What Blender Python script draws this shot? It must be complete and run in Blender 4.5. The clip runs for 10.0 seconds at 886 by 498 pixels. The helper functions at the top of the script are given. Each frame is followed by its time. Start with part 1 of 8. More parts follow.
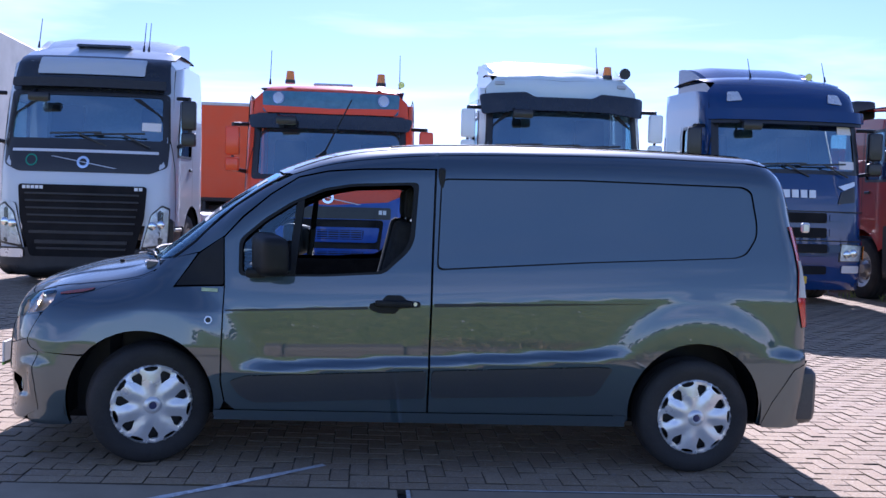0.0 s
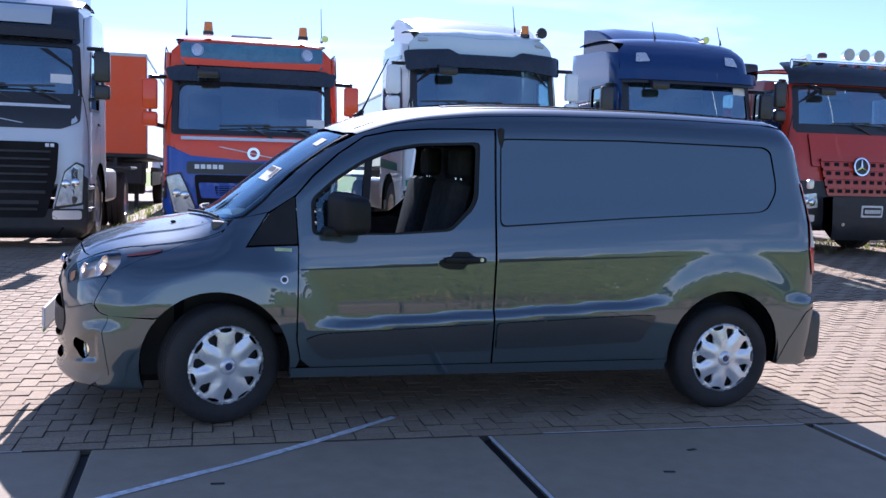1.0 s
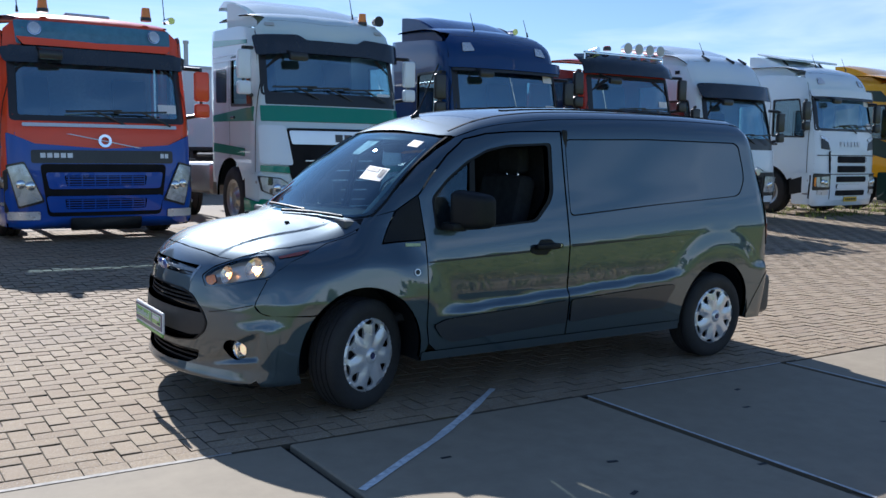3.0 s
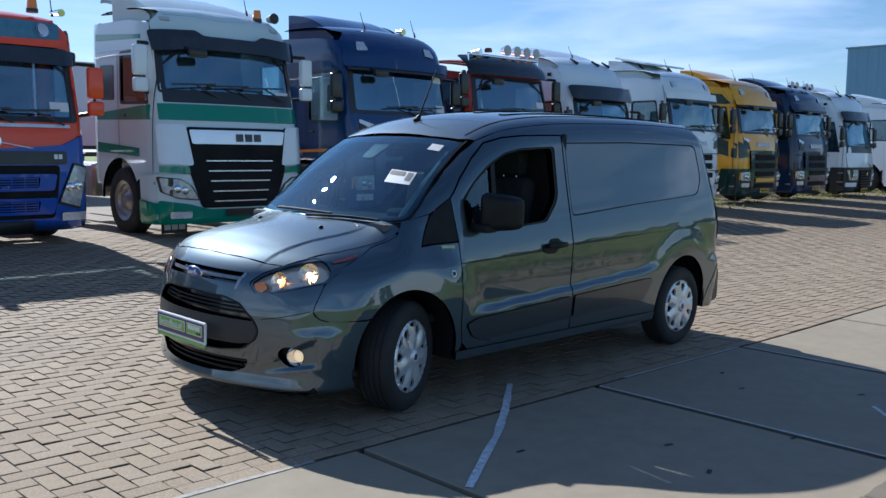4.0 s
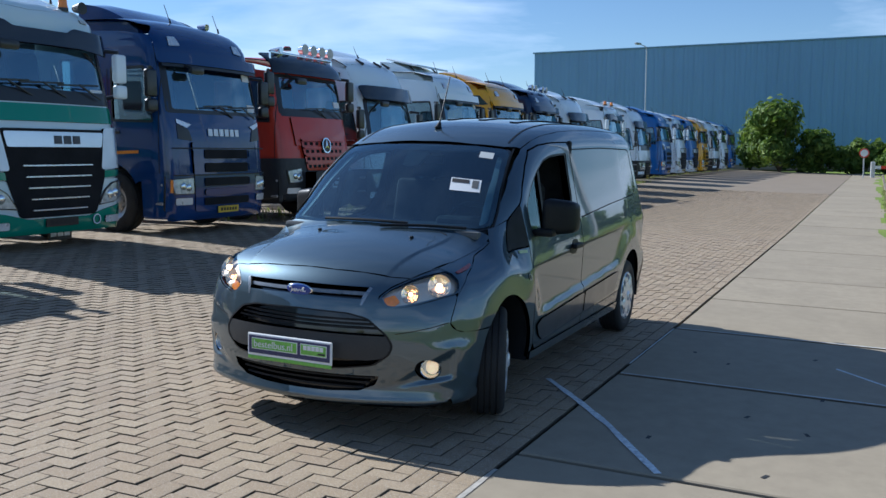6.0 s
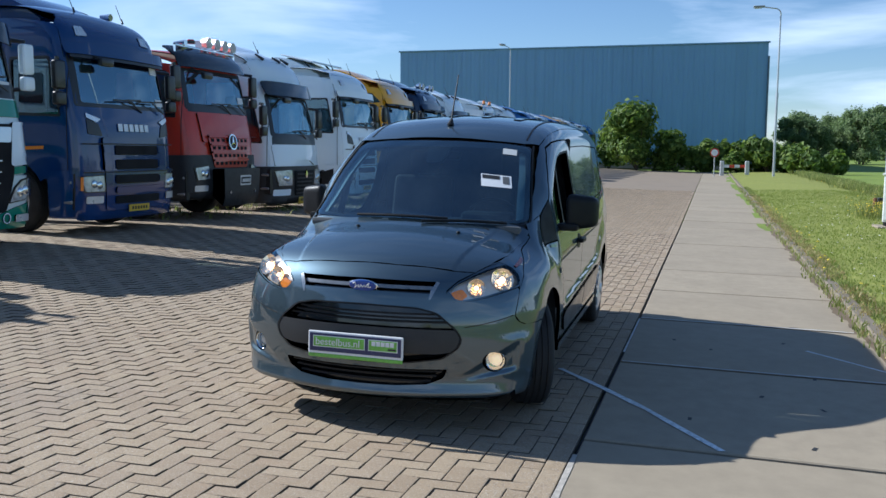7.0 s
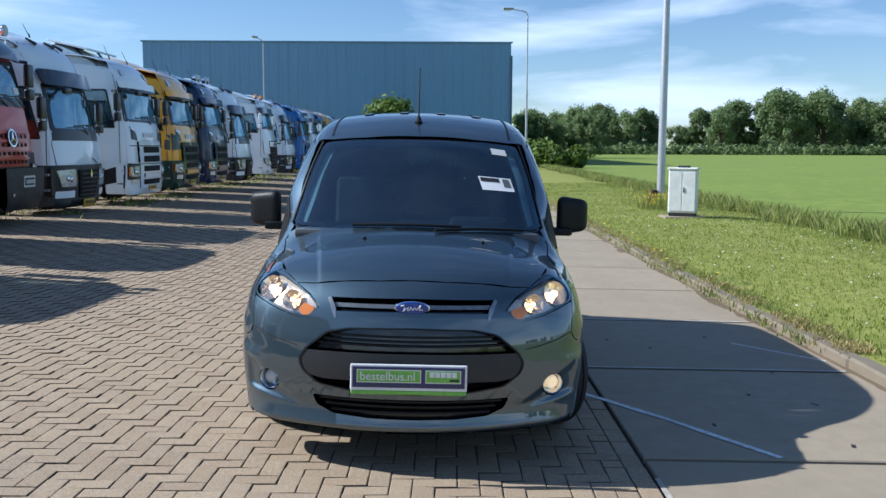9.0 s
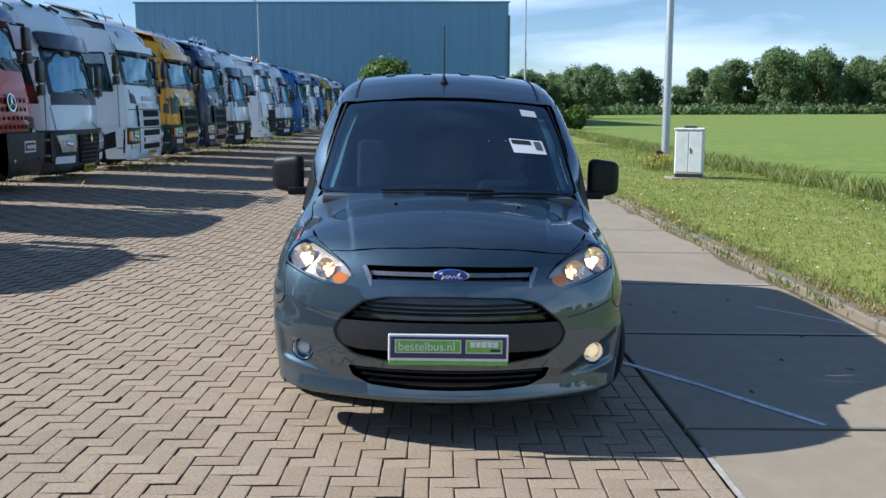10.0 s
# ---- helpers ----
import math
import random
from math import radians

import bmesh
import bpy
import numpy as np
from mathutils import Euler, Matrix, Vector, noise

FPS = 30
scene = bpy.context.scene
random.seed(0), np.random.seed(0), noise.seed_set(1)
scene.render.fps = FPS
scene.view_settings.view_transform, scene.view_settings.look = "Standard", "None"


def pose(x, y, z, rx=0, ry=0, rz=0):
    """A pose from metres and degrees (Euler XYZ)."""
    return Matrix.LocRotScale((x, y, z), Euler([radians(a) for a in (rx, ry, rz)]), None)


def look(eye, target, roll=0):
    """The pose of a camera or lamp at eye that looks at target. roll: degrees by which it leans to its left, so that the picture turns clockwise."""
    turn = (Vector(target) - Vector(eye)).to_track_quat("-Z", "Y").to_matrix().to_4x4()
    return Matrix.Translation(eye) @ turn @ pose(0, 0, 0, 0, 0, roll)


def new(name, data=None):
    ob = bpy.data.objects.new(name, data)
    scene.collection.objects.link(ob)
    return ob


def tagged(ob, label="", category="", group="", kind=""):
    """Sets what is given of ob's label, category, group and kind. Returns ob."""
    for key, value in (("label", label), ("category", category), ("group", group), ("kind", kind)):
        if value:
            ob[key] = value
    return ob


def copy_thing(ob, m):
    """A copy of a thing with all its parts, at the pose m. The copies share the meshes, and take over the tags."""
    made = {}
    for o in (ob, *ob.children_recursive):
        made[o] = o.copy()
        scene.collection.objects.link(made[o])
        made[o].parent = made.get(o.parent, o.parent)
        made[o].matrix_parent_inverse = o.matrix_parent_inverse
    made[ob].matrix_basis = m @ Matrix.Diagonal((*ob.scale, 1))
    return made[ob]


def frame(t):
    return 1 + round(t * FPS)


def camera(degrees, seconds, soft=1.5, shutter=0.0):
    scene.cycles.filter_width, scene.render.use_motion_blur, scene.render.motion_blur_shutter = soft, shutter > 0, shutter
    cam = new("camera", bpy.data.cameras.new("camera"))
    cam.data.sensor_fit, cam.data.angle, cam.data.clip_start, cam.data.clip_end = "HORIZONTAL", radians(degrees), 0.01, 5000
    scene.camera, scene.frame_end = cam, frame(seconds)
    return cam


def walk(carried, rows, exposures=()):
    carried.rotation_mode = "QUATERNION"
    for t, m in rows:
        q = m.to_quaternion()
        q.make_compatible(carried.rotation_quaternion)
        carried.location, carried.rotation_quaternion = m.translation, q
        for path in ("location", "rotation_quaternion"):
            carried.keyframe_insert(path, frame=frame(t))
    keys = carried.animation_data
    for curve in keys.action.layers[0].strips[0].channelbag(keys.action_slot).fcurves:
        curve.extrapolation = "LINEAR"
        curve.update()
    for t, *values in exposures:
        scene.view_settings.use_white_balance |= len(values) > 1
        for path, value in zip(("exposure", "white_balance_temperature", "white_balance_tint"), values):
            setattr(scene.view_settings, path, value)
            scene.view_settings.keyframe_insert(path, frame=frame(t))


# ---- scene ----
cam = camera(53.2, 10.0)
PATH = [
    (0, (-0.37, -5.742, 1.409), (-0.191, -3.751, 1.343), 1.5),
    (0.5, (-0.977, -5.745, 1.372), (-0.62, -3.78, 1.254), 1.4),
    (1, (-1.604, -5.705, 1.404), (-1.085, -3.78, 1.244), 1.3),
    (1.5, (-2.185, -5.718, 1.434), (-1.548, -3.832, 1.24), 1.0),
    (2, (-2.834, -5.596, 1.476), (-2.043, -3.77, 1.272), 0.9),
    (2.5, (-3.458, -5.468, 1.506), (-2.499, -3.725, 1.299), 0.8),
    (2.7, (-3.664, -5.403, 1.502), (-2.649, -3.693, 1.294), 0.7),
    (3.8, (-4.78, -4.755, 1.574), (-3.411, -3.312, 1.367), 0.3),
    (4, (-4.986, -4.591, 1.548), (-3.576, -3.189, 1.337), 0.4),
    (4.5, (-5.413, -4.162, 1.612), (-3.874, -2.902, 1.4), 0.3),
    (5, (-5.784, -3.734, 1.645), (-4.159, -2.587, 1.433), 0.1),
    (5.5, (-6.092, -3.255, 1.631), (-4.374, -2.253, 1.417), 0.0),
    (7, (-6.871, -1.743, 1.601), (-4.96, -1.196, 1.381), 0.3),
    (7.5, (-6.932, -1.235, 1.616), (-4.984, -0.835, 1.396), 0.4),
    (8, (-6.827, -0.801, 1.622), (-4.855, -0.55, 1.399), 0.2),
    (8.5, (-6.682, -0.403, 1.631), (-4.696, -0.312, 1.406), 0.3),
    (9, (-6.53, -0.119, 1.629), (-4.543, -0.139, 1.4), 0.2),
    (9.5, (-6.388, 0.014, 1.614), (-4.405, -0.019, 1.36), 0.0),
    (10, (-6.383, 0.076, 1.628), (-4.408, 0.048, 1.315), -0.2),
]
walk(cam, [(t, look(eye, target, roll)) for t, eye, target, roll in PATH],
     exposures=[(0, 1.06, 5250, 30), (1.2, 1.08, 5450, 24), (2.5, 0.68, 5450, 14), (4.5, 0.38, 5250, 9), (6, 0.42, 5250, 8), (8, 0.54, 5350, 9), (10, 0.56, 5350, 10)])

# sun, sky and exposure
SUN = Vector((0.33, 2.52, 1.86)).normalized()  # towards the sun
world = bpy.data.worlds.new("sky")
scene.world = world
world.use_nodes = True
wn, wl = world.node_tree.nodes, world.node_tree.links
wn.clear()
sky = wn.new("ShaderNodeTexSky")
sky.sky_type = "NISHITA"
sky.sun_disc = False
sky.sun_elevation = math.asin(SUN.z)
sky.sun_rotation = math.atan2(SUN.x, SUN.y)
sky.air_density, sky.dust_density, sky.ozone_density = 0.92, 0.12, 2.2
coord = wn.new("ShaderNodeTexCoord")
stretch = wn.new("ShaderNodeMapping")
stretch.inputs["Scale"].default_value = (1.3, 1.9, 11.0)
stretch.inputs["Rotation"].default_value = (0.05, 0.03, 0.6)
wisps = wn.new("ShaderNodeTexNoise")
wisps.inputs["Scale"].default_value, wisps.inputs["Detail"].default_value, wisps.inputs["Roughness"].default_value = 1.6, 7.0, 0.52
wisps.inputs["Distortion"].default_value = 0.35
amount = wn.new("ShaderNodeValToRGB")
amount.color_ramp.elements[0].position, amount.color_ramp.elements[1].position = 0.46, 0.66
amount.color_ramp.elements[0].color, amount.color_ramp.elements[1].color = (0, 0, 0, 1), (0.8, 0.8, 0.8, 1)
cloud = wn.new("ShaderNodeMix")
cloud.data_type = "RGBA"
cloud.inputs["B"].default_value = (9.6, 10.3, 11.2, 1)
back = wn.new("ShaderNodeBackground")
back.inputs["Strength"].default_value = 0.074
out = wn.new("ShaderNodeOutputWorld")
wl.new(coord.outputs["Generated"], stretch.inputs["Vector"])
wl.new(stretch.outputs["Vector"], wisps.inputs["Vector"])
wl.new(wisps.outputs["Fac"], amount.inputs["Fac"])
part_xyz = wn.new("ShaderNodeSeparateXYZ")
thin = wn.new("ShaderNodeMapRange")
thin.inputs["From Min"].default_value, thin.inputs["From Max"].default_value = 0.08, 0.36
thin.inputs["To Min"].default_value, thin.inputs["To Max"].default_value = 1.0, 0.08
cover = wn.new("ShaderNodeMath")
cover.operation = "MULTIPLY"
wl.new(coord.outputs["Generated"], part_xyz.inputs["Vector"])
wl.new(part_xyz.outputs["Z"], thin.inputs["Value"])
wl.new(amount.outputs["Color"], cover.inputs[0])
wl.new(thin.outputs["Result"], cover.inputs[1])
wl.new(cover.outputs["Value"], cloud.inputs["Factor"])
deeper = wn.new("ShaderNodeHueSaturation")
deeper.inputs["Saturation"].default_value, deeper.inputs["Value"].default_value = 1.0, 1.04
wl.new(sky.outputs["Color"], deeper.inputs["Color"])
wl.new(deeper.outputs["Color"], cloud.inputs["A"])
wl.new(cloud.outputs["Result"], back.inputs["Color"])
wl.new(back.outputs["Background"], out.inputs["Surface"])

sun_data = bpy.data.lights.new("sun", "SUN")
sun_data.energy, sun_data.angle, sun_data.color = 4.8, radians(0.53), (1.0, 0.91, 0.78)
sun = new("sun", sun_data)
sun.matrix_world = look(SUN * 60, (0, 0, 0))

# materials
def material(name):
    m = bpy.data.materials.new(name)
    m.use_nodes = True
    t = m.node_tree
    return m, t, t.nodes["Principled BSDF"]


def noise_node(t, scale, detail=4.0, rough=0.55, stretch=None, kind="Object"):
    n, c = t.nodes.new("ShaderNodeTexNoise"), t.nodes.new("ShaderNodeTexCoord")
    n.inputs["Scale"].default_value, n.inputs["Detail"].default_value, n.inputs["Roughness"].default_value = scale, detail, rough
    if stretch:
        m = t.nodes.new("ShaderNodeMapping")
        m.inputs["Scale"].default_value = stretch
        t.links.new(c.outputs[kind], m.inputs["Vector"])
        t.links.new(m.outputs["Vector"], n.inputs["Vector"])
    else:
        t.links.new(c.outputs[kind], n.inputs["Vector"])
    return n


def ramp(t, source, stops):
    r = t.nodes.new("ShaderNodeValToRGB")
    while len(r.color_ramp.elements) < len(stops):
        r.color_ramp.elements.new(0.5)
    for e, (p, c) in zip(r.color_ramp.elements, stops):
        e.position, e.color = p, (*c, 1) if len(c) == 3 else c
    t.links.new(source, r.inputs["Fac"])
    return r.outputs["Color"]


def blend(t, a, b, fac, mode="MIX"):
    m = t.nodes.new("ShaderNodeMix")
    m.data_type, m.blend_type = "RGBA", mode
    for key, v in (("A", a), ("B", b), ("Factor", fac)):
        if isinstance(v, bpy.types.NodeSocket):
            t.links.new(v, m.inputs[key])
        elif key == "Factor":
            m.inputs[key].default_value = v
        else:
            m.inputs[key].default_value = (*v, 1)
    return m.outputs["Result"]


def bump(t, p, source, strength, distance=0.005):
    b = t.nodes.new("ShaderNodeBump")
    b.inputs["Strength"].default_value, b.inputs["Distance"].default_value = strength, distance
    t.links.new(source, b.inputs["Height"])
    t.links.new(b.outputs["Normal"], p.inputs["Normal"])


def shade(c, k):
    return tuple(max(0.0, v * k) for v in c)


def paint(name, color, metal=0.0, rough=0.35, coat=0.8, dirt=0.12, gloss=1.5):
    """Car paint under clear coat, a little dusty."""
    m, t, p = material(name)
    n = noise_node(t, 1.7, 6)
    fine = noise_node(t, 60, 3)
    dusty = ramp(t, n.outputs["Fac"], [(0.42, (0, 0, 0)), (0.85, (dirt * 2, dirt * 2, dirt * 2))])
    c = blend(t, color, (0.30, 0.27, 0.23), dusty)
    t.links.new(c, p.inputs["Base Color"])
    wobble = 0.03 + dirt
    r = ramp(t, fine.outputs["Fac"], [(0.3, (rough * (1 - wobble),) * 3), (0.75, (rough * (1 + wobble),) * 3)])
    t.links.new(r, p.inputs["Roughness"])
    p.inputs["Metallic"].default_value = metal
    p.inputs["Coat Weight"].default_value, p.inputs["Coat Roughness"].default_value = coat, 0.02
    p.inputs["Coat IOR"].default_value = gloss
    p.inputs["Specular IOR Level"].default_value = 0.2
    return m


def plain(name, color, rough=0.5, metal=0.0, grain=30.0, vary=0.2, bumpy=0.0, coat=0.0):
    """A surface with small changes of tone and gloss."""
    m, t, p = material(name)
    n, big = noise_node(t, grain, 5), noise_node(t, grain * 0.06, 4)
    c = ramp(t, n.outputs["Fac"], [(0.25, shade(color, 1 - vary)), (0.75, shade(color, 1 + vary))])
    c = blend(t, c, shade(color, 0.75), ramp(t, big.outputs["Fac"], [(0.45, (0, 0, 0)), (0.75, (vary * 2,) * 3)]))
    t.links.new(c, p.inputs["Base Color"])
    t.links.new(ramp(t, big.outputs["Fac"], [(0.3, (rough * 0.85,) * 3), (0.7, (min(1, rough * 1.15),) * 3)]), p.inputs["Roughness"])
    p.inputs["Metallic"].default_value = metal
    p.inputs["Coat Weight"].default_value = coat
    if bumpy:
        bump(t, p, n.outputs["Fac"], bumpy, 0.004)
    return m


def glass_material(name, tint, normal=0.04, rough=0.0, film=0.0):
    """A thin pane: tinted, with some gloss head on and more at a slant."""
    m, t, p = material(name)
    t.nodes.remove(p)
    clear, gloss, mix, slant = (t.nodes.new(k) for k in ("ShaderNodeBsdfTransparent", "ShaderNodeBsdfGlossy", "ShaderNodeMixShader", "ShaderNodeLayerWeight"))
    clear.inputs["Color"].default_value = (*tint, 1)
    gloss.inputs["Roughness"].default_value = rough
    # sky blue is put into the gloss colour, so reflections turn bluer
    gloss.inputs["Color"].default_value = (0.64, 0.88, 1.0, 1)
    slant.inputs["Blend"].default_value = 0.5
    power, scale = t.nodes.new("ShaderNodeMath"), t.nodes.new("ShaderNodeMath")
    power.operation, scale.operation = "POWER", "MULTIPLY_ADD"
    power.inputs[1].default_value = 5.0
    scale.inputs[1].default_value, scale.inputs[2].default_value = 1.0 - normal, normal
    t.links.new(slant.outputs["Facing"], power.inputs[0])
    t.links.new(power.outputs[0], scale.inputs[0])
    t.links.new(scale.outputs[0], mix.inputs["Fac"])
    t.links.new(clear.outputs["BSDF"], mix.inputs[1])
    t.links.new(gloss.outputs["BSDF"], mix.inputs[2])
    last = mix.outputs["Shader"]
    # pale dusty film that also stands in for sky glare on the pane
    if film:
        dust_glare, over = t.nodes.new("ShaderNodeBsdfDiffuse"), t.nodes.new("ShaderNodeMixShader")
        dust_glare.inputs["Color"].default_value = (0.6, 0.62, 0.62, 1)
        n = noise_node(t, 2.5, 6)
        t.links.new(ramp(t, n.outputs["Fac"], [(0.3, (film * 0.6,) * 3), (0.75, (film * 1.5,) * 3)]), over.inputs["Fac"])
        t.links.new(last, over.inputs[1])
        t.links.new(dust_glare.outputs["BSDF"], over.inputs[2])
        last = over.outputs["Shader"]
    t.links.new(last, t.nodes["Material Output"].inputs["Surface"])
    return m


def lit(name, color, strength):
    m, t, p = material(name)
    p.inputs["Base Color"].default_value = (*color, 1)
    p.inputs["Emission Color"].default_value, p.inputs["Emission Strength"].default_value = (*color, 1), strength
    return m


VAN_PAINT = paint("grey_metallic_paint", (0.058, 0.090, 0.115), 0.85, 0.49, 1.0, 0.0, 1.9)
BLACK_PLASTIC = plain("black_plastic", (0.013, 0.014, 0.016), 0.48, grain=220, bumpy=0.08)
BLACK_PLASTIC.node_tree.nodes["Principled BSDF"].inputs["Specular IOR Level"].default_value = 0.22
GREY_PLASTIC = plain("grey_plastic", (0.024, 0.026, 0.029), 0.5, grain=160, bumpy=0.05)
MATTE_BLACK = plain("matte_black", (0.008, 0.008, 0.009), 0.75, grain=120)
GLOSS_BLACK = plain("gloss_black", (0.008, 0.008, 0.009), 0.12, grain=8, coat=0.5)
RUBBER = plain("tyre_rubber", (0.022, 0.022, 0.023), 0.78, grain=90, bumpy=0.1)
SILVER = plain("silver_paint", (0.74, 0.76, 0.79), 0.28, 0.5, grain=40, vary=0.06, coat=0.4)
CHROME = plain("chrome", (0.82, 0.83, 0.85), 0.08, 1.0, grain=20, vary=0.04)
STEEL = plain("bare_steel", (0.42, 0.42, 0.42), 0.38, 0.9, grain=50, vary=0.2)
DARK_STEEL = plain("chassis_steel", (0.035, 0.035, 0.037), 0.6, 0.3, grain=40, vary=0.3)
GALVANISED = plain("galvanised_steel", (0.50, 0.52, 0.54), 0.45, 0.6, grain=14, vary=0.12)
FABRIC = plain("dark_fabric", (0.02, 0.021, 0.024), 0.9, grain=300, bumpy=0.2)
GREY_TRIM = plain("grey_trim", (0.10, 0.105, 0.11), 0.7, grain=200, bumpy=0.06)
WHITE_TRIM = plain("pale_trim", (0.55, 0.56, 0.55), 0.6, grain=80, vary=0.05)
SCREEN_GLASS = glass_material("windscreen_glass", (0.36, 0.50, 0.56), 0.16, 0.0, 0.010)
SIDE_GLASS = glass_material("side_glass", (0.75, 0.84, 0.85), 0.10)
TRUCK_GLASS = glass_material("cab_glass", (0.38, 0.56, 0.64), 0.30, 0.0, 0.012)
LENS = glass_material("clear_lens", (0.95, 0.96, 0.97), 0.05)
AMBER = plain("amber_lens", (0.90, 0.28, 0.03), 0.18, grain=60, vary=0.15, coat=0.6)
RED_LENS = plain("red_lens", (0.55, 0.02, 0.015), 0.15, grain=60, coat=0.6)
REFLECTOR_RED = plain("soft_red_marker", (0.30, 0.07, 0.06), 0.3, grain=60, coat=0.5)
BEAM = lit("lit_bulb", (1.0, 0.62, 0.32), 8.0)
SIDE_BEAM = lit("lit_side_bulb", (1.0, 0.52, 0.20), 6.0)
FOG_BEAM = lit("lit_fog_bulb", (1.0, 0.70, 0.38), 0.55)
MOULDING = plain("dark_moulding", (0.030, 0.035, 0.042), 0.32, grain=90, vary=0.08, coat=0.6)
# reflector and facets tinted amber: the lamp's warm glow is put into the chrome
LAMP_BACK = plain("lamp_reflector", (1.0, 0.84, 0.66), 0.22, 0.6, grain=22, vary=0.12, bumpy=1.0)
FACETS = plain("faceted_chrome", (1.0, 0.80, 0.58), 0.14, 0.9, grain=30, vary=0.06)
PAPER = plain("white_paper", (0.80, 0.80, 0.80), 0.6, grain=50, vary=0.04)
INK = plain("black_ink", (0.02, 0.02, 0.022), 0.6, grain=50)
PLATE_BLUE = plain("dark_blue_print", (0.022, 0.03, 0.11), 0.35, grain=60, coat=0.4)
PLATE_GREEN = plain("green_print", (0.20, 0.50, 0.07), 0.35, grain=60, coat=0.4)
BADGE_BLUE = plain("blue_enamel", (0.02, 0.06, 0.32), 0.25, grain=40, coat=0.3)
YELLOW_PLATE = plain("yellow_plate", (0.75, 0.50, 0.04), 0.4, grain=60)


def brick_material():
    m, t, p = material("grey_brown_brick")
    info = t.nodes.new("ShaderNodeObjectInfo")
    geo = t.nodes.new("ShaderNodeNewGeometry")
    add = t.nodes.new("ShaderNodeMath")
    add.operation = "ADD"
    t.links.new(info.outputs["Random"], add.inputs[0])
    t.links.new(geo.outputs["Random Per Island"], add.inputs[1])
    half = t.nodes.new("ShaderNodeMath")
    half.operation = "FRACT"
    t.links.new(add.outputs[0], half.inputs[0])
    tone = ramp(t, half.outputs[0], [(0.0, (0.318, 0.232, 0.142)), (0.3, (0.362, 0.270, 0.166)), (0.6, (0.385, 0.292, 0.184)), (0.85, (0.350, 0.262, 0.168)), (1.0, (0.335, 0.240, 0.146))])
    speck, pits = noise_node(t, 190, 2, 0.6), noise_node(t, 75, 5, 0.7)
    tone = blend(t, tone, (0.16, 0.125, 0.09), ramp(t, pits.outputs["Fac"], [(0.32, (0.85, 0.85, 0.85)), (0.50, (0, 0, 0))]))
    c = blend(t, tone, (0.66, 0.62, 0.56), ramp(t, speck.outputs["Fac"], [(0.60, (0, 0, 0)), (0.68, (0.85, 0.85, 0.85))]))
    stain = noise_node(t, 0.9, 6, 0.6)
    c = blend(t, c, (0.15, 0.125, 0.105), ramp(t, stain.outputs["Fac"], [(0.5, (0, 0, 0)), (0.8, (0.28, 0.28, 0.28))]))
    t.links.new(c, p.inputs["Base Color"])
    p.inputs["Roughness"].default_value = 0.85
    bump(t, p, pits.outputs["Fac"], 0.5, 0.004)
    return m


def joint_material():
    m, t, p = material("sandy_joints")
    n, moss = noise_node(t, 90, 3), noise_node(t, 2.2, 5, 0.65)
    c = ramp(t, n.outputs["Fac"], [(0.3, (0.065, 0.054, 0.040)), (0.75, (0.15, 0.125, 0.09))])
    c = blend(t, c, (0.17, 0.13, 0.05), ramp(t, moss.outputs["Fac"], [(0.52, (0, 0, 0)), (0.7, (0.8, 0.8, 0.8))]))
    t.links.new(c, p.inputs["Base Color"])
    p.inputs["Roughness"].default_value = 0.95
    return m


def concrete_material(name, color):
    m, t, p = material(name)
    fine, mid, big = noise_node(t, 160, 3), noise_node(t, 7, 7, 0.65), noise_node(t, 0.8, 5)
    c = ramp(t, mid.outputs["Fac"], [(0.25, shade(color, 0.82)), (0.55, color), (0.8, shade(color, 1.12))])
    c = blend(t, c, shade(color, 0.62), ramp(t, big.outputs["Fac"], [(0.48, (0, 0, 0)), (0.78, (0.55, 0.55, 0.55))]))
    c = blend(t, c, shade(color, 1.7), ramp(t, fine.outputs["Fac"], [(0.66, (0, 0, 0)), (0.74, (0.4, 0.4, 0.4))]))
    info = t.nodes.new("ShaderNodeObjectInfo")
    c = blend(t, c, shade(color, 0.8), ramp(t, info.outputs["Random"], [(0.0, (0, 0, 0)), (1.0, (0.4, 0.4, 0.4))]))
    t.links.new(c, p.inputs["Base Color"])
    p.inputs["Roughness"].default_value = 0.8
    bump(t, p, fine.outputs["Fac"], 0.15, 0.003)
    return m


def grass_material(name, a, b, c3, scale=3.0):
    m, t, p = material(name)
    n, big = noise_node(t, scale, 8, 0.7), noise_node(t, 0.06 * scale, 5, 0.6)
    c = ramp(t, n.outputs["Fac"], [(0.3, a), (0.55, b), (0.75, c3)])
    c = blend(t, c, shade(b, 0.7), ramp(t, big.outputs["Fac"], [(0.45, (0, 0, 0)), (0.7, (0.5, 0.5, 0.5))]))
    t.links.new(c, p.inputs["Base Color"])
    p.inputs["Roughness"].default_value = 0.9
    bump(t, p, n.outputs["Fac"], 0.6, 0.05)
    return m


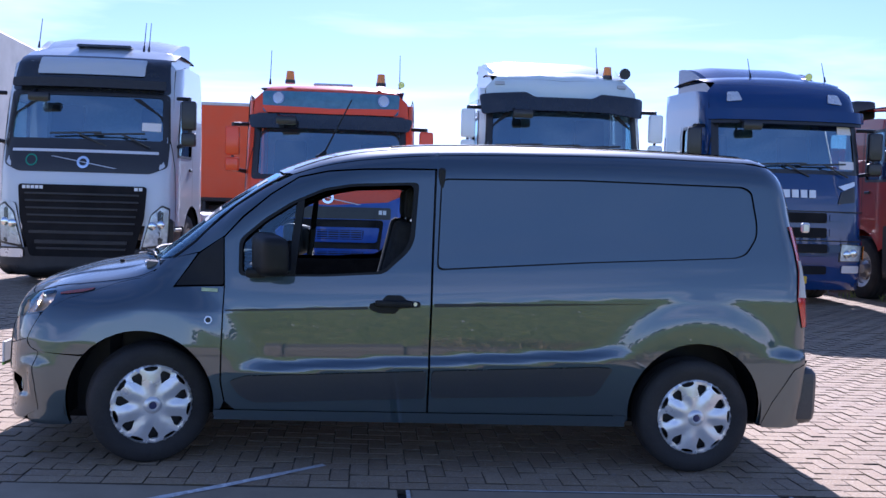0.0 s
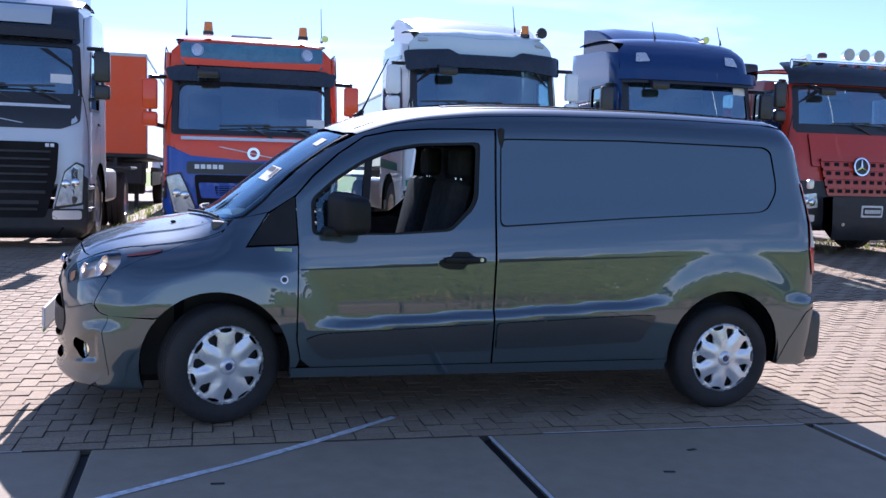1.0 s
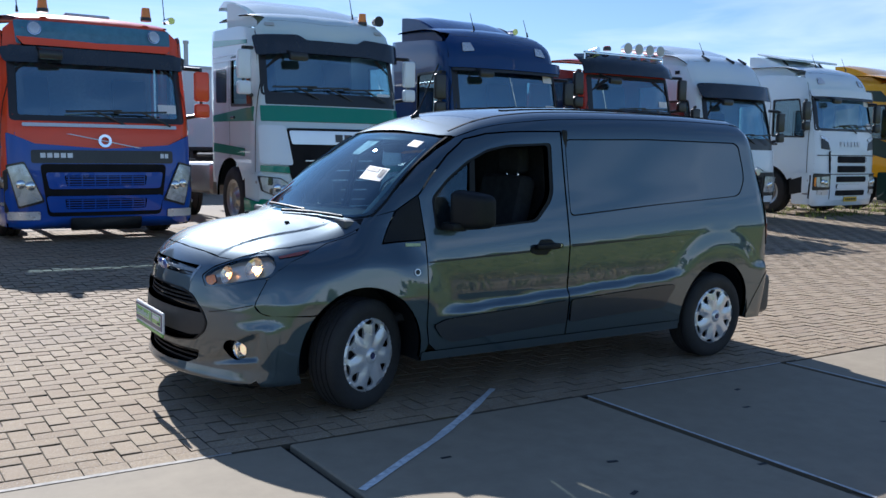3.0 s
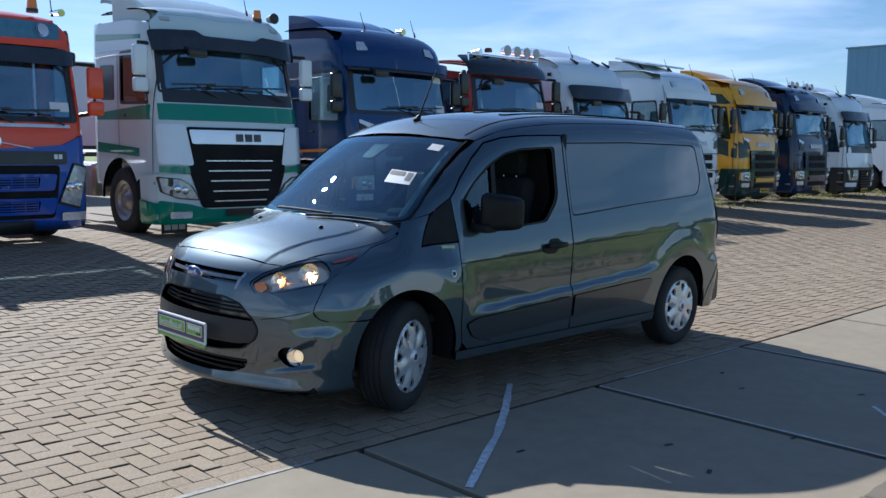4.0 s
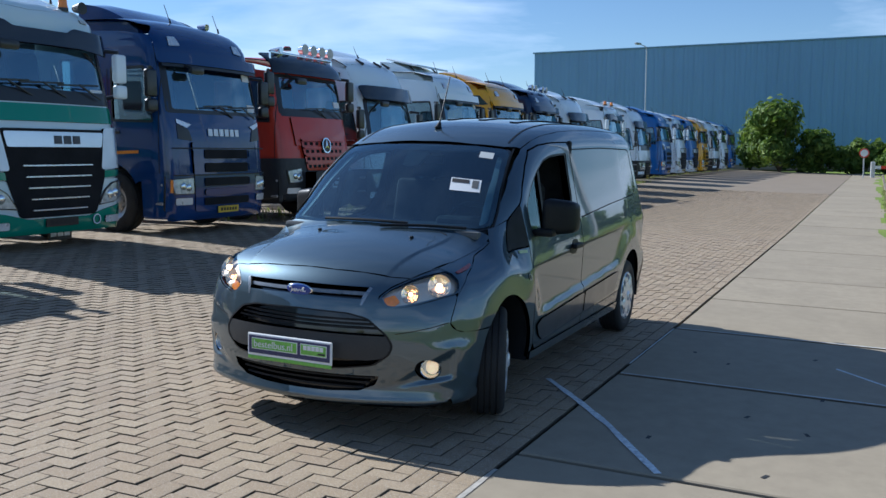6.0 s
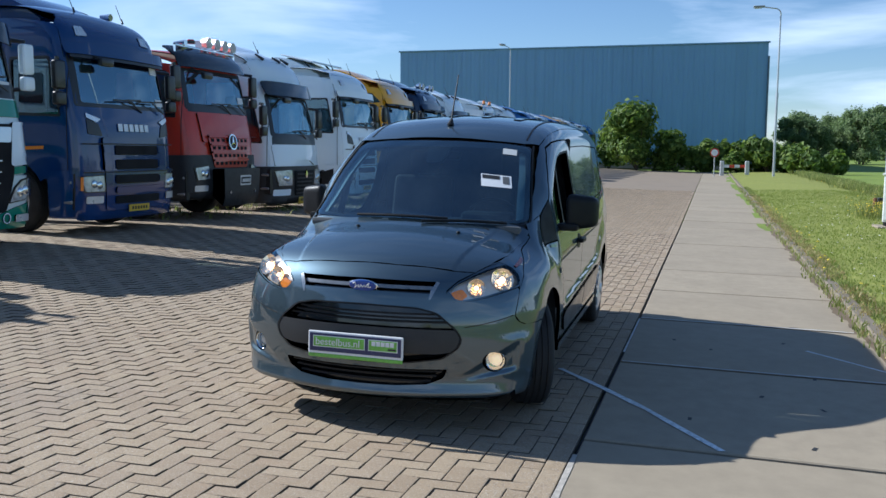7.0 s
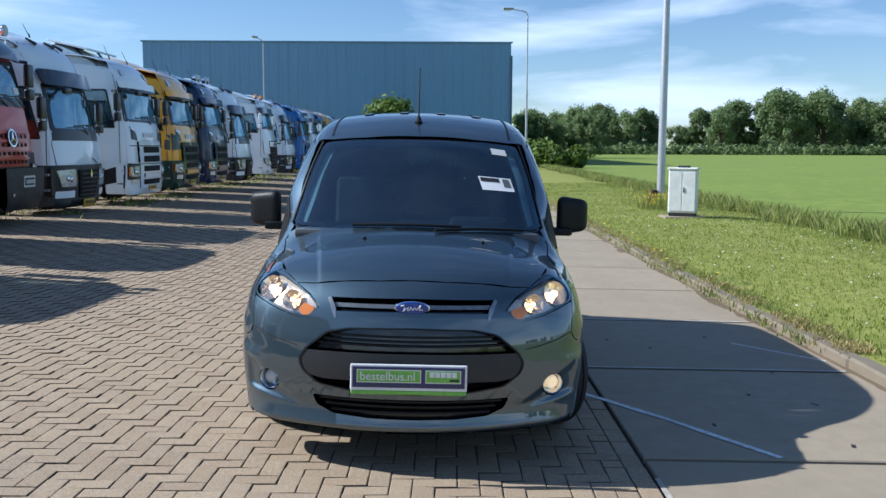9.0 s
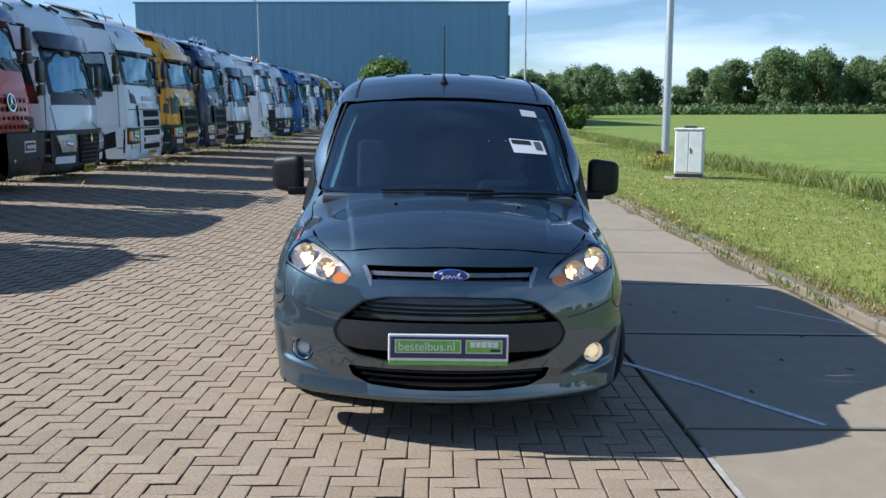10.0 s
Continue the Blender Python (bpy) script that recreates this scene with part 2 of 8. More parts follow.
def leaf_material(name, a, b, glow=0.25):
    m, t, p = material(name)
    geo = t.nodes.new("ShaderNodeNewGeometry")
    big = noise_node(t, 0.35, 3)
    c = ramp(t, geo.outputs["Random Per Island"], [(0.0, shade(a, 0.6)), (0.5, a), (1.0, b)])
    c = blend(t, c, shade(a, 0.65), ramp(t, big.outputs["Fac"], [(0.4, (0, 0, 0)), (0.7, (0.6, 0.6, 0.6))]))
    t.links.new(c, p.inputs["Base Color"])
    p.inputs["Roughness"].default_value = 0.65
    thin, mix = t.nodes.new("ShaderNodeBsdfTranslucent"), t.nodes.new("ShaderNodeMixShader")
    t.links.new(c, thin.inputs["Color"])
    mix.inputs["Fac"].default_value = glow
    t.links.new(p.outputs["BSDF"], mix.inputs[1])
    t.links.new(thin.outputs["BSDF"], mix.inputs[2])
    t.links.new(mix.outputs["Shader"], t.nodes["Material Output"].inputs["Surface"])
    return m


def cladding_material():
    m, t, p = material("blue_grey_cladding")
    n, streak = noise_node(t, 0.15, 4), noise_node(t, 1.0, 4, 0.6, (0.3, 0.9, 0.03))
    c = ramp(t, n.outputs["Fac"], [(0.3, (0.185, 0.330, 0.530)), (0.7, (0.205, 0.362, 0.575))])
    c = blend(t, c, (0.165, 0.285, 0.45), ramp(t, streak.outputs["Fac"], [(0.45, (0, 0, 0)), (0.75, (0.5, 0.5, 0.5))]))
    t.links.new(c, p.inputs["Base Color"])
    p.inputs["Roughness"].default_value, p.inputs["Metallic"].default_value = 0.55, 0.1
    return m


BRICK, JOINTS = brick_material(), joint_material()
FAR_BRICK = concrete_material("far_bricks", (0.29, 0.228, 0.160))
CONCRETE = concrete_material("concrete", (0.362, 0.298, 0.208))
KERBSTONE = concrete_material("kerb_concrete", (0.225, 0.185, 0.13))
BITUMEN = plain("bitumen_joint", (0.03, 0.029, 0.028), 0.7, grain=40)
FIELD = grass_material("mown_field", (0.125, 0.185, 0.020), (0.20, 0.268, 0.030), (0.30, 0.32, 0.055), 1.6)
VERGE = grass_material("verge_grass", (0.17, 0.19, 0.030), (0.26, 0.28, 0.045), (0.38, 0.33, 0.11), 6.0)
BLADES = leaf_material("grass_blades", (0.23, 0.31, 0.040), (0.38, 0.41, 0.085), 0.4)
WEEDS = leaf_material("tall_weeds", (0.25, 0.31, 0.07), (0.50, 0.48, 0.18), 0.5)
DRY = leaf_material("dead_grass", (0.48, 0.38, 0.15), (0.62, 0.53, 0.25), 0.4)
DIRT = concrete_material("kerb_dirt", (0.17, 0.125, 0.075))
LEAVES = leaf_material("tree_leaves", (0.20, 0.285, 0.11), (0.33, 0.41, 0.17), 0.45)
BUSH_LEAVES = leaf_material("bush_leaves", (0.11, 0.19, 0.025), (0.26, 0.34, 0.05), 0.4)
PETALS = plain("yellow_petals", (0.75, 0.55, 0.02), 0.6, grain=20)
DAISY = plain("white_petals", (0.8, 0.8, 0.76), 0.6, grain=20)
BARK = plain("bark", (0.10, 0.075, 0.05), 0.9, grain=12, vary=0.35, bumpy=0.6)
CLADDING = cladding_material()
EDGE_LINE = plain("faint_edge_paint", (0.60, 0.59, 0.56), 0.8, grain=25, vary=0.3)
FADED_LINE = plain("faded_edge_paint", (0.44, 0.40, 0.34), 0.8, grain=25, vary=0.35)
WHITE_LINE = plain("worn_white_paint", (0.72, 0.73, 0.72), 0.7, grain=30, vary=0.4)
BOX_PAINT = plain("pale_grey_box_paint", (0.76, 0.77, 0.75), 0.5, grain=6, vary=0.12)

# tools for meshes
from mathutils.geometry import delaunay_2d_cdt


class Mesh:
    """Vertices, faces and normals, gathered piece by piece."""

    def __init__(self):
        self.v, self.f, self.n = [], [], []

    def add(self, verts, faces, normals=None):
        k = len(self.v)
        self.v += [tuple(p) for p in verts]
        self.f += [tuple(k + i for i in f) for f in faces]
        self.n += [tuple(p) for p in normals] if normals is not None else [None] * len(verts)
        return self

    def build(self, name, smooth=True):
        me = bpy.data.meshes.new(name)
        me.from_pydata(self.v, [], self.f)
        if any(n is not None for n in self.n):
            me.polygons.foreach_set("use_smooth", [True] * len(me.polygons))
            flat = [n if n is not None else (0, 0, 0) for n in self.n]
            me.normals_split_custom_set_from_vertices(flat)
        elif smooth:
            me.polygons.foreach_set("use_smooth", [True] * len(me.polygons))
            me.set_sharp_from_angle(angle=radians(35))
        me.update()
        return me


def part(name, data, mat, parent=None, label=""):
    """Links a Mesh, bmesh or mesh as one object under its thing."""
    if isinstance(data, Mesh):
        data = data.build(name)
    elif isinstance(data, bmesh.types.BMesh):
        bm, data = data, bpy.data.meshes.new(name)
        bmesh.ops.recalc_face_normals(bm, faces=bm.faces)
        bm.to_mesh(data)
        bm.free()
        data.polygons.foreach_set("use_smooth", [True] * len(data.polygons))
        data.set_sharp_from_angle(angle=radians(35))
    if not data.materials:
        data.materials.append(mat)
    ob = new(name, data)
    ob.parent = parent
    return tagged(ob, label)


def thing(name, m, label, category, group="", kind=""):
    ob = new(name)
    ob.empty_display_size = 0.2
    ob.matrix_world = m
    return tagged(ob, label, category, group, kind)


def block(size, at=(0, 0, 0), bevel=0.01, turn=None, seg=1, bm=None):
    """A box with bevelled edges, its middle at `at`."""
    own = bmesh.new()
    bmesh.ops.create_cube(own, size=1.0)
    bmesh.ops.scale(own, vec=size, verts=own.verts)
    if bevel > 0:
        bmesh.ops.bevel(own, geom=list(own.edges), offset=min(bevel, min(size) * 0.45), segments=seg, affect="EDGES", profile=0.6)
    if turn is not None:
        bmesh.ops.transform(own, matrix=turn, verts=own.verts)
    bmesh.ops.translate(own, vec=at, verts=own.verts)
    return joined(bm, own)


def joined(bm, own):
    if bm is None:
        return own
    me = bpy.data.meshes.new("piece")
    own.to_mesh(me)
    own.free()
    bm.from_mesh(me)
    bpy.data.meshes.remove(me)
    return bm


def rod(a, b, r, r2=None, seg=10, bm=None):
    """A round bar from a to b."""
    a, b = Vector(a), Vector(b)
    own = bmesh.new()
    bmesh.ops.create_cone(own, cap_ends=True, segments=seg, radius1=r, radius2=r if r2 is None else r2, depth=(b - a).length)
    m = Matrix.Translation((a + b) / 2) @ (b - a).to_track_quat("Z", "Y").to_matrix().to_4x4()
    bmesh.ops.transform(own, matrix=m, verts=own.verts)
    return joined(bm, own)


def tube(points, r, n=8):
    """One bent rod along a line of points."""
    pts = [Vector(p) for p in points]
    m = Mesh()
    verts = []
    for i, p in enumerate(pts):
        d = (pts[min(i + 1, len(pts) - 1)] - pts[max(i - 1, 0)]).normalized()
        u = d.cross(Vector((0, 0, 1))).normalized()
        v = d.cross(u)
        verts += [tuple(p + (u * math.cos(2 * math.pi * j / n) + v * math.sin(2 * math.pi * j / n)) * r) for j in range(n)]
    k = len(pts)
    m.add(verts, [(i * n + j, i * n + (j + 1) % n, (i + 1) * n + (j + 1) % n, (i + 1) * n + j) for i in range(k - 1) for j in range(n)] + [tuple(range(n))[::-1], tuple((k - 1) * n + j for j in range(n))])
    return m


def ball(at, r, squash=(1, 1, 1), seg=14, bm=None):
    own = bmesh.new()
    bmesh.ops.create_uvsphere(own, u_segments=seg, v_segments=max(6, seg // 2 + 1), radius=r)
    bmesh.ops.scale(own, vec=squash, verts=own.verts)
    bmesh.ops.translate(own, vec=at, verts=own.verts)
    return joined(bm, own)


def lathe(profile, seg=48, axis="y"):
    """Turns a profile of (radius, height) round an axis."""
    out = Mesh()
    verts, n = [], len(profile)
    for i in range(seg):
        a = 2 * math.pi * i / seg
        for r, h in profile:
            p = (r * math.cos(a), h, r * math.sin(a)) if axis == "y" else (r * math.cos(a), r * math.sin(a), h) if axis == "z" else (h, r * math.cos(a), r * math.sin(a))
            verts.append(p)
    faces = [(i * n + j, ((i + 1) % seg) * n + j, ((i + 1) % seg) * n + j + 1, i * n + j + 1) for i in range(seg) for j in range(n - 1)]
    if axis != "y":
        faces = [f[::-1] for f in faces] if axis == "z" else faces
    return out.add(verts, faces)


def rounded(pts, r, n=4):
    """A polygon with its corners rounded."""
    out = []
    for i, p in enumerate(pts):
        p, a, b = Vector(p), Vector(pts[i - 1]), Vector(pts[(i + 1) % len(pts)])
        k = min(r, (a - p).length * 0.45, (b - p).length * 0.45)
        s, e = p + (a - p).normalized() * k, p + (b - p).normalized() * k
        for j in range(n + 1):
            t = j / n
            out.append(tuple(s * (1 - t) ** 2 + p * (2 * t * (1 - t)) + e * t * t))
    return out


def mirrored(pts):
    return [(-u, v) for u, v in pts]


def within(pts, loop):
    """Which points lie inside a polygon."""
    inside = np.zeros(len(pts), bool)
    for i in range(len(loop)):
        (x0, y0), (x1, y1) = loop[i - 1], loop[i]
        if y0 != y1:
            cross = ((y0 > pts[:, 1]) != (y1 > pts[:, 1])) & (pts[:, 0] < (x1 - x0) * (pts[:, 1] - y0) / (y1 - y0) + x0)
            inside ^= cross
    return inside


def sheet(loops, step):
    """A flat sheet with holes, cut into a fine grid: points (u, v), faces, border edges."""
    flat, edges2 = [], []
    for loop in loops:
        k, n = len(flat), len(loop)
        flat += [Vector((u, v)) for u, v in loop]
        edges2 += [(k + i, k + (i + 1) % n) for i in range(n)]
    co, _, tris, _, _, _ = delaunay_2d_cdt(flat, edges2, [], 0, 1e-6)
    mid = np.array([[sum(co[i].x for i in f) / 3, sum(co[i].y for i in f) / 3] for f in tris])
    keep = within(mid, loops[0])
    for hole in loops[1:]:
        keep &= ~within(mid, hole)
    tris = [f for f, k in zip(tris, keep) if k]
    bm = bmesh.new()
    vs = [bm.verts.new((p.x, p.y, 0)) for p in co]
    for f in tris:
        bm.faces.new([vs[i] for i in f])
    us, vs = [v.co.x for v in bm.verts], [v.co.y for v in bm.verts]
    su, sv = step if isinstance(step, tuple) else (step, step)
    for lo, hi, s, no in ((min(us), max(us), su, (1, 0, 0)), (min(vs), max(vs), sv, (0, 1, 0))):
        k = max(1, int(math.ceil((hi - lo) / s)))
        for i in range(1, k):
            c = lo + (hi - lo) * i / k
            bmesh.ops.bisect_plane(bm, geom=list(bm.verts) + list(bm.edges) + list(bm.faces), dist=1e-6, plane_co=(c * no[0], c * no[1], 0), plane_no=no)
    bm.verts.index_update()
    pts = np.array([v.co[:2] for v in bm.verts])
    faces = [tuple(v.index for v in f.verts) for f in bm.faces]
    edges = []
    for e in bm.edges:
        if len(e.link_faces) == 1:
            edges.append((e.verts[0].index, e.verts[1].index))
    bm.free()
    return pts, faces, edges


AXES = {"x-": (0, 1, (1, 2)), "x+": (0, -1, (1, 2)), "y-": (1, 1, (0, 2)), "y+": (1, -1, (0, 2)), "z+": (2, -1, (0, 1))}


def on_skin(body, axis, pts, reach=(-3.2, 3.2)):
    """Where rays along an axis through the points of a sheet first meet a body, and the body's normals there."""
    k, sign, (i, j) = AXES[axis]
    lo, hi = reach
    line = np.linspace(lo, hi, 161) if sign > 0 else np.linspace(hi, lo, 161)
    p = np.zeros((len(pts), len(line), 3))
    p[:, :, i], p[:, :, j], p[:, :, k] = pts[:, None, 0], pts[:, None, 1], line[None, :]
    f = body(p[..., 0], p[..., 1], p[..., 2])
    inside = f < 0
    first = np.where(inside.any(1), inside.argmax(1), f.argmin(1))
    a, b = line[np.maximum(first - 1, 0)], line[first]
    q = np.zeros((len(pts), 3))
    q[:, i], q[:, j] = pts[:, 0], pts[:, 1]
    for _ in range(22):
        q[:, k] = (a + b) / 2
        s = body(q[:, 0], q[:, 1], q[:, 2]) < 0
        b, a = np.where(s, q[:, k], b), np.where(s, a, q[:, k])
    n, h = np.zeros_like(q), 2e-3
    for c in range(3):
        d = np.zeros(3)
        d[c] = h
        n[:, c] = body(*(q + d).T) - body(*(q - d).T)
    n /= np.maximum(np.linalg.norm(n, axis=1, keepdims=True), 1e-9)
    return q, n


def skin(body, axis, loops, step=0.05, off=0.0, depth=0.012, into=None, reach=(-3.2, 3.2)):
    """A panel that follows a body's surface: its outline (and holes) are drawn along an axis; its edge is folded inwards."""
    out = into if into is not None else Mesh()
    pts, faces, edges = sheet(loops, step)
    q, n = on_skin(body, axis, pts, reach)
    q = q + n * off
    k, sign, _ = AXES[axis]
    good = []
    for f in faces:
        a, b, c = q[f[0]], q[f[1]], q[f[2]]
        good.append(f if np.dot(np.cross(b - a, c - a), n[f[0]]) >= 0 else f[::-1])
    out.add(q, good, n)
    if depth:
        rim = sorted({i for e in edges for i in e})
        at = {i: j for j, i in enumerate(rim)}
        low = q[rim] - n[rim] * depth
        first = {}
        for e in edges:
            first.setdefault(e[0], e), first.setdefault(e[1], e)
        side = []
        for i in rim:
            t = q[first[i][1]] - q[first[i][0]]
            s = np.cross(t, n[i])
            s /= max(np.linalg.norm(s), 1e-9)
            side.append(s)
        m = len(rim)
        quads = [(at[e[0]], at[e[1]], m + at[e[1]], m + at[e[0]]) for e in edges]
        out.add(list(q[rim]) + list(low), quads, side + side)
    return out


def strip_text(body, size, at, turn, mat, parent, name="lettering", label="", depth=0.002):
    """Raised lettering in the built-in font, as a mesh."""
    cu = bpy.data.curves.new(name, "FONT")
    cu.body, cu.size, cu.align_x, cu.align_y, cu.extrude = body, size, "CENTER", "CENTER", depth
    tmp = new(name, cu)
    me = bpy.data.meshes.new_from_object(tmp.evaluated_get(bpy.context.evaluated_depsgraph_get()))
    bpy.data.objects.remove(tmp)
    me.transform(Matrix.Translation(at) @ turn)
    me.materials.clear()
    me.materials.append(mat)
    return part(name, me, mat, parent, label)


def smax(a, b, k):
    h = np.maximum(k - np.abs(a - b), 0.0) / k
    return np.maximum(a, b) + h * h * k * 0.25


def curve(t, xs, ys):
    """A smooth curve through a few points (monotone cubic)."""
    xs, ys = np.asarray(xs, float), np.asarray(ys, float)
    d = np.diff(ys) / np.diff(xs)
    m = np.zeros(len(xs))
    m[0], m[-1] = d[0], d[-1]
    for i in range(1, len(xs) - 1):
        m[i] = 0.0 if d[i - 1] * d[i] <= 0 else 2 * d[i - 1] * d[i] / (d[i - 1] + d[i])
    t = np.clip(np.asarray(t, float), xs[0], xs[-1])
    i = np.clip(np.searchsorted(xs, t) - 1, 0, len(xs) - 2)
    h = xs[i + 1] - xs[i]
    s = (t - xs[i]) / h
    return ((1 + 2 * s) * (1 - s) ** 2 * ys[i] + s * (1 - s) ** 2 * h * m[i]
            + s * s * (3 - 2 * s) * ys[i + 1] + s * s * (s - 1) * h * m[i + 1])


def ease(t):
    """A soft step from 0 at -1 to 1 at +1."""
    t = np.clip(t * 0.5 + 0.5, 0, 1)
    return t * t * (3 - 2 * t)


def van_body(x, y, z):
    """Below zero inside the van's skin. Nose towards -x, z up from the ground, middle of the wheelbase at x = 0."""
    a = np.abs(y)
    top = curve(x, (-2.50, -2.40, -2.26, -2.0, -1.75, -1.62, -1.44, -1.18, -0.908, -0.75, -0.56, -0.38, 0.0, 0.5, 1.2, 1.8, 2.1, 2.3),
                (0.86, 0.91, 0.95, 1.03, 1.085, 1.13, 1.267, 1.48, 1.65, 1.715, 1.772, 1.803, 1.838, 1.858, 1.868, 1.858, 1.835, 1.79))
    drop = curve(x, (-2.5, -2.0, -1.6, -1.2, -0.6, 0.0, 2.3), (0.10, 0.10, 0.12, 0.13, 0.09, 0.07, 0.06))
    low = z - 0.062 * np.clip(x, -1.2, 1.35)
    half = curve(low, (0.15, 0.34, 0.50, 0.60, 0.66, 0.78, 0.88, 0.915, 0.94, 1.08, 1.30, 1.62, 1.90),
                 (0.822, 0.852, 0.871, 0.8765, 0.879, 0.8835, 0.887, 0.888, 0.885, 0.858, 0.808, 0.742, 0.69))
    half = half - 0.03 * np.clip((x - 1.2) / 1.1, 0, 2) ** 2 - 0.035 * np.clip((-1.45 - x) / 0.75, 0, 2) ** 2
    half = half - 0.165 * np.clip(z - 0.655, 0, 0.40) * ease((-1.21 - x) / 0.13)
    # the sill line and the wheel arches stand proud in one sweep
    d, soft = (low - 0.610) / 0.030, 1.6
    for hub in (-1.53, 1.531):
        ring_d = (np.sqrt((x - hub) ** 2 + (z - 0.35) ** 2) - 0.585) / 0.100
        d = -smax(-d, -ring_d, soft)
    half = half + 0.029 * ease(-d)
    nose = curve(z, (0.12, 0.165, 0.195, 0.222, 0.25, 0.30, 0.36, 0.5, 0.6, 0.72, 0.82, 0.92, 1.1), (-2.35, -2.415, -2.452, -2.466, -2.460, -2.452, -2.459, -2.47, -2.464, -2.443, -2.418, -2.385, -2.32)) + 0.40 * a * a
    # a three-cornered scoop round each fog lamp, deepest at its outer end
    under = (0.325 + 0.66 * (a - 0.53) - z) / 1.2
    over = z - 0.300 - 0.20 * np.clip(a - 0.60, 0, 1)
    inner = 0.838 - 0.10 * (0.5 - z) - a
    d = -smax(-under, -over, 0.03)
    d = -smax(-d, -inner, 0.02)
    front = nose + (0.006 + 0.022 * np.clip((a - 0.55) / 0.25, 0, 1)) * ease((d - 0.014) / 0.020)
    rear = curve(z, (0.3, 0.6, 0.85, 1.05, 1.28, 1.45, 1.7, 1.86), (2.28, 2.28, 2.27, 2.25, 2.21, 2.17, 2.12, 2.05)) - 0.09 * a * a
    top = top + 0.008 * ease((0.548 - 0.14 * np.clip(-1.62 - x, 0, 1) - a) / 0.013) * np.clip((-1.58 - x) / 0.15, 0, 1) * np.clip((x + 2.32) / 0.2, 0, 1)
    f = smax(a - half, z - (top - drop * (a / 0.75) ** 2), 0.16)
    f = smax(f, front - x, 0.15)
    f = smax(f, x - rear, 0.16)
    return smax(f, 0.17 - z, 0.06)

# the ground: a yard that falls gently to a concrete gutter strip, a kerb, a verge and a field
def ground_z(x, y):
    return -0.016 * np.clip(x, 0, 2.5) - 0.016 * np.clip(x, -7, 0) * (1 - 0.9 * np.clip((y - 1.5) / 5, 0, 1)) - 0.006 * np.clip(x - 2.5, 0, 12) + curve(y, (-3.4, 1.0, 9.0, 14.0), (-0.03, 0.055, 0.305, 0.32))


def edge_y(x, off):
    """The strip and all that runs along it turn slightly against the van."""
    return off - 0.0135 * x


def surface(name, xs, offs, lift, mat, kind="structure", label="", category=""):
    """A sheet over the ground between lines that run along the strip."""
    m = Mesh()
    verts = [(x, edge_y(x, o), float(ground_z(x, edge_y(x, o))) + lift) for x in xs for o in offs]
    k = len(offs)
    m.add(verts, [(i * k + j, (i + 1) * k + j, (i + 1) * k + j + 1, i * k + j + 1) for i in range(len(xs) - 1) for j in range(k - 1)])
    return tagged(part(name, m, mat), label, category, kind=kind)


field = Mesh()
cells = [-3000, -800, -300, -120, -60, -30, 0, 30, 60, 120, 300, 800, 3000]
field.add([(x, y, -0.14) for x in cells for y in cells], [(i * 13 + j, (i + 1) * 13 + j, (i + 1) * 13 + j + 1, i * 13 + j + 1) for i in range(12) for j in range(12)])
tagged(part("ground", field, FIELD), "wide flat green mown grass field", "field", kind="structure")

LONG = [-40, -20, -10, -7, -5, -3, -1, 1, 2.5, 5, 8, 12, 16, 20, 25, 30, 35, 40, 50, 60, 74]
FINE = [-40, -20, -12, -10, -9, -8] + [-7.5 + 0.5 * i for i in range(84)] + [35, 40, 50, 60, 74]
yard = surface("brick_yard", FINE, [-1.205] + [-1.0 + 0.25 * i for i in range(43)] + [11, 14, 20, 30, 60], -0.0075, JOINTS, label="yard of grey brown herringbone bricks with sandy joints", category="pavement")

surface("pavement", [34, 40, 50, 60, 74], [-1.20, 0, 1, 2.5, 4, 5.5, 7, 9.6], -0.004, FAR_BRICK, label="far end of the grey brown brick yard", category="pavement")
surface("pavement", [-40, -20, -12, -10, -7.6], [-1.20, 0, 1, 2.5, 4, 5.5, 7, 9.6], -0.004, FAR_BRICK, label="brick yard beyond the parked van", category="pavement")
surface("pavement", LONG, [9.65, 11, 14, 20, 30, 60], -0.004, FAR_BRICK, label="brick yard behind the parked trucks", category="pavement")

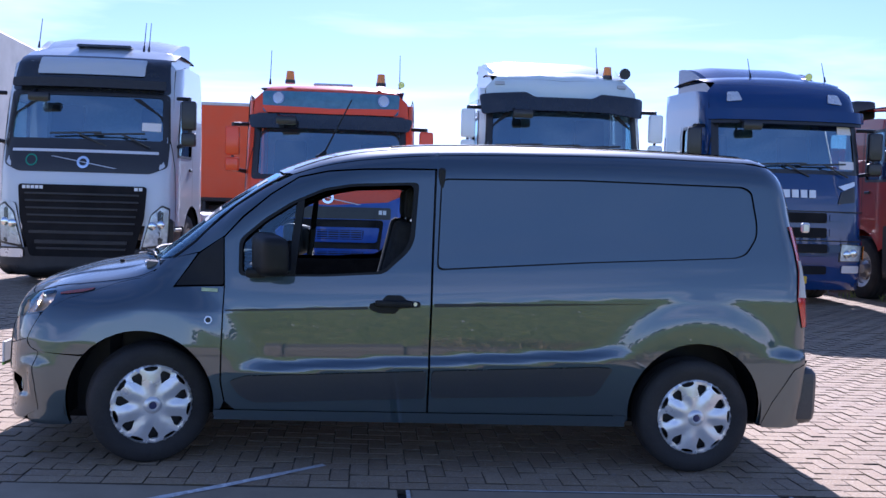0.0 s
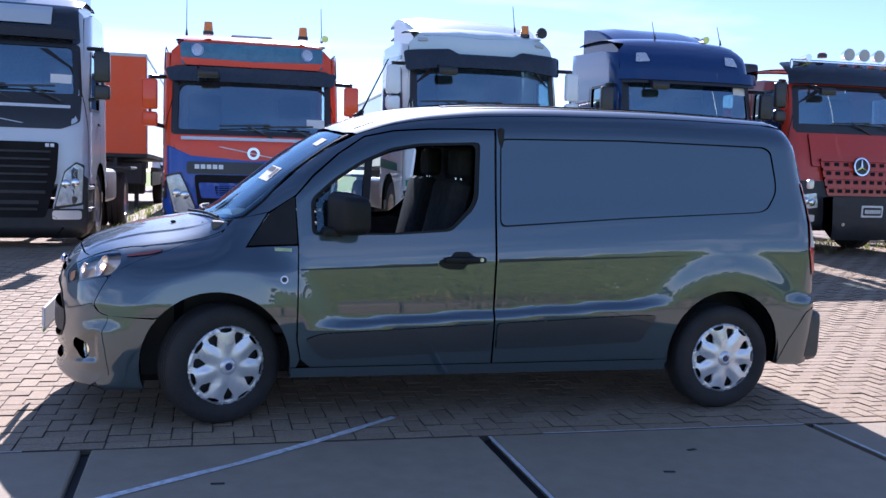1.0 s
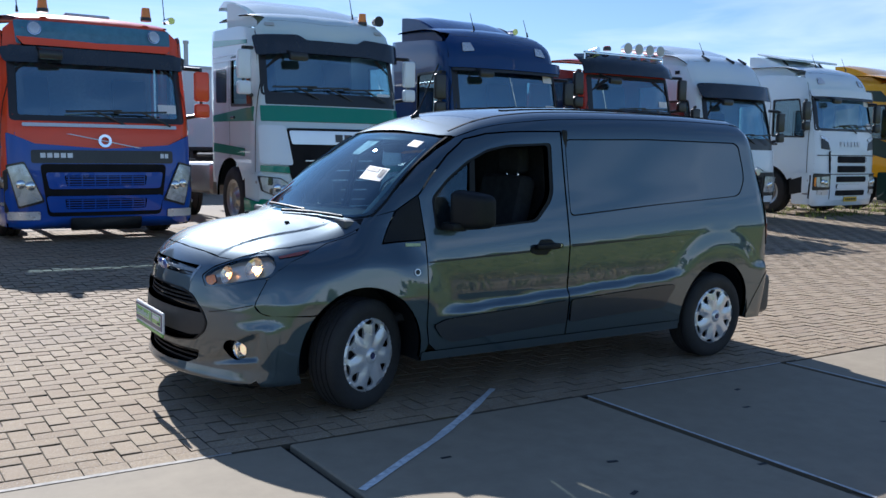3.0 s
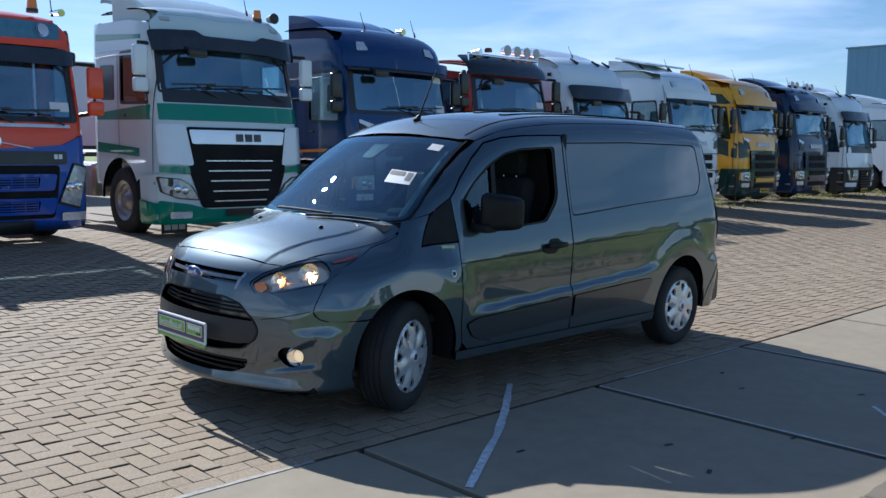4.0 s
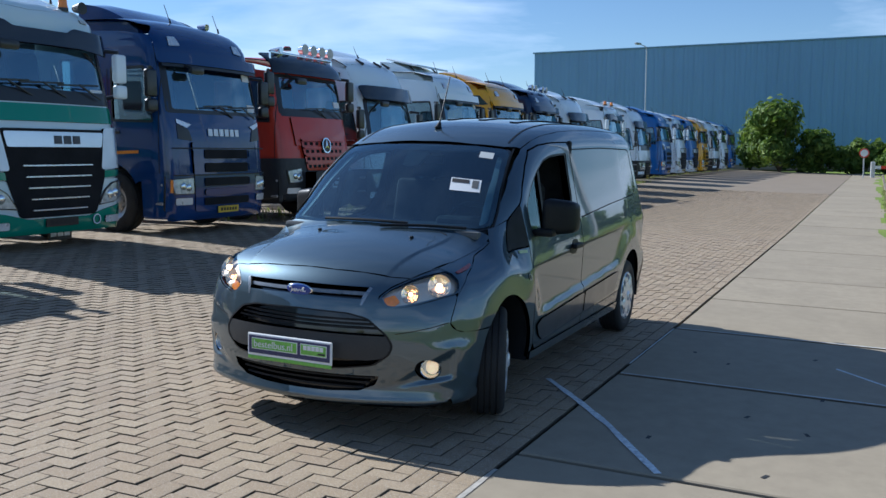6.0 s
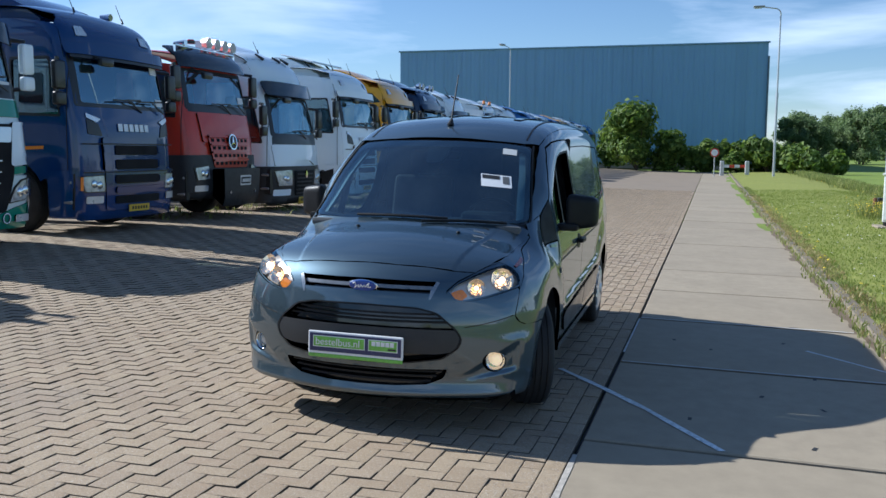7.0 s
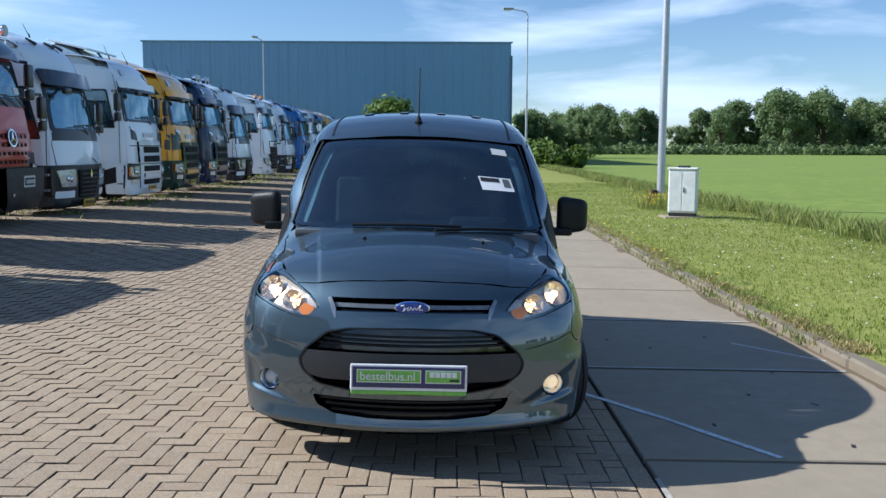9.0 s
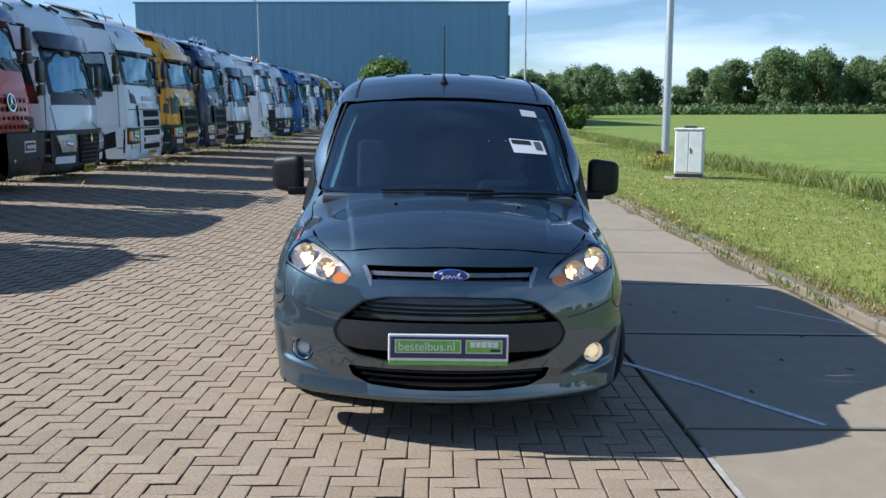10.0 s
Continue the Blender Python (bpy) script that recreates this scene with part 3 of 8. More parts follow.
# concrete slabs with bitumen joints
strip = surface("gutter_strip", LONG, [-3.24, -2.2, -1.20], -0.035, BITUMEN, label="strip of pale concrete slabs beside the brick yard", category="pavement")
rnd = random.Random(4)
for i in range(-9, 37):
    x0, x1 = -0.135 + 2.04 * i, -0.135 + 2.04 * (i + 1)
    gap = 0.035 if i in (-1, 0) else rnd.uniform(0.012, 0.022)
    m = Mesh()
    xs, os = (x0 + gap, (x0 + x1) / 2, x1 - gap), (-3.215, -2.2, -1.227)
    tip = rnd.uniform(-0.003, 0.003)
    top = [(x, edge_y(x, o), float(ground_z(x, edge_y(x, o))) + tip) for x in xs for o in os]
    low = [(x, y, z - 0.05) for x, y, z in top]
    inner = [(x + (0.008 if x < x0 + 0.1 else -0.008 if x > x1 - 0.1 else 0), y + (0.008 if y < edge_y(x, -3.0) else -0.008 if y > edge_y(x, -1.4) else 0), z) for x, y, z in top]
    skirt = [(x, y, z - 0.007) for x, y, z in top]
    m.add(inner + skirt + low, [(i2 * 3 + j, i2 * 3 + 3 + j, i2 * 3 + 4 + j, i2 * 3 + 1 + j) for i2 in (0, 1) for j in (0, 1)]
          + [f for r in ((0, 3), (3, 6), (6, 7), (7, 8), (8, 5), (5, 2), (2, 1), (1, 0)) for f in ((r[0], r[1], r[1] + 9, r[0] + 9)[::-1], (r[0] + 9, r[1] + 9, r[1] + 18, r[0] + 18)[::-1])])
    part("concrete_slab", m, CONCRETE, strip)

# a thin steel edge between bricks and concrete near the nose, and white marks on the slabs
def mark(name, pts, width, mat, label, lift=0.004):
    """A painted line along a few points of the ground."""
    m, rows = Mesh(), []
    fine = []
    for (ax, ay), (bx, by) in zip(pts, pts[1:]):
        n = max(2, int(math.hypot(bx - ax, by - ay) / 0.06))
        fine += [(ax + (bx - ax) * i / n, ay + (by - ay) * i / n) for i in range(n)]
    fine.append(pts[-1])
    for i, (x, y) in enumerate(fine):
        px, py = fine[min(i + 1, len(fine) - 1)][0] - fine[max(i - 1, 0)][0], fine[min(i + 1, len(fine) - 1)][1] - fine[max(i - 1, 0)][1]
        k = width * 0.5 / math.hypot(px, py) * (0.85 + 0.3 * noise.noise((x * 5, y * 5, 3)))
        for s in (-1, 1):
            a, b = x - s * py * k, y + s * px * k
            rows.append((a, b, float(ground_z(a, b)) + lift))
    m.add(rows, [(2 * i, 2 * i + 1, 2 * i + 3, 2 * i + 2) for i in range(len(fine) - 1)])
    return tagged(part(name, m, mat), label, "marking", kind="structure")


mark("white_streak", [(-0.56, -0.83), (-1.02, -1.19), (-1.45, -1.50), (-1.68, -1.64), (-2.12, -1.92)], 0.052, WHITE_LINE, "worn white paint streak across bricks and concrete", 0.006)
mark("white_streak", [(0.86, -2.66), (0.22, -3.19)], 0.03, WHITE_LINE, "thin worn white paint streak on a concrete slab")
mark("white_line", [(-0.115, -1.24), (-0.115, -3.19)], 0.028, EDGE_LINE, "thin white line along a slab joint")
mark("white_line", [(1.925, -1.26), (1.925, -3.19)], 0.028, EDGE_LINE, "thin white line along a slab joint")
mark("white_line", [(-2.45, -1.19), (-11.0, -1.075)], 0.034, FADED_LINE, "narrow white edge line between bricks and concrete", 0.006)
mark("white_line", [(1.86, -1.25), (0.2, -1.227)], 0.018, EDGE_LINE, "thin white line along the slab edge", 0.006)
for x, y in ((-1.55, -1.75), (-0.85, -2.2), (-0.2, -2.6), (-1.06, -2.55), (0.6, -1.9), (1.1, -2.5), (-1.9, -2.4), (-3.0, -2.0), (0.9, -1.6)):
    a = rnd.uniform(-0.4, 0.4)
    mark("tar_spot", [(x - 0.03 * math.cos(a), y - 0.03 * math.sin(a)), (x + 0.03 * math.cos(a), y + 0.03 * math.sin(a))], 0.028, BITUMEN, "small dark tar spot on the concrete")

# kerb stones, one by one
kerb = surface("kerb_bed", LONG, [-3.42, -3.235], -0.03, KERBSTONE, label="worn low concrete kerb edged with dirt and grass", category="kerb")
stone = block((0.985, 0.15, 0.22), (0, 0, 0), 0.018)
stone_mesh = bpy.data.meshes.new("kerb_stone")
stone.to_mesh(stone_mesh)
stone.free()
stone_mesh.materials.append(KERBSTONE)
for i in range(-12, 72):
    x = i + 0.5
    y = edge_y(x, -3.325)
    ob = part("kerb_stone", stone_mesh, KERBSTONE, kerb)
    ob.matrix_world = pose(x, y, float(ground_z(x, y)) - 0.032 + rnd.uniform(-0.012, 0.012), rnd.uniform(-2, 2), rnd.uniform(-0.4, 0.4), -0.77 + rnd.uniform(-0.5, 0.5))


def verge_z(x, o):
    """Height of the grass beside the kerb."""
    return float(ground_z(x, -3.4)) + 0.07 + 0.06 * min(1.0, max(0.0, (-3.4 - o) / 2.5)) - 0.22 * min(1.0, max(0.0, (-7.0 - o) / 3.0))


verge = Mesh()
vx, vo = [-40, -20, -12] + [-8 + 1.0 * i for i in range(88)], [-3.39, -3.6, -4.0, -4.6, -5.3, -6.0, -6.8, -7.6, -8.6, -10.0, -12.0]
pts = [(x, edge_y(x, o), verge_z(x, o) + 0.02 * noise.noise((x * 0.9, o * 0.9, 0))) for x in vx for o in vo]
k = len(vo)
verge.add(pts, [(i * k + j, i * k + j + 1, (i + 1) * k + j + 1, (i + 1) * k + j)[::-1] for i in range(len(vx) - 1) for j in range(k - 1)])
tagged(part("verge", verge, VERGE), "strip of short green grass beside the kerb", "grass", kind="structure")


def tufts(name, mat, spots, height, width, label, lean=0.5, seed=1, per=1):
    """Single blades on many spots, one object."""
    r, m = random.Random(seed), Mesh()
    verts, faces = [], []
    for x, y, z in spots:
        for _ in range(per):
            a, h, b = r.uniform(0, 6.283), height * r.uniform(0.5, 1.3), width * r.uniform(0.6, 1.3)
            dx, dy, l = math.cos(a) * b, math.sin(a) * b, lean * h * r.uniform(-1, 1)
            k = len(verts)
            px, py = x + r.uniform(-0.05, 0.05), y + r.uniform(-0.05, 0.05)
            verts += [(px - dx, py - dy, z - 0.01), (px + dx, py + dy, z - 0.01), (px + dx * 0.6 - dy / b * l * 0.4, py + dy * 0.6 + dx / b * l * 0.4, z + h * 0.6), (px - dy / b * l, py + dx / b * l, z + h)]
            faces += [(k, k + 1, k + 2), (k, k + 2, k + 3)]
    m.add(verts, faces)
    return tagged(part(name, m.build(name, False), mat), label, "grass", kind="stuff")


r = random.Random(8)
spots = []
for _ in range(34000):
    x = -2.5 + 37.5 * r.random() ** 1.35
    o = -3.46 - 4.6 * r.random() ** 1.1
    spots.append((x, edge_y(x, o), verge_z(x, o)))
for _ in range(11000):
    x, o = -10 + 9 * r.random(), -3.9 - 4.2 * r.random()
    spots.append((x, edge_y(x, o), verge_z(x, o)))
tufts("verge_grass", BLADES, spots, 0.034, 0.006, "short green grass blades on the verge", 0.8, 2, 2)
spots = []
for _ in range(2500):
    x = 0.6 + 38 * r.random() ** 1.3
    o = -3.42 - 0.10 * abs(r.gauss(0, 1)) if r.random() < 0.8 else -3.25 + 0.06 * r.gauss(0, 1)
    spots.append((x, edge_y(x, o), verge_z(x, o) - 0.02))
dry_spots = []
dirt = Mesh()
dx = [-2.5 + 0.12 * i for i in range(410)]
dirt.add([(x, edge_y(x, -3.265 + w), float(ground_z(x, edge_y(x, -3.265))) + 0.006 - (0.012 if w else 0)) for x in dx for w in (0.0, 0.05 + 0.30 * max(0.0, 0.5 + noise.noise((x * 0.8, 1, 2)) + 0.5 * noise.noise((x * 4, 3, 2))))],
         [(2 * i, 2 * i + 1, 2 * i + 3, 2 * i + 2) for i in range(len(dx) - 1)])
tagged(part("kerb_dirt", dirt, DIRT), "brown dirt washed up along the kerb", "dirt", kind="stuff")
dry = random.Random(21)
for _ in range(1400):
    x = 0.2 + 30 * dry.random() ** 1.4
    if noise.noise((x * 1.1, 5, 1)) > -0.25:
        o = -3.33 - 0.22 * dry.random() + 0.06 * dry.gauss(0, 1)
        dry_spots.append((x, edge_y(x, o), verge_z(x, o) + 0.01))
tufts("dry_kerb_grass", DRY, dry_spots, 0.045, 0.008, "yellow brown dead grass along the kerb", 1.2, 13, 3)
tufts("kerb_weeds", WEEDS, spots, 0.065, 0.008, "dry grass and weeds along the kerb", 0.9, 3, 3)
spots = []
for _ in range(11000):
    x = 8 + 62 * r.random()
    if noise.noise((x * 0.55, 2, 9)) + 0.35 * noise.noise((x * 2.3, 4, 9)) < r.uniform(-0.35, 0.45):
        continue
    o = -8.3 - 0.012 * (x - 8) + r.gauss(0, 0.42) + 0.5 * noise.noise((x * 0.35, 0, 5))
    spots.append((x, edge_y(x, o), verge_z(x, o)))
tufts("tall_weeds", WEEDS, spots, 0.33, 0.007, "tall rough weeds and grass along the ditch", 0.6, 4, 3)
spots = [(26 + 48 * r.random(), 0, 0) for _ in range(1500)]
spots = [(x, y, float(ground_z(x, y)) - 0.01) for x, y in ((x, edge_y(x, 9.2 + r.gauss(0, 0.5))) for x, _, _ in spots)]
spots += [(x, y, float(ground_z(x, y)) - 0.01) for x, y in ((8 + 30 * r.random(), edge_y(12, 9.4 + r.gauss(0, 0.6))) for _ in range(1100))]
spots += [(x, y, float(ground_z(x, y)) - 0.01) for x, y in ((-3.0 + r.gauss(0, 0.40), 9 + 14 * r.random()) for _ in range(300))]
tufts("yard_weeds", WEEDS, spots, 0.12, 0.012, "dry weeds growing between bricks under the trucks", 0.8, 5, 2)


def flowers(name, mat, spots, size, label, seed):
    r, verts, faces = random.Random(seed), [], []
    for x, y, z in spots:
        s, a, k = size * r.uniform(0.6, 1.3), r.uniform(0, 3), len(verts)
        for j in range(6):
            b = a + j * 1.047
            verts.append((x + s * math.cos(b), y + s * math.sin(b), z + r.uniform(-0.3, 0.3) * s))
        verts.append((x, y, z + s * 0.5))
        faces += [(k + j, k + (j + 1) % 6, k + 6) for j in range(6)]
    return tagged(part(name, Mesh().add(verts, faces).build(name, False), mat), label, "flower", kind="stuff")


flowers("daisies", DAISY, [(x, edge_y(x, o), verge_z(x, o) + 0.04) for x, o in ((-1 + 26 * r.random() ** 1.3, -3.7 - 4.0 * r.random()) for _ in range(420))], 0.014, "small white daisies in the verge", 6)
spots = [(17.6 + r.gauss(0, 0.9), -6.3 + r.gauss(0, 0.35)) for _ in range(330)] + [(x, edge_y(x, -8.2 + r.gauss(0, 0.3))) for x in (9 + 40 * r.random() for _ in range(120))] + [(x, edge_y(x, -3.5 + r.gauss(0, 0.12))) for x in (3 + 20 * r.random() for _ in range(30))]
flowers("yellow_flowers", PETALS, [(x, y, verge_z(x, y + 0.0135 * x) + r.uniform(0.08, 0.42 if i < 330 else 0.12)) for i, (x, y) in enumerate(spots)], 0.024, "yellow wild flowers round the mast and the box", 7)
tufts("flower_stems", WEEDS, [(x, y, verge_z(x, y + 0.0135 * x)) for x, y in spots[:330]], 0.35, 0.008, "green stems of the yellow flowers", 0.4, 8, 2)

wr = random.Random(77)
spots = []
for _ in range(620):
    x = wr.uniform(12.0, 38)
    y = 7.75 - 0.018 * x + wr.gauss(0, 0.30)
    if noise.noise((x * 0.8, 3.1, 0)) > 0.0:
        spots.append((x, y, float(ground_z(x, y)) - 0.01))
tufts("yard_weeds", WEEDS, spots, 0.11, 0.011, "low dry weeds along the trucks' noses", 0.8, 9, 4)

# the warehouse
HX, HY0, HY1, HH = 85.0, -7.9, 29.45, 12.25
hall = thing("warehouse", pose(0, 0, 0), "large windowless blue grey metal clad warehouse", "building")
hall_wall = part("wall", block((60, HY1 - HY0, HH), (HX + 30, (HY0 + HY1) / 2, HH / 2 - 0.05), 0.02), CLADDING, hall)
sheet_mesh = Mesh()
for i in range(38):
    y0 = HY0 + (HY1 - HY0) * i / 38
    y1 = HY0 + (HY1 - HY0) * (i + 1) / 38
    ys = [y0 + 0.02, y0 + 0.05, y0 + 0.46, y0 + 0.49, y0 + 0.53, y0 + 0.56, y1 - 0.05, y1 - 0.02]
    ds = [0.012, 0.022, 0.022, 0.012, 0.012, 0.022, 0.022, 0.012]
    sheet_mesh = Mesh()
    sheet_mesh.add([(HX - 0.005 - d, y, z) for z in (0.4, HH - 0.16) for y, d in zip(ys, ds)], [(j, j + 8, j + 9, j + 1) for j in range(7)])
    part("cladding_sheet", sheet_mesh, CLADDING, hall_wall)
part("roof_trim", block((0.22, HY1 - HY0 + 0.3, 0.16), (HX - 0.05, (HY0 + HY1) / 2, HH - 0.07), 0.03), plain("roof_trim_grey", (0.17, 0.29, 0.44), 0.5, grain=3), hall)
part("plinth", block((0.2, HY1 - HY0, 0.5), (HX - 0.05, (HY0 + HY1) / 2, 0.2), 0.02), CONCRETE, hall)
part("downpipe", rod((HX - 0.2, HY0 - 0.05, 0), (HX - 0.2, HY0 - 0.05, HH - 1.4), 0.09), plain("pipe_grey", (0.10, 0.15, 0.19), 0.5), hall)
tagged(part("far_building", block((20, 44, 8.0), (-24, 46, 4.0), 0.05), plain("pale_cladding", (0.42, 0.43, 0.44), 0.6, grain=1)), "plain pale grey industrial building", "building")


# lamp posts and the mast
def lamp_post(x, y, height, arm, label, turn=0):
    z = verge_z(x, -6.0) - 0.05 if y < -3 else -0.16
    post = thing("street_lamp", pose(x, y, z, 0, 0, turn), label, "street lamp", "street lamps")
    part("pole", rod((0, 0, 0), (0, 0, height * 0.5), 0.085, 0.075, 14, rod((0, 0, height * 0.5), (0, 0, height), 0.06, 0.05, 14)), GALVANISED, post)
    part("collar", rod((0, 0, height * 0.49), (0, 0, height * 0.52), 0.10, 0.085, 14), GALVANISED, post)
    bend = bmesh.new()
    last = (0, 0, height)
    for i in range(1, 7):
        a = math.pi / 2 * i / 6 * 0.85
        nxt = (0, 0.45 * (1 - math.cos(a)) * arm, height + 0.35 * math.sin(a))
        rod(last, nxt, 0.04, None, 10, bend)
        last = nxt
    end = (0, last[1] + 0.75 * arm, last[2] + 0.12)
    rod(last, end, 0.04, None, 10, bend)
    part("arm", bend, GALVANISED, post)
    head = part("lamp_head", block((0.26, 0.75, 0.13), (0, end[1] + 0.3 * arm, end[2] + 0.04), 0.05, None, 3), plain("lamp_grey", (0.30, 0.31, 0.32), 0.4), post, "grey lamp head")
    part("lamp_glass", block((0.2, 0.5, 0.09), (0, end[1] + 0.36 * arm, end[2] - 0.04), 0.04, None, 3), WHITE_TRIM, head)
    return post


lamp_post(58.0, -6.76, 11.0, 1.0, "tall galvanised street lamp on the grass verge")
lamp_post(77.9, 15.9, 11.3, 1.0, "tall galvanised street lamp behind parked trucks", 68)
mz = verge_z(18.6, -6.3)
mast = thing("mast", pose(18.6, -6.56, mz - 0.03), "thick plain galvanised steel mast on the verge", "mast")
part("pole", rod((0, 0, 0), (0, 0, 12), 0.115, 0.075, 18), GALVANISED, mast)
part("junction_box", block((0.16, 0.14, 0.34), (-0.05, 0.19, 0.32), 0.015), GREY_PLASTIC, mast, "small dark grey junction box on the mast")
part("bracket", block((0.05, 0.2, 0.06), (-0.02, 0.14, 0.3), 0.01), GALVANISED, mast)
rust = thing("rusty_stand", pose(18.0, -6.15, mz - 0.02), "low rusty steel stand among yellow flowers", "stand")
RUST = plain("rust", (0.22, 0.10, 0.05), 0.85, grain=40, vary=0.4)
for a in (0, 2.1, 4.2):
    part("leg", rod((0.16 * math.cos(a), 0.16 * math.sin(a), 0), (0.03 * math.cos(a), 0.03 * math.sin(a), 0.36), 0.018), RUST, rust)
part("top", rod((0, 0, 0.34), (0, 0, 0.5), 0.05, 0.04), RUST, rust)

# the cabinet on its slab
bz = verge_z(15.3, -6.1)
tagged(part("cabinet_slab", block((0.70, 0.95, 0.08), (14.5, -6.02, bz - 0.012), 0.012), CONCRETE), "flat concrete slab under a street cabinet", "slab")
box = thing("street_cabinet", pose(14.5, -6.05, bz + 0.035, 0, 0, -24), "weathered pale grey street cabinet with two doors", "cabinet")
part("plinth", block((0.40, 0.60, 0.08), (0, 0, 0.04), 0.008), DARK_STEEL, box)
part("body", block((0.42, 0.64, 1.03), (0, 0, 0.585), 0.02), BOX_PAINT, box)
for y in (-0.155, 0.155):
    leaf = part("door", block((0.018, 0.295, 0.93), (-0.216, y, 0.585), 0.008), BOX_PAINT, box)
    if y < 0:
        part("handle", block((0.02, 0.025, 0.12), (-0.232, -0.04, 0.62), 0.006), BLACK_PLASTIC, leaf, "small black handle")
part("lid", block((0.48, 0.70, 0.045), (0, 0, 1.12), 0.015), BOX_PAINT, box)
part("vent_cap", block((0.20, 0.28, 0.05), (0, 0, 1.165), 0.02), GREY_PLASTIC, box, "dark cap on the lid")

# a barrier and round sign at the end of the strip
sign = thing("road_sign", pose(61.5, -2.9, float(ground_z(61, -2.9)) - 0.03), "small round white sign with a red rim on a post", "sign")
part("post", rod((0, 0, 0), (0, 0, 2.0), 0.04), GALVANISED, sign)
part("disc", rod((-0.05, 0, 1.75), (-0.08, 0, 1.75), 0.33, None, 24), RED_LENS, sign)
part("face", rod((-0.08, 0, 1.75), (-0.095, 0, 1.75), 0.24, None, 24), PAPER, sign)
bar = thing("barrier", pose(63.5, -4.4, float(ground_z(63, -4.4)) - 0.03), "low red and white barrier between two pale posts", "barrier")
for y in (-0.9, 0.9):
    part("post", block((0.35, 0.3, 1.15), (0, y, 0.57), 0.04), WHITE_TRIM, bar)
for i in range(4):
    part("board", block((0.06, 0.37, 0.22), (-0.02, -0.57 + 0.38 * i, 0.75), 0.008), RED_LENS if i % 2 == 0 else PAPER, bar)


# trees and bushes
def crown(seed, lobes, n, size, flat=1.0):
    """Leaf clumps over several uneven lobes: small bent quads."""
    r, verts, faces = random.Random(seed), [], []
    for _ in range(n):
        cx, cy, cz, rad = r.choice(lobes)
        while True:
            d = Vector((r.gauss(0, 1), r.gauss(0, 1), r.gauss(0, 1)))
            if d.length > 1e-3:
                break
        d.normalize()
        q = rad * (r.uniform(0.35, 1.12) + 0.30 * noise.noise(d * 2.3 + Vector((seed, cx, cz))))
        p = Vector((cx, cy, cz)) + Vector((d.x * q, d.y * q, d.z * q * flat))
        a, b = d.orthogonal().normalized(), None
        tilt = Matrix.Rotation(r.uniform(0, 6.28), 3, d) @ Matrix.Rotation(r.uniform(-0.9, 0.9), 3, a)
        u, v = tilt @ a, tilt @ d.cross(a)
        s, k = size * r.uniform(0.55, 1.3), len(verts)
        verts += [p - u * s, p - v * s * 0.55 + d * s * 0.2, p + u * s, p + v * s * 0.55 + d * s * 0.2]
        faces += [(k, k + 1, k + 2), (k, k + 2, k + 3)]
    return Mesh().add(verts, faces).build("crown", False)


def tree(seed, height, spread, leaves, size, mat, name="tree", label="leafy green tree far across the field", low=0.16):
    r = random.Random(seed)
    ob = thing(name, pose(0, 0, 0), label, "tree", "distant trees")
    trunk = rod((0, 0, -0.2), (0.1, 0, height * 0.45), height * 0.022, height * 0.013, 8)
    lobes = []
    for i in range(24):
        a, h = r.uniform(0, 6.28), height * r.uniform(low, 0.84)
        d = spread * r.uniform(0.2, 0.75) * (1.2 - 0.6 * h / height)
        tip = (math.cos(a) * d, math.sin(a) * d, h)
        rod((0.05, 0, height * r.uniform(0.12, 0.4)), tip, height * 0.009, height * 0.003, 6, trunk)
        lobes.append((*tip, spread * r.uniform(0.14, 0.30)))
    lobes.append((0, 0, height * 0.84, spread * 0.3))
    part("trunk", trunk, BARK, ob)
    part("crown", crown(seed, lobes, leaves, size), mat, ob)
    return ob


r = random.Random(21)
kinds = [tree(s, 12, w, 8500, 0.29, LEAVES) for s, w in ((1, 6.0), (2, 5.2), (3, 6.8), (4, 5.6))]
tall = tree(9, 14, 1.7, 2600, 0.28, LEAVES, label="slender poplar far across the field")
first = set()


def plant(kind, x, y, s, sz=None):
    m = pose(x, y, -0.2, 0, 0, r.uniform(0, 360)) @ Matrix.Diagonal((s, s, sz or s, 1))
    if kind.name not in first:
        first.add(kind.name)
        kind.matrix_world = m
        return kind
    return copy_thing(kind, m)


# a loose row of trees, then a denser and taller wood with poplars behind it
for i in range(15):
    y = -25 - i * 3.9 + r.uniform(-1.2, 1.2)
    h = 11.5 + 2.2 * r.random() - (4.0 if i in (11, 12) else 0)
    plant(kinds[i % 4], 243 + r.uniform(-6, 10), y, h / 12 * r.uniform(0.85, 1.1), h / 12)
for i in range(24):
    y = -84 - i * 2.6 + r.uniform(-1, 1)
    h = 13.0 + 4.8 * math.sin(min(1.0, (-82 - y) / 46) * 2.6) + r.uniform(-1.2, 1.2)
    plant(kinds[(i * 3) % 4], 246 + r.uniform(-10, 16), y, h / 12 * r.uniform(0.85, 1.05), h / 12)
for y, h in ((-104, 16.8), (-106, 16.2), (-108.5, 17.4), (-136, 14.5)):
    plant(tall, 262, y, h / 14 * 0.75, h / 14)
for i in range(16):
    plant(kinds[i % 4], 240 + r.uniform(-5, 20), -147 - i * 6 + r.uniform(-2, 2), r.uniform(0.85, 1.2))
for i in range(6):
    plant(kinds[i % 4], 140 + r.uniform(-5, 12), -15.5 - i * 2.4 + r.uniform(-1, 1), r.uniform(0.5, 0.66))
# the wood on the far side of the field, seen as a dark line in the van's flank
for i in range(34):
    plant(kinds[i % 4], -190 + i * 11.5 + r.uniform(-3, 3), -250 + r.uniform(-8, 8), r.uniform(0.8, 1.25))

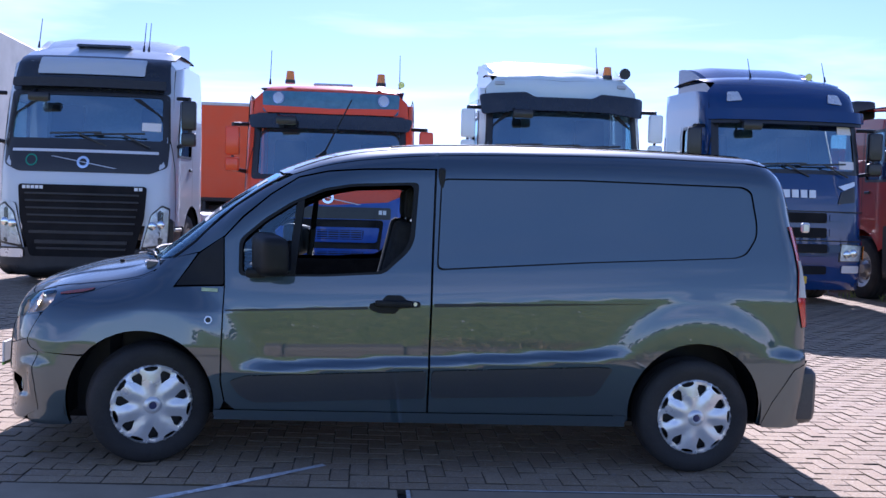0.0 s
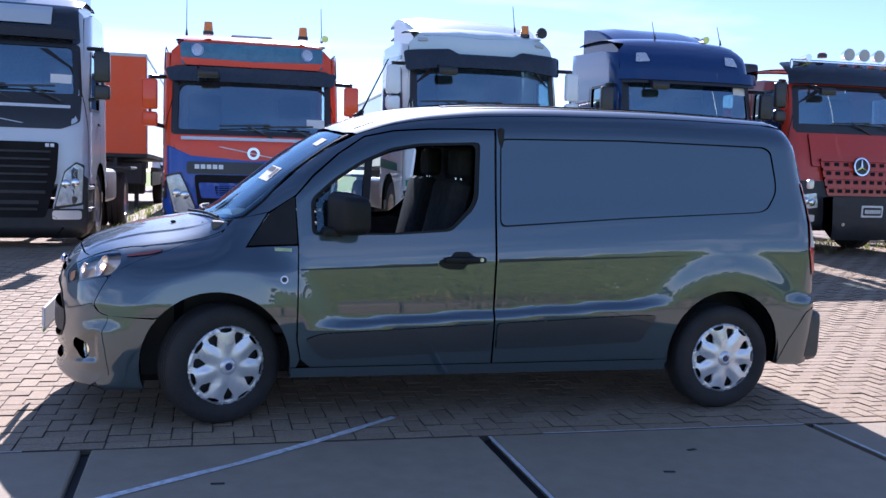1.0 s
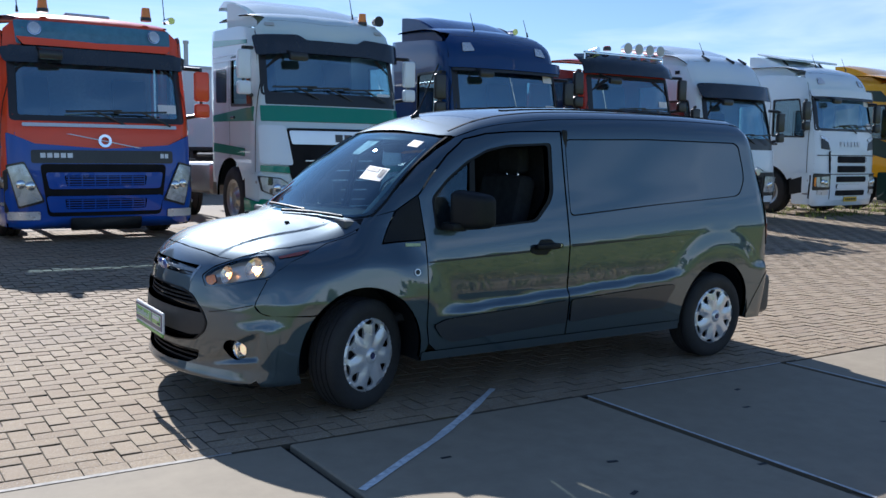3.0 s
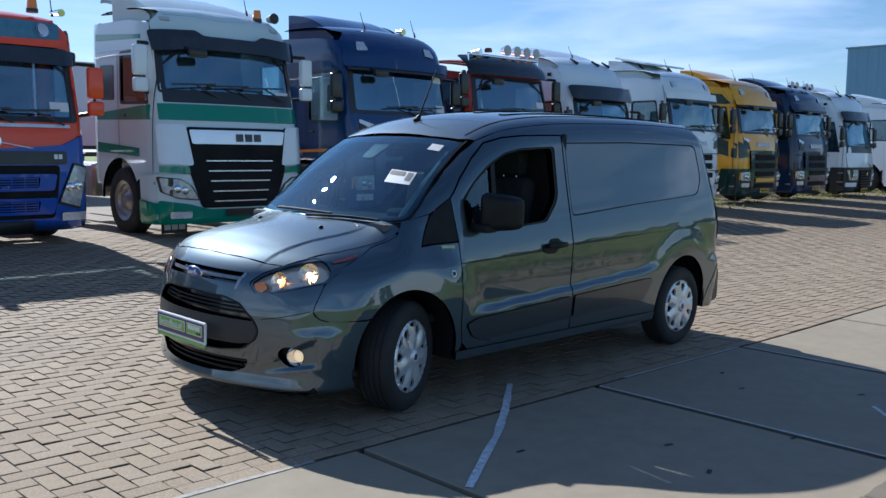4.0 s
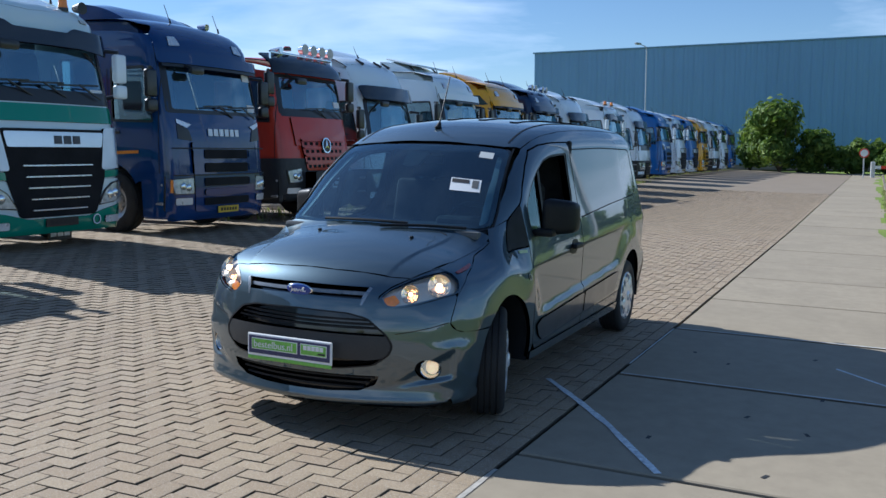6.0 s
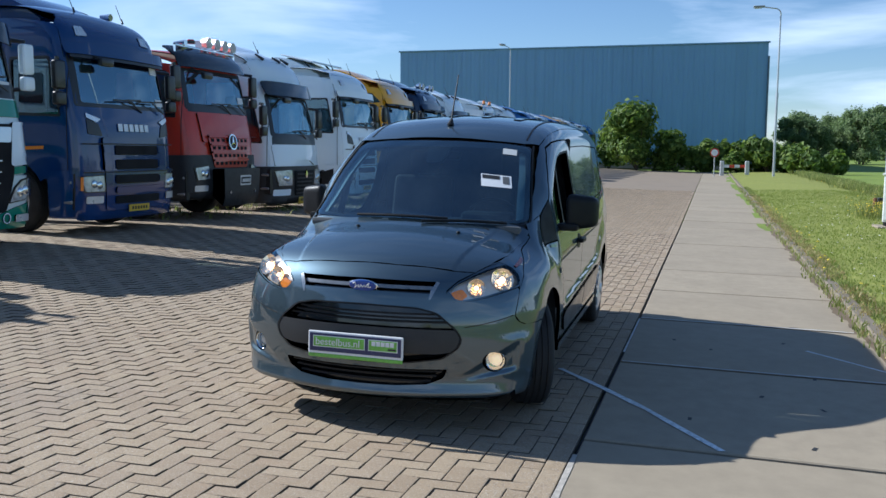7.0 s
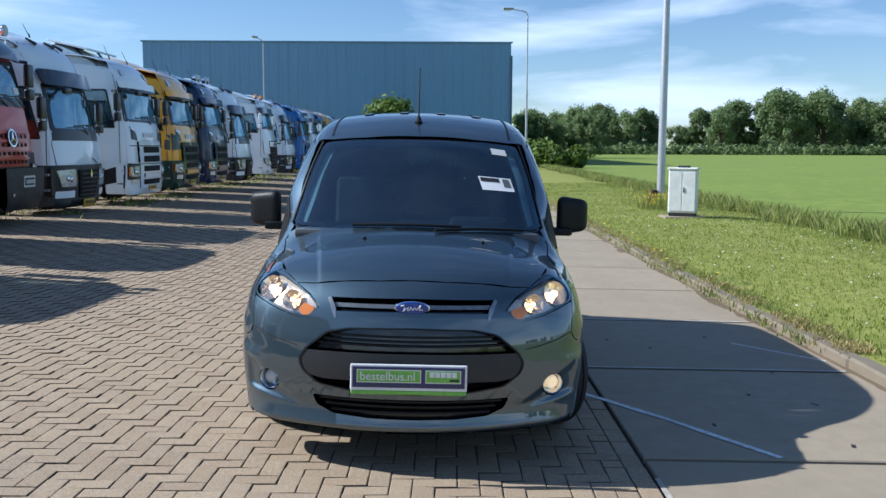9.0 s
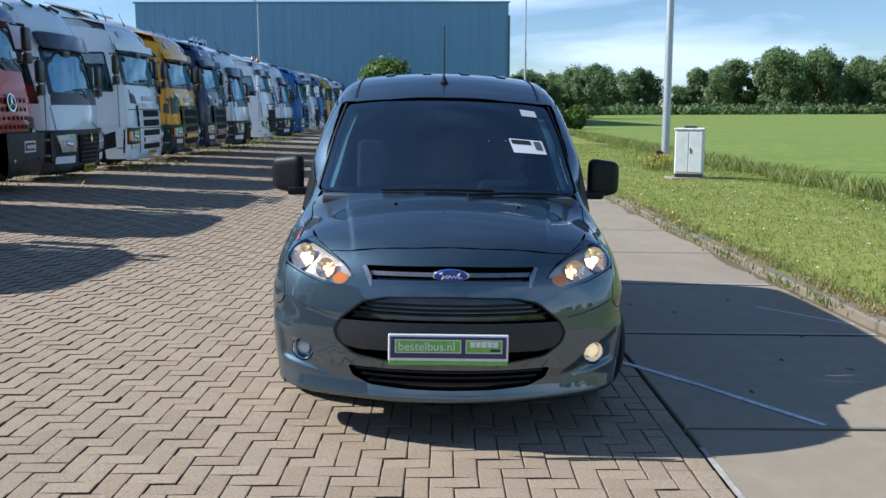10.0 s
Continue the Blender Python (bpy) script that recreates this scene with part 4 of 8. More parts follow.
hedge = tagged(part("far_hedge", crown(31, [(228 + r.uniform(-2, 2), -22 - 1.7 * i, 0.6 + r.uniform(-0.2, 0.5), r.uniform(1.3, 2.3)) for i in range(110)], 12000, 0.5), LEAVES), "long low hedge along the far edge of the field", "hedge", kind="stuff")


def bush(x, y, w, h, seed, leaves=2600):
    q = random.Random(seed)
    ob = thing("bush", pose(x, y, -0.1), "dense sunlit green bush in front of the warehouse", "bush", "bushes by the warehouse")
    stems = bmesh.new()
    lobes = []
    for i in range(9):
        a, d, z = q.uniform(0, 6.28), w * q.uniform(0.1, 0.62), h * q.uniform(0.22, 0.78)
        tip = (math.cos(a) * d, math.sin(a) * d, z)
        rod((0, 0, 0), tip, 0.06, 0.02, 6, stems)
        lobes.append((*tip, w * q.uniform(0.28, 0.42)))
    part("stems", stems, BARK, ob)
    part("crown", crown(seed, lobes, leaves, 0.26), BUSH_LEAVES, ob)


bush(73, 3.4, 3.4, 6.2, 51, 4200)
bush(76, 6.2, 3.0, 5.2, 52, 3400)
for i, (x, y, w, h) in enumerate(((74, 0.2, 2.6, 3.8), (75, -2.6, 2.4, 2.9), (74, -5.0, 2.3, 2.6), (73, -7.4, 2.3, 2.8), (72, -9.4, 2.2, 2.4), (76, 9.5, 3, 4.2), (70, -11.5, 2.0, 1.7))):
    bush(x, y, w, h, 60 + i)

# the van
ex = Vector((1, 0, -0.016)).normalized()
ey = Vector((0, 1, 0.02))
ey = (ey - ex * ey.dot(ex)).normalized()
ez = ex.cross(ey)
VAN = Matrix.Translation((0, 0, 0.037)) @ Matrix((ex, ey, ez)).transposed().to_4x4()
van = thing("van", VAN, "dark grey metallic panel van, front wheels turned, driver window open", "van")


def skin_z(x, y):
    return float(on_skin(van_body, "z+", np.array([[x, y]]), (0.1, 2.2))[0][0, 2])


def arc(cx, cz, r, a0, a1, n=22):
    return [(cx + r * math.cos(radians(a0 + (a1 - a0) * i / n)), cz + r * math.sin(radians(a0 + (a1 - a0) * i / n))) for i in range(n + 1)]


# outlines on the flank: (x, z)
DOOR = [(-1.126, 0.47), (-1.127, 0.985), (-1.146, 1.243), (-1.05, 1.355), (-0.907, 1.487), (-0.762, 1.588), (-0.60, 1.628), (-0.40, 1.648), (-0.2, 1.658), (-0.005, 1.664), (-0.012, 1.1), (-0.010, 0.315), (-1.04, 0.305), (-1.105, 0.36)]
WINDOW = rounded([(-1.058, 1.04), (-1.066, 1.235), (-0.94, 1.352), (-0.79, 1.455), (-0.62, 1.535), (-0.46, 1.568), (-0.09, 1.592), (-0.108, 1.27), (-0.138, 1.205), (-0.27, 1.078), (-0.60, 1.052)], 0.035)
RAIL = [(x, skin_z(x, yy)) for x, yy in ((-1.47, 0.725), (-1.30, 0.705), (-1.1, 0.685), (-0.95, 0.668), (-0.8, 0.655), (-0.6, 0.662), (-0.4, 0.668), (0.0, 0.67), (0.5, 0.668), (1.0, 0.665), (1.5, 0.66), (1.8, 0.65), (1.98, 0.635))]
SIDE = ([(-1.147, 1.255), (-1.285, 1.158), (-1.40, 1.125)] + RAIL + [(2.06, 1.70), (2.11, 1.55), (2.15, 1.40), (2.185, 1.2), (2.215, 1.0), (2.225, 0.8), (2.22, 0.5), (2.16, 0.36), (1.92, 0.285)]
        + arc(1.520, 0.365, 0.388, -10, 190) + [(1.10, 0.27), (0.003, 0.262), (0.001, 0.4), (0.001, 1.1), (0.008, 1.674), (-0.2, 1.668), (-0.40, 1.658), (-0.60, 1.638), (-0.762, 1.598), (-0.91, 1.497), (-1.055, 1.366)])
SEAM_LINE = [(-1.535, skin_z(-1.535, 0.748)), (-1.606, 0.998), (-1.731, 0.966), (-1.806, 0.935), (-1.871, 0.912), (-1.962, 0.881), (-2.047, 0.836), (-2.107, 0.787)]
FENDER = ([(-1.135, 0.47), (-1.134, 0.980), (-1.412, 0.962), (-1.295, 1.150), (-1.42, 1.118), (-1.47, 1.108)] + SEAM_LINE
          + [(-2.141, 0.728), (-2.167, 0.674), (-2.173, 0.65), (-2.147, 0.614), (-2.099, 0.598), (-1.875, 0.594)] + arc(-1.555, 0.34, 0.392, 139, -8, 20) + [(-1.15, 0.27), (-1.112, 0.36)])
HOOD_EDGE = [(-2.322, 0.0), (-2.317, 0.163), (-2.288, 0.33), (-2.255, 0.477), (-2.215, 0.575), (-2.12, 0.64), (-1.945, 0.695), (-1.80, 0.702), (-1.70, 0.708), (-1.60, 0.722), (-1.54, 0.730)]
STRIP = [(x + 0.004, z + 0.005) for x, z in SEAM_LINE[::-1]] + [(x, skin_z(x, y) + 0.003) for x, y in HOOD_EDGE[:3:-1]] + [(-2.165, 0.906), (-2.067, 0.929), (-2.046, 0.902), (-2.050, 0.866), (-2.078, 0.826)]
CHEATER = rounded([(-1.40, 0.972), (-1.135, 0.99), (-1.152, 1.246), (-1.283, 1.148)], 0.012, 2)
PANEL = rounded([(0.03, 1.620), (0.83, 1.648), (1.79, 1.652), (1.842, 1.625), (1.870, 1.44), (1.866, 1.36), (1.80, 1.262), (1.74, 1.238), (0.85, 1.178), (0.018, 1.108)], 0.04)

for axis, word in (("y-", "left"), ("y+", "right")):
    s = -1 if axis == "y-" else 1
    part("side_panel", skin(van_body, axis, [SIDE, PANEL[::-1]], (0.045, 0.024), 0, 0.03), VAN_PAINT, van)
    part("recessed_panel", skin(van_body, axis, [[((u - 0.93) * 0.990 + 0.93, (v - 1.4) * 0.965 + 1.4) for u, v in PANEL]], (0.10, 0.05), -0.003, 0.02), VAN_PAINT, van)
    part("panel_backing", skin(van_body, axis, [rounded([(0.0, 1.10), (0.0, 1.64), (1.89, 1.675), (1.895, 1.22)], 0.02)], 0.2, -0.014, 0), BLACK_PLASTIC, van)
    part("front_wing", skin(van_body, axis, [FENDER], (0.04, 0.02), 0, 0.025), VAN_PAINT, van)
    part("mirror_base_trim", skin(van_body, axis, [CHEATER], 0.05, 0.002, 0.02), BLACK_PLASTIC, van, "black triangular trim")
    door = part("front_door", skin(van_body, axis, [DOOR, WINDOW[::-1]], (0.05, 0.024), 0, 0.03), VAN_PAINT, van)
    inner = [(-1.040, 1.052), (-1.048, 1.230), (-0.930, 1.340), (-0.784, 1.442), (-0.615, 1.522), (-0.46, 1.554), (-0.118, 1.577), (-0.134, 1.276), (-0.162, 1.216), (-0.283, 1.092), (-0.60, 1.064)]
    part("window_frame", skin(van_body, axis, [WINDOW, rounded(inner, 0.04)[::-1]], 0.06, -0.004, 0.05), BLACK_PLASTIC, door, "black window frame")
    part("window_divider", skin(van_body, axis, [[(-0.80, 1.06), (-0.755, 1.06), (-0.722, 1.47), (-0.762, 1.45)]], 0.06, -0.004, 0.035), BLACK_PLASTIC, door)
    part("quarter_pane", skin(van_body, axis, [[(-1.03, 1.05), (-1.035, 1.22), (-0.92, 1.335), (-0.77, 1.44), (-0.80, 1.05)]], 0.08, -0.018, 0), SIDE_GLASS, door)
    if s > 0:
        part("window_pane", skin(van_body, axis, [[(-0.79, 1.05), (-0.755, 1.45), (-0.46, 1.56), (-0.14, 1.58), (-0.16, 1.26), (-0.27, 1.07)]], 0.1, -0.018, 0), SIDE_GLASS, door)
    part("door_moulding", skin(van_body, axis, [rounded([(-1.085, 0.475), (-1.0, 0.505), (-0.02, 0.556), (-0.02, 0.405), (-0.95, 0.36), (-1.03, 0.40)], 0.02, 2)], 0.06, 0.012, 0.02), MOULDING, door, "dark grey plastic moulding")
    part("side_moulding", skin(van_body, axis, [rounded([(0.012, 0.558), (0.93, 0.604), (1.03, 0.60), (0.93, 0.44), (0.012, 0.407)], 0.02, 2)], 0.06, 0.012, 0.02), MOULDING, van, "dark grey plastic moulding")
    part("sill", skin(van_body, axis, [[(-1.16, 0.262), (1.12, 0.262), (1.12, 0.325), (-1.16, 0.315)]], (0.1, 0.02), 0.010, 0.03), VAN_PAINT, van)
    part("handle_recess", skin(van_body, axis, [rounded([(-0.345, 0.885), (-0.345, 0.915), (-0.275, 0.935), (-0.255, 0.965), (-0.17, 0.967), (-0.14, 0.94), (-0.065, 0.935), (-0.065, 0.905), (-0.18, 0.895), (-0.20, 0.865), (-0.29, 0.865)], 0.014, 2)], 0.03, 0.004, 0.012), BLACK_PLASTIC, door)
    part("door_handle", block((0.20, 0.035, 0.034), (-0.215, s * 0.912, 0.922), 0.012, None, 2), BLACK_PLASTIC, door, "black pull handle")
    part("lock", rod((-0.094, s * 0.88, 0.922), (-0.094, s * 0.897, 0.922), 0.011, None, 14), SILVER, door)
    # dark raised strips stand in for the shade along the belt crease
    part("belt_crease_trim", skin(van_body, axis, [[(-1.118, 0.850), (-0.35, 0.884), (-0.35, 0.900), (-1.118, 0.858)]], (0.1, 0.02), 0.002, 0.004), GREY_PLASTIC, door)
    part("belt_groove", skin(van_body, axis, [[(0.012, 0.908), (0.6, 0.935), (1.25, 0.966), (0.6, 0.946), (0.012, 0.928)]], (0.1, 0.02), 0.002, 0.004), GREY_PLASTIC, van)
    part("side_badge", skin(van_body, axis, [[(-1.255, 0.948), (-1.165, 0.948), (-1.165, 0.966), (-1.255, 0.966)]], 0.05, 0.004, 0.006), plain("badge_" + word, (0.45, 0.55, 0.32), 0.3), van, "small pale green badge")
    part("filler_cap", skin(van_body, axis, [arc(-1.205, 0.80, 0.021, 0, 345, 20)], 0.03, 0.004, 0.006), SILVER, van, "small round cap")
    part("cap_face", skin(van_body, axis, [arc(-1.205, 0.80, 0.014, 0, 345, 20)], 0.03, 0.006, 0.004), GREY_PLASTIC, van)
    part("wing_strip", skin(van_body, axis, [STRIP], (0.03, 0.015), -0.002, 0.02), VAN_PAINT, van)
    part("side_marker", skin(van_body, axis, [rounded([(-2.018, 0.897), (-2.022, 0.906), (-1.93, 0.923), (-1.838, 0.938), (-1.845, 0.928), (-1.90, 0.913)], 0.004, 2)], 0.03, 0.003, 0.005), REFLECTOR_RED, van, "faded red side marker")
    # tail lamp
    lamp = part("tail_lamp", skin(van_body, axis, [[(2.068, 1.43), (2.15, 1.43), (2.225, 1.20), (2.245, 0.86), (2.145, 0.855), (2.10, 1.02), (2.118, 1.18), (2.104, 1.28)]], 0.04, 0.006, 0.03), RED_LENS, van, "red and white tail lamp")
    part("white_lens", skin(van_body, axis, [[(2.118, 1.235), (2.213, 1.235), (2.226, 1.02), (2.105, 1.03), (2.125, 1.18)]], 0.04, 0.009, 0.01), WHITE_TRIM, lamp)
    part("bumper_corner", skin(van_body, axis, [rounded([(1.925, 0.272), (1.985, 0.42), (2.10, 0.615), (2.235, 0.66), (2.25, 0.29), (2.10, 0.268)], 0.02, 2)], 0.04, 0.004, 0.02), VAN_PAINT, van)
    # mirror
    mirror = part("mirror", block((0.14, 0.205, 0.225), (0, 0, 0), 0.055, None, 4), BLACK_PLASTIC, van, "black door mirror")
    for v in mirror.data.vertices:
        v.co.x += 0.05 * (v.co.y * s / 0.1) - 0.12 * v.co.z * 0.3
        v.co.z *= 1.0 - 0.12 * (v.co.y * s / 0.1)
        v.co.x, v.co.y, v.co.z = v.co.x - 0.88, v.co.y + s * 0.982, v.co.z + 1.165
    part("mirror_glass", block((0.004, 0.155, 0.165), (-0.803, s * 0.985, 1.165), 0.002, Matrix.Rotation(s * 0.38, 4, "Z")), CHROME, mirror)
    part("mirror_arm", block((0.11, 0.14, 0.05), (-0.955, s * 0.90, 1.065), 0.02, None, 2), BLACK_PLASTIC, mirror)

# front: outlines on (y, z)
SLOT_HIGHLIGHT = plain("pale_slot_end", (0.34, 0.36, 0.38), 0.3, 0.7)
LAMP = [(0.458, 0.783), (0.500, 0.738), (0.535, 0.735), (0.64, 0.757), (0.73, 0.786), (0.798, 0.808), (0.800, 0.862), (0.764, 0.905), (0.715, 0.930), (0.672, 0.918), (0.578, 0.873), (0.505, 0.830)]
LAMP = rounded(LAMP, 0.012, 2)
HEX = rounded([(0, 0.705), (0.30, 0.697), (0.41, 0.672), (0.512, 0.588), (0.548, 0.53), (0.53, 0.478), (0.45, 0.418), (0.28, 0.394), (0, 0.386), (-0.28, 0.394), (-0.45, 0.418), (-0.53, 0.478), (-0.548, 0.53), (-0.512, 0.588), (-0.41, 0.672), (-0.30, 0.697)], 0.02, 2)
INTAKE = rounded([(0, 0.362), (0.30, 0.360), (0.475, 0.362), (0.452, 0.312), (0.37, 0.277), (0.2, 0.266), (0, 0.264), (-0.2, 0.266), (-0.37, 0.277), (-0.452, 0.312), (-0.475, 0.362), (-0.3, 0.360)], 0.012, 2)
SLOT = rounded([(-0.400, 0.831), (0, 0.838), (0.400, 0.831), (0.368, 0.769), (0, 0.777), (-0.368, 0.769)], 0.010, 2)
FOG = arc(0.705, 0.400, 0.057, 0, 345, 23)
wing_side = [(float(on_skin(van_body, "y+", np.array([[u - 0.005, v - 0.002]]))[0][0, 1]), v - 0.002) for u, v in ((-2.107, 0.787), (-2.124, 0.757), (-2.141, 0.728), (-2.155, 0.700), (-2.167, 0.674), (-2.173, 0.650), (-2.166, 0.632), (-2.147, 0.614), (-2.125, 0.604), (-2.099, 0.598))]
half_top = [(yy, skin_z(xx - 0.003, yy) - 0.001) for xx, yy in HOOD_EDGE[:5]] + [(0.582, 0.884), (0.500, 0.839), (0.449, 0.789), (0.449, 0.776), (0.493, 0.728), (0.537, 0.725), (0.645, 0.747), (0.735, 0.776), (0.795, 0.796)] + wing_side + [(0.850, 0.42), (0.842, 0.28), (0.79, 0.222), (0.66, 0.203), (0.45, 0.206), (0.0, 0.203)]
FACE = half_top + [(-u, v) for u, v in half_top[-2:0:-1]]
NOSE = (-3.2, 0.5)
bumper = Mesh()
skin(van_body, "x-", [FACE, HEX[::-1], INTAKE, SLOT, FOG, mirrored(FOG)], (0.016, 0.011), 0, 0.05, bumper, NOSE)
for axis in ("y-", "y+"):
    skin(van_body, axis, [[(-2.19, 0.27), (-2.18, 0.600), (-2.085, 0.597), (-1.88, 0.584)] + arc(-1.555, 0.34, 0.392, 141, 200, 8) + [(-2.02, 0.20), (-2.14, 0.20)]], (0.03, 0.03), -0.003, 0.03, bumper)
for s in (-1, 1):
    brow = [(0.505, 0.868), (0.58, 0.880), (0.66, 0.905), (0.715, 0.919), (0.765, 0.908), (0.785, 0.928), (0.71, 0.952), (0.64, skin_z(-2.12, 0.64)), (0.575, skin_z(-2.215, 0.575)), (0.53, skin_z(-2.233, 0.53))]
    skin(van_body, "x-", [[(s * u, v) for u, v in brow]], (0.03, 0.02), -0.004, 0, bumper, NOSE)
bumper = part("front_bumper", bumper, VAN_PAINT, van)
part("chin", skin(van_body, "x-", [[(-0.78, 0.215), (-0.6, 0.215), (0, 0.215), (0.6, 0.215), (0.78, 0.215), (0.70, 0.150), (0.0, 0.145), (-0.70, 0.150)]], (0.06, 0.02), -0.016, 0, None, NOSE), BLACK_PLASTIC, bumper, "black plastic chin")
for s in (-1, 1):
    seam = [(0.553, 0.590), (0.64, 0.607), (0.72, 0.628), (0.792, 0.652), (0.792, 0.657), (0.72, 0.633), (0.64, 0.612), (0.553, 0.595)]
    part("bumper_seam", skin(van_body, "x-", [[(s * u, v) for u, v in seam]], (0.03, 0.02), 0.0008, 0, None, NOSE), MATTE_BLACK, bumper)
part("grille_back", skin(van_body, "x-", [[(u * 1.05, (v - 0.54) * 1.08 + 0.54) for u, v in HEX]], 0.1, -0.055, 0, None, NOSE), GLOSS_BLACK, bumper)
part("intake_back", skin(van_body, "x-", [[(u * 1.04, (v - 0.31) * 1.25 + 0.31) for u, v in INTAKE]], 0.1, -0.05, 0, None, NOSE), GLOSS_BLACK, bumper)
part("slot_back", skin(van_body, "x-", [[(u * 1.04, (v - 0.79) * 1.25 + 0.79) for u, v in SLOT]], 0.1, -0.045, 0, None, NOSE), GLOSS_BLACK, bumper)
rim = [(u * 0.978, (v - 0.545) * 0.955 + 0.545) for u, v in HEX]
part("grille_rim", skin(van_body, "x-", [HEX, rim[::-1]], 0.05, 0.004, 0.03, None, NOSE), BLACK_PLASTIC, bumper)
for z0 in (0.612, 0.634, 0.656):
    w = 0.485 - 0.09 * (z0 - 0.60) / 0.06
    part("grille_slat", skin(van_body, "x-", [[(-w, z0), (w, z0), (w, z0 + 0.010), (-w, z0 + 0.010)]], (0.06, 0.02), -0.022, 0.02, None, NOSE), MATTE_BLACK, bumper)
for z0 in (0.288, 0.313, 0.338):
    w = 0.38 + 0.07 * (z0 - 0.28) / 0.06
    part("intake_slat", skin(van_body, "x-", [[(-w, z0), (w, z0), (w, z0 + 0.009), (-w, z0 + 0.009)]], (0.06, 0.02), -0.02, 0.02, None, NOSE), MATTE_BLACK, bumper)
part("bumper_beam", skin(van_body, "x-", [rounded([(-0.522, 0.578), (0, 0.584), (0.522, 0.578), (0.536, 0.53), (0.51, 0.462), (0.42, 0.446), (0, 0.452), (-0.42, 0.446), (-0.51, 0.462), (-0.536, 0.53)], 0.02, 3)], 0.05, 0.002, 0.05, None, NOSE), GREY_PLASTIC, bumper, "dark grey beam across the grille")
z0, h = 0.792, 0.019
part("slot_bar", skin(van_body, "x-", [rounded([(-0.382, z0), (0, z0 + 0.003), (0.382, z0), (0.378, z0 + h), (0, z0 + h + 0.003), (-0.378, z0 + h)], 0.004, 1)], (0.06, 0.02), -0.012, 0.015, None, NOSE), plain("slot_bar_grey", (0.24, 0.25, 0.26), 0.32, 0.5), bumper)
for s in (-1, 1):
    # pale slot ends: the highlight on the chamfers is put into their colour
    tick = [(s * 0.362, 0.738), (s * 0.372, 0.738), (s * 0.408, 0.826), (s * 0.392, 0.832), (s * 0.366, 0.785)]
    part("slot_end", skin(van_body, "x-", [tick], 0.05, 0.002, 0.012, None, NOSE), SLOT_HIGHLIGHT, bumper)
    base = on_skin(van_body, "x-", np.array([[s * 0.705, 0.400]]), NOSE)[0][0]
    turn = Matrix.Rotation(s * -0.35, 4, "Z")
    fl = part("fog_lamp", lathe([(0.0, 0.05), (0.045, 0.045), (0.050, 0.0), (0.054, -0.004), (0.058, 0.01), (0.06, 0.06)], 28, "x"), CHROME, bumper, "round fog lamp, lit" if s < 0 else "round fog lamp")
    fl.data.transform(Matrix.Translation((base[0] + 0.026, base[1], base[2])) @ turn)
    fb = part("fog_bulb", ball((0, 0, 0), 0.034, (0.35, 1, 1), 16), FOG_BEAM if s < 0 else SILVER, fl)
    fb.data.transform(Matrix.Translation((base[0] + 0.050, base[1], base[2])) @ turn)
    fg = part("fog_lens", ball((0, 0, 0), 0.049, (0.3, 1, 1), 18), LENS, fl)
    fg.data.transform(Matrix.Translation((base[0] + 0.026, base[1], base[2])) @ turn)
    # headlamp
    lp = LAMP if s > 0 else mirrored(LAMP)
    big = [((u - s * 0.66) * 1.04 + s * 0.66, (v - 0.835) * 1.07 + 0.835) for u, v in lp]
    hl = part("headlamp", skin(van_body, "x-", [big], 0.02, -0.034, 0, None, NOSE), LAMP_BACK, van, "large clear headlamp, lit")
    part("lamp_rim", skin(van_body, "x-", [[((u - s * 0.66) * 1.05 + s * 0.66, (v - 0.835) * 1.11 + 0.835) for u, v in lp], [((u - s * 0.66) * 0.99 + s * 0.66, (v - 0.835) * 0.975 + 0.835) for u, v in lp][::-1]], 0.04, -0.004, 0.014, None, NOSE), VAN_PAINT, hl)
    part("lamp_lens", skin(van_body, "x-", [lp], 0.03, 0.001, 0, None, NOSE), LENS, hl)
    for y0, z0, rr, on in ((0.598, 0.806, 0.050, False), (0.718, 0.848, 0.064, True)):
        b, nb = on_skin(van_body, "x-", np.array([[s * y0, z0]]), NOSE)
        b, nb = Vector(b[0]), Vector(nb[0])
        face = (nb * 0.6 + Vector((-0.4, 0, 0))).normalized()
        turn = Matrix.Translation(b - nb * 0.008) @ Vector((1, 0, 0)).rotation_difference(-face).to_matrix().to_4x4()
        dish, steps = Mesh(), ((0.16, 0.020), (0.45, 0.017), (0.75, 0.009), (1.0, 0.0))
        dv = [(h + 0.002 * ((i * 7 + j * 3) % 3), rr * q * math.cos(i * 0.5236), rr * q * math.sin(i * 0.5236)) for j, (q, h) in enumerate(steps) for i in range(12)]
        dish.add(dv, [(12 * j + i, 12 * j + (i + 1) % 12, 12 * j + 12 + (i + 1) % 12, 12 * j + 12 + i) for j in range(3) for i in range(12)] + [tuple(range(12))])
        bowl = part("reflector", dish.build("reflector", False), FACETS, hl)
        bowl.data.transform(turn)
        bulb = part("bulb", ball((0.010, 0, 0), rr * (0.24 if on else 0.22), (0.7, 1, 1), 12), BEAM if on else SIDE_BEAM, bowl)
        bulb.data.transform(turn)
    part("indicator", skin(van_body, "x-", [rounded([(s * 0.474, 0.778), (s * 0.488, 0.747), (s * 0.532, 0.735), (s * 0.560, 0.762), (s * 0.526, 0.798)], 0.008, 2)], 0.03, -0.006, 0.010, None, NOSE), AMBER, hl, "amber indicator")
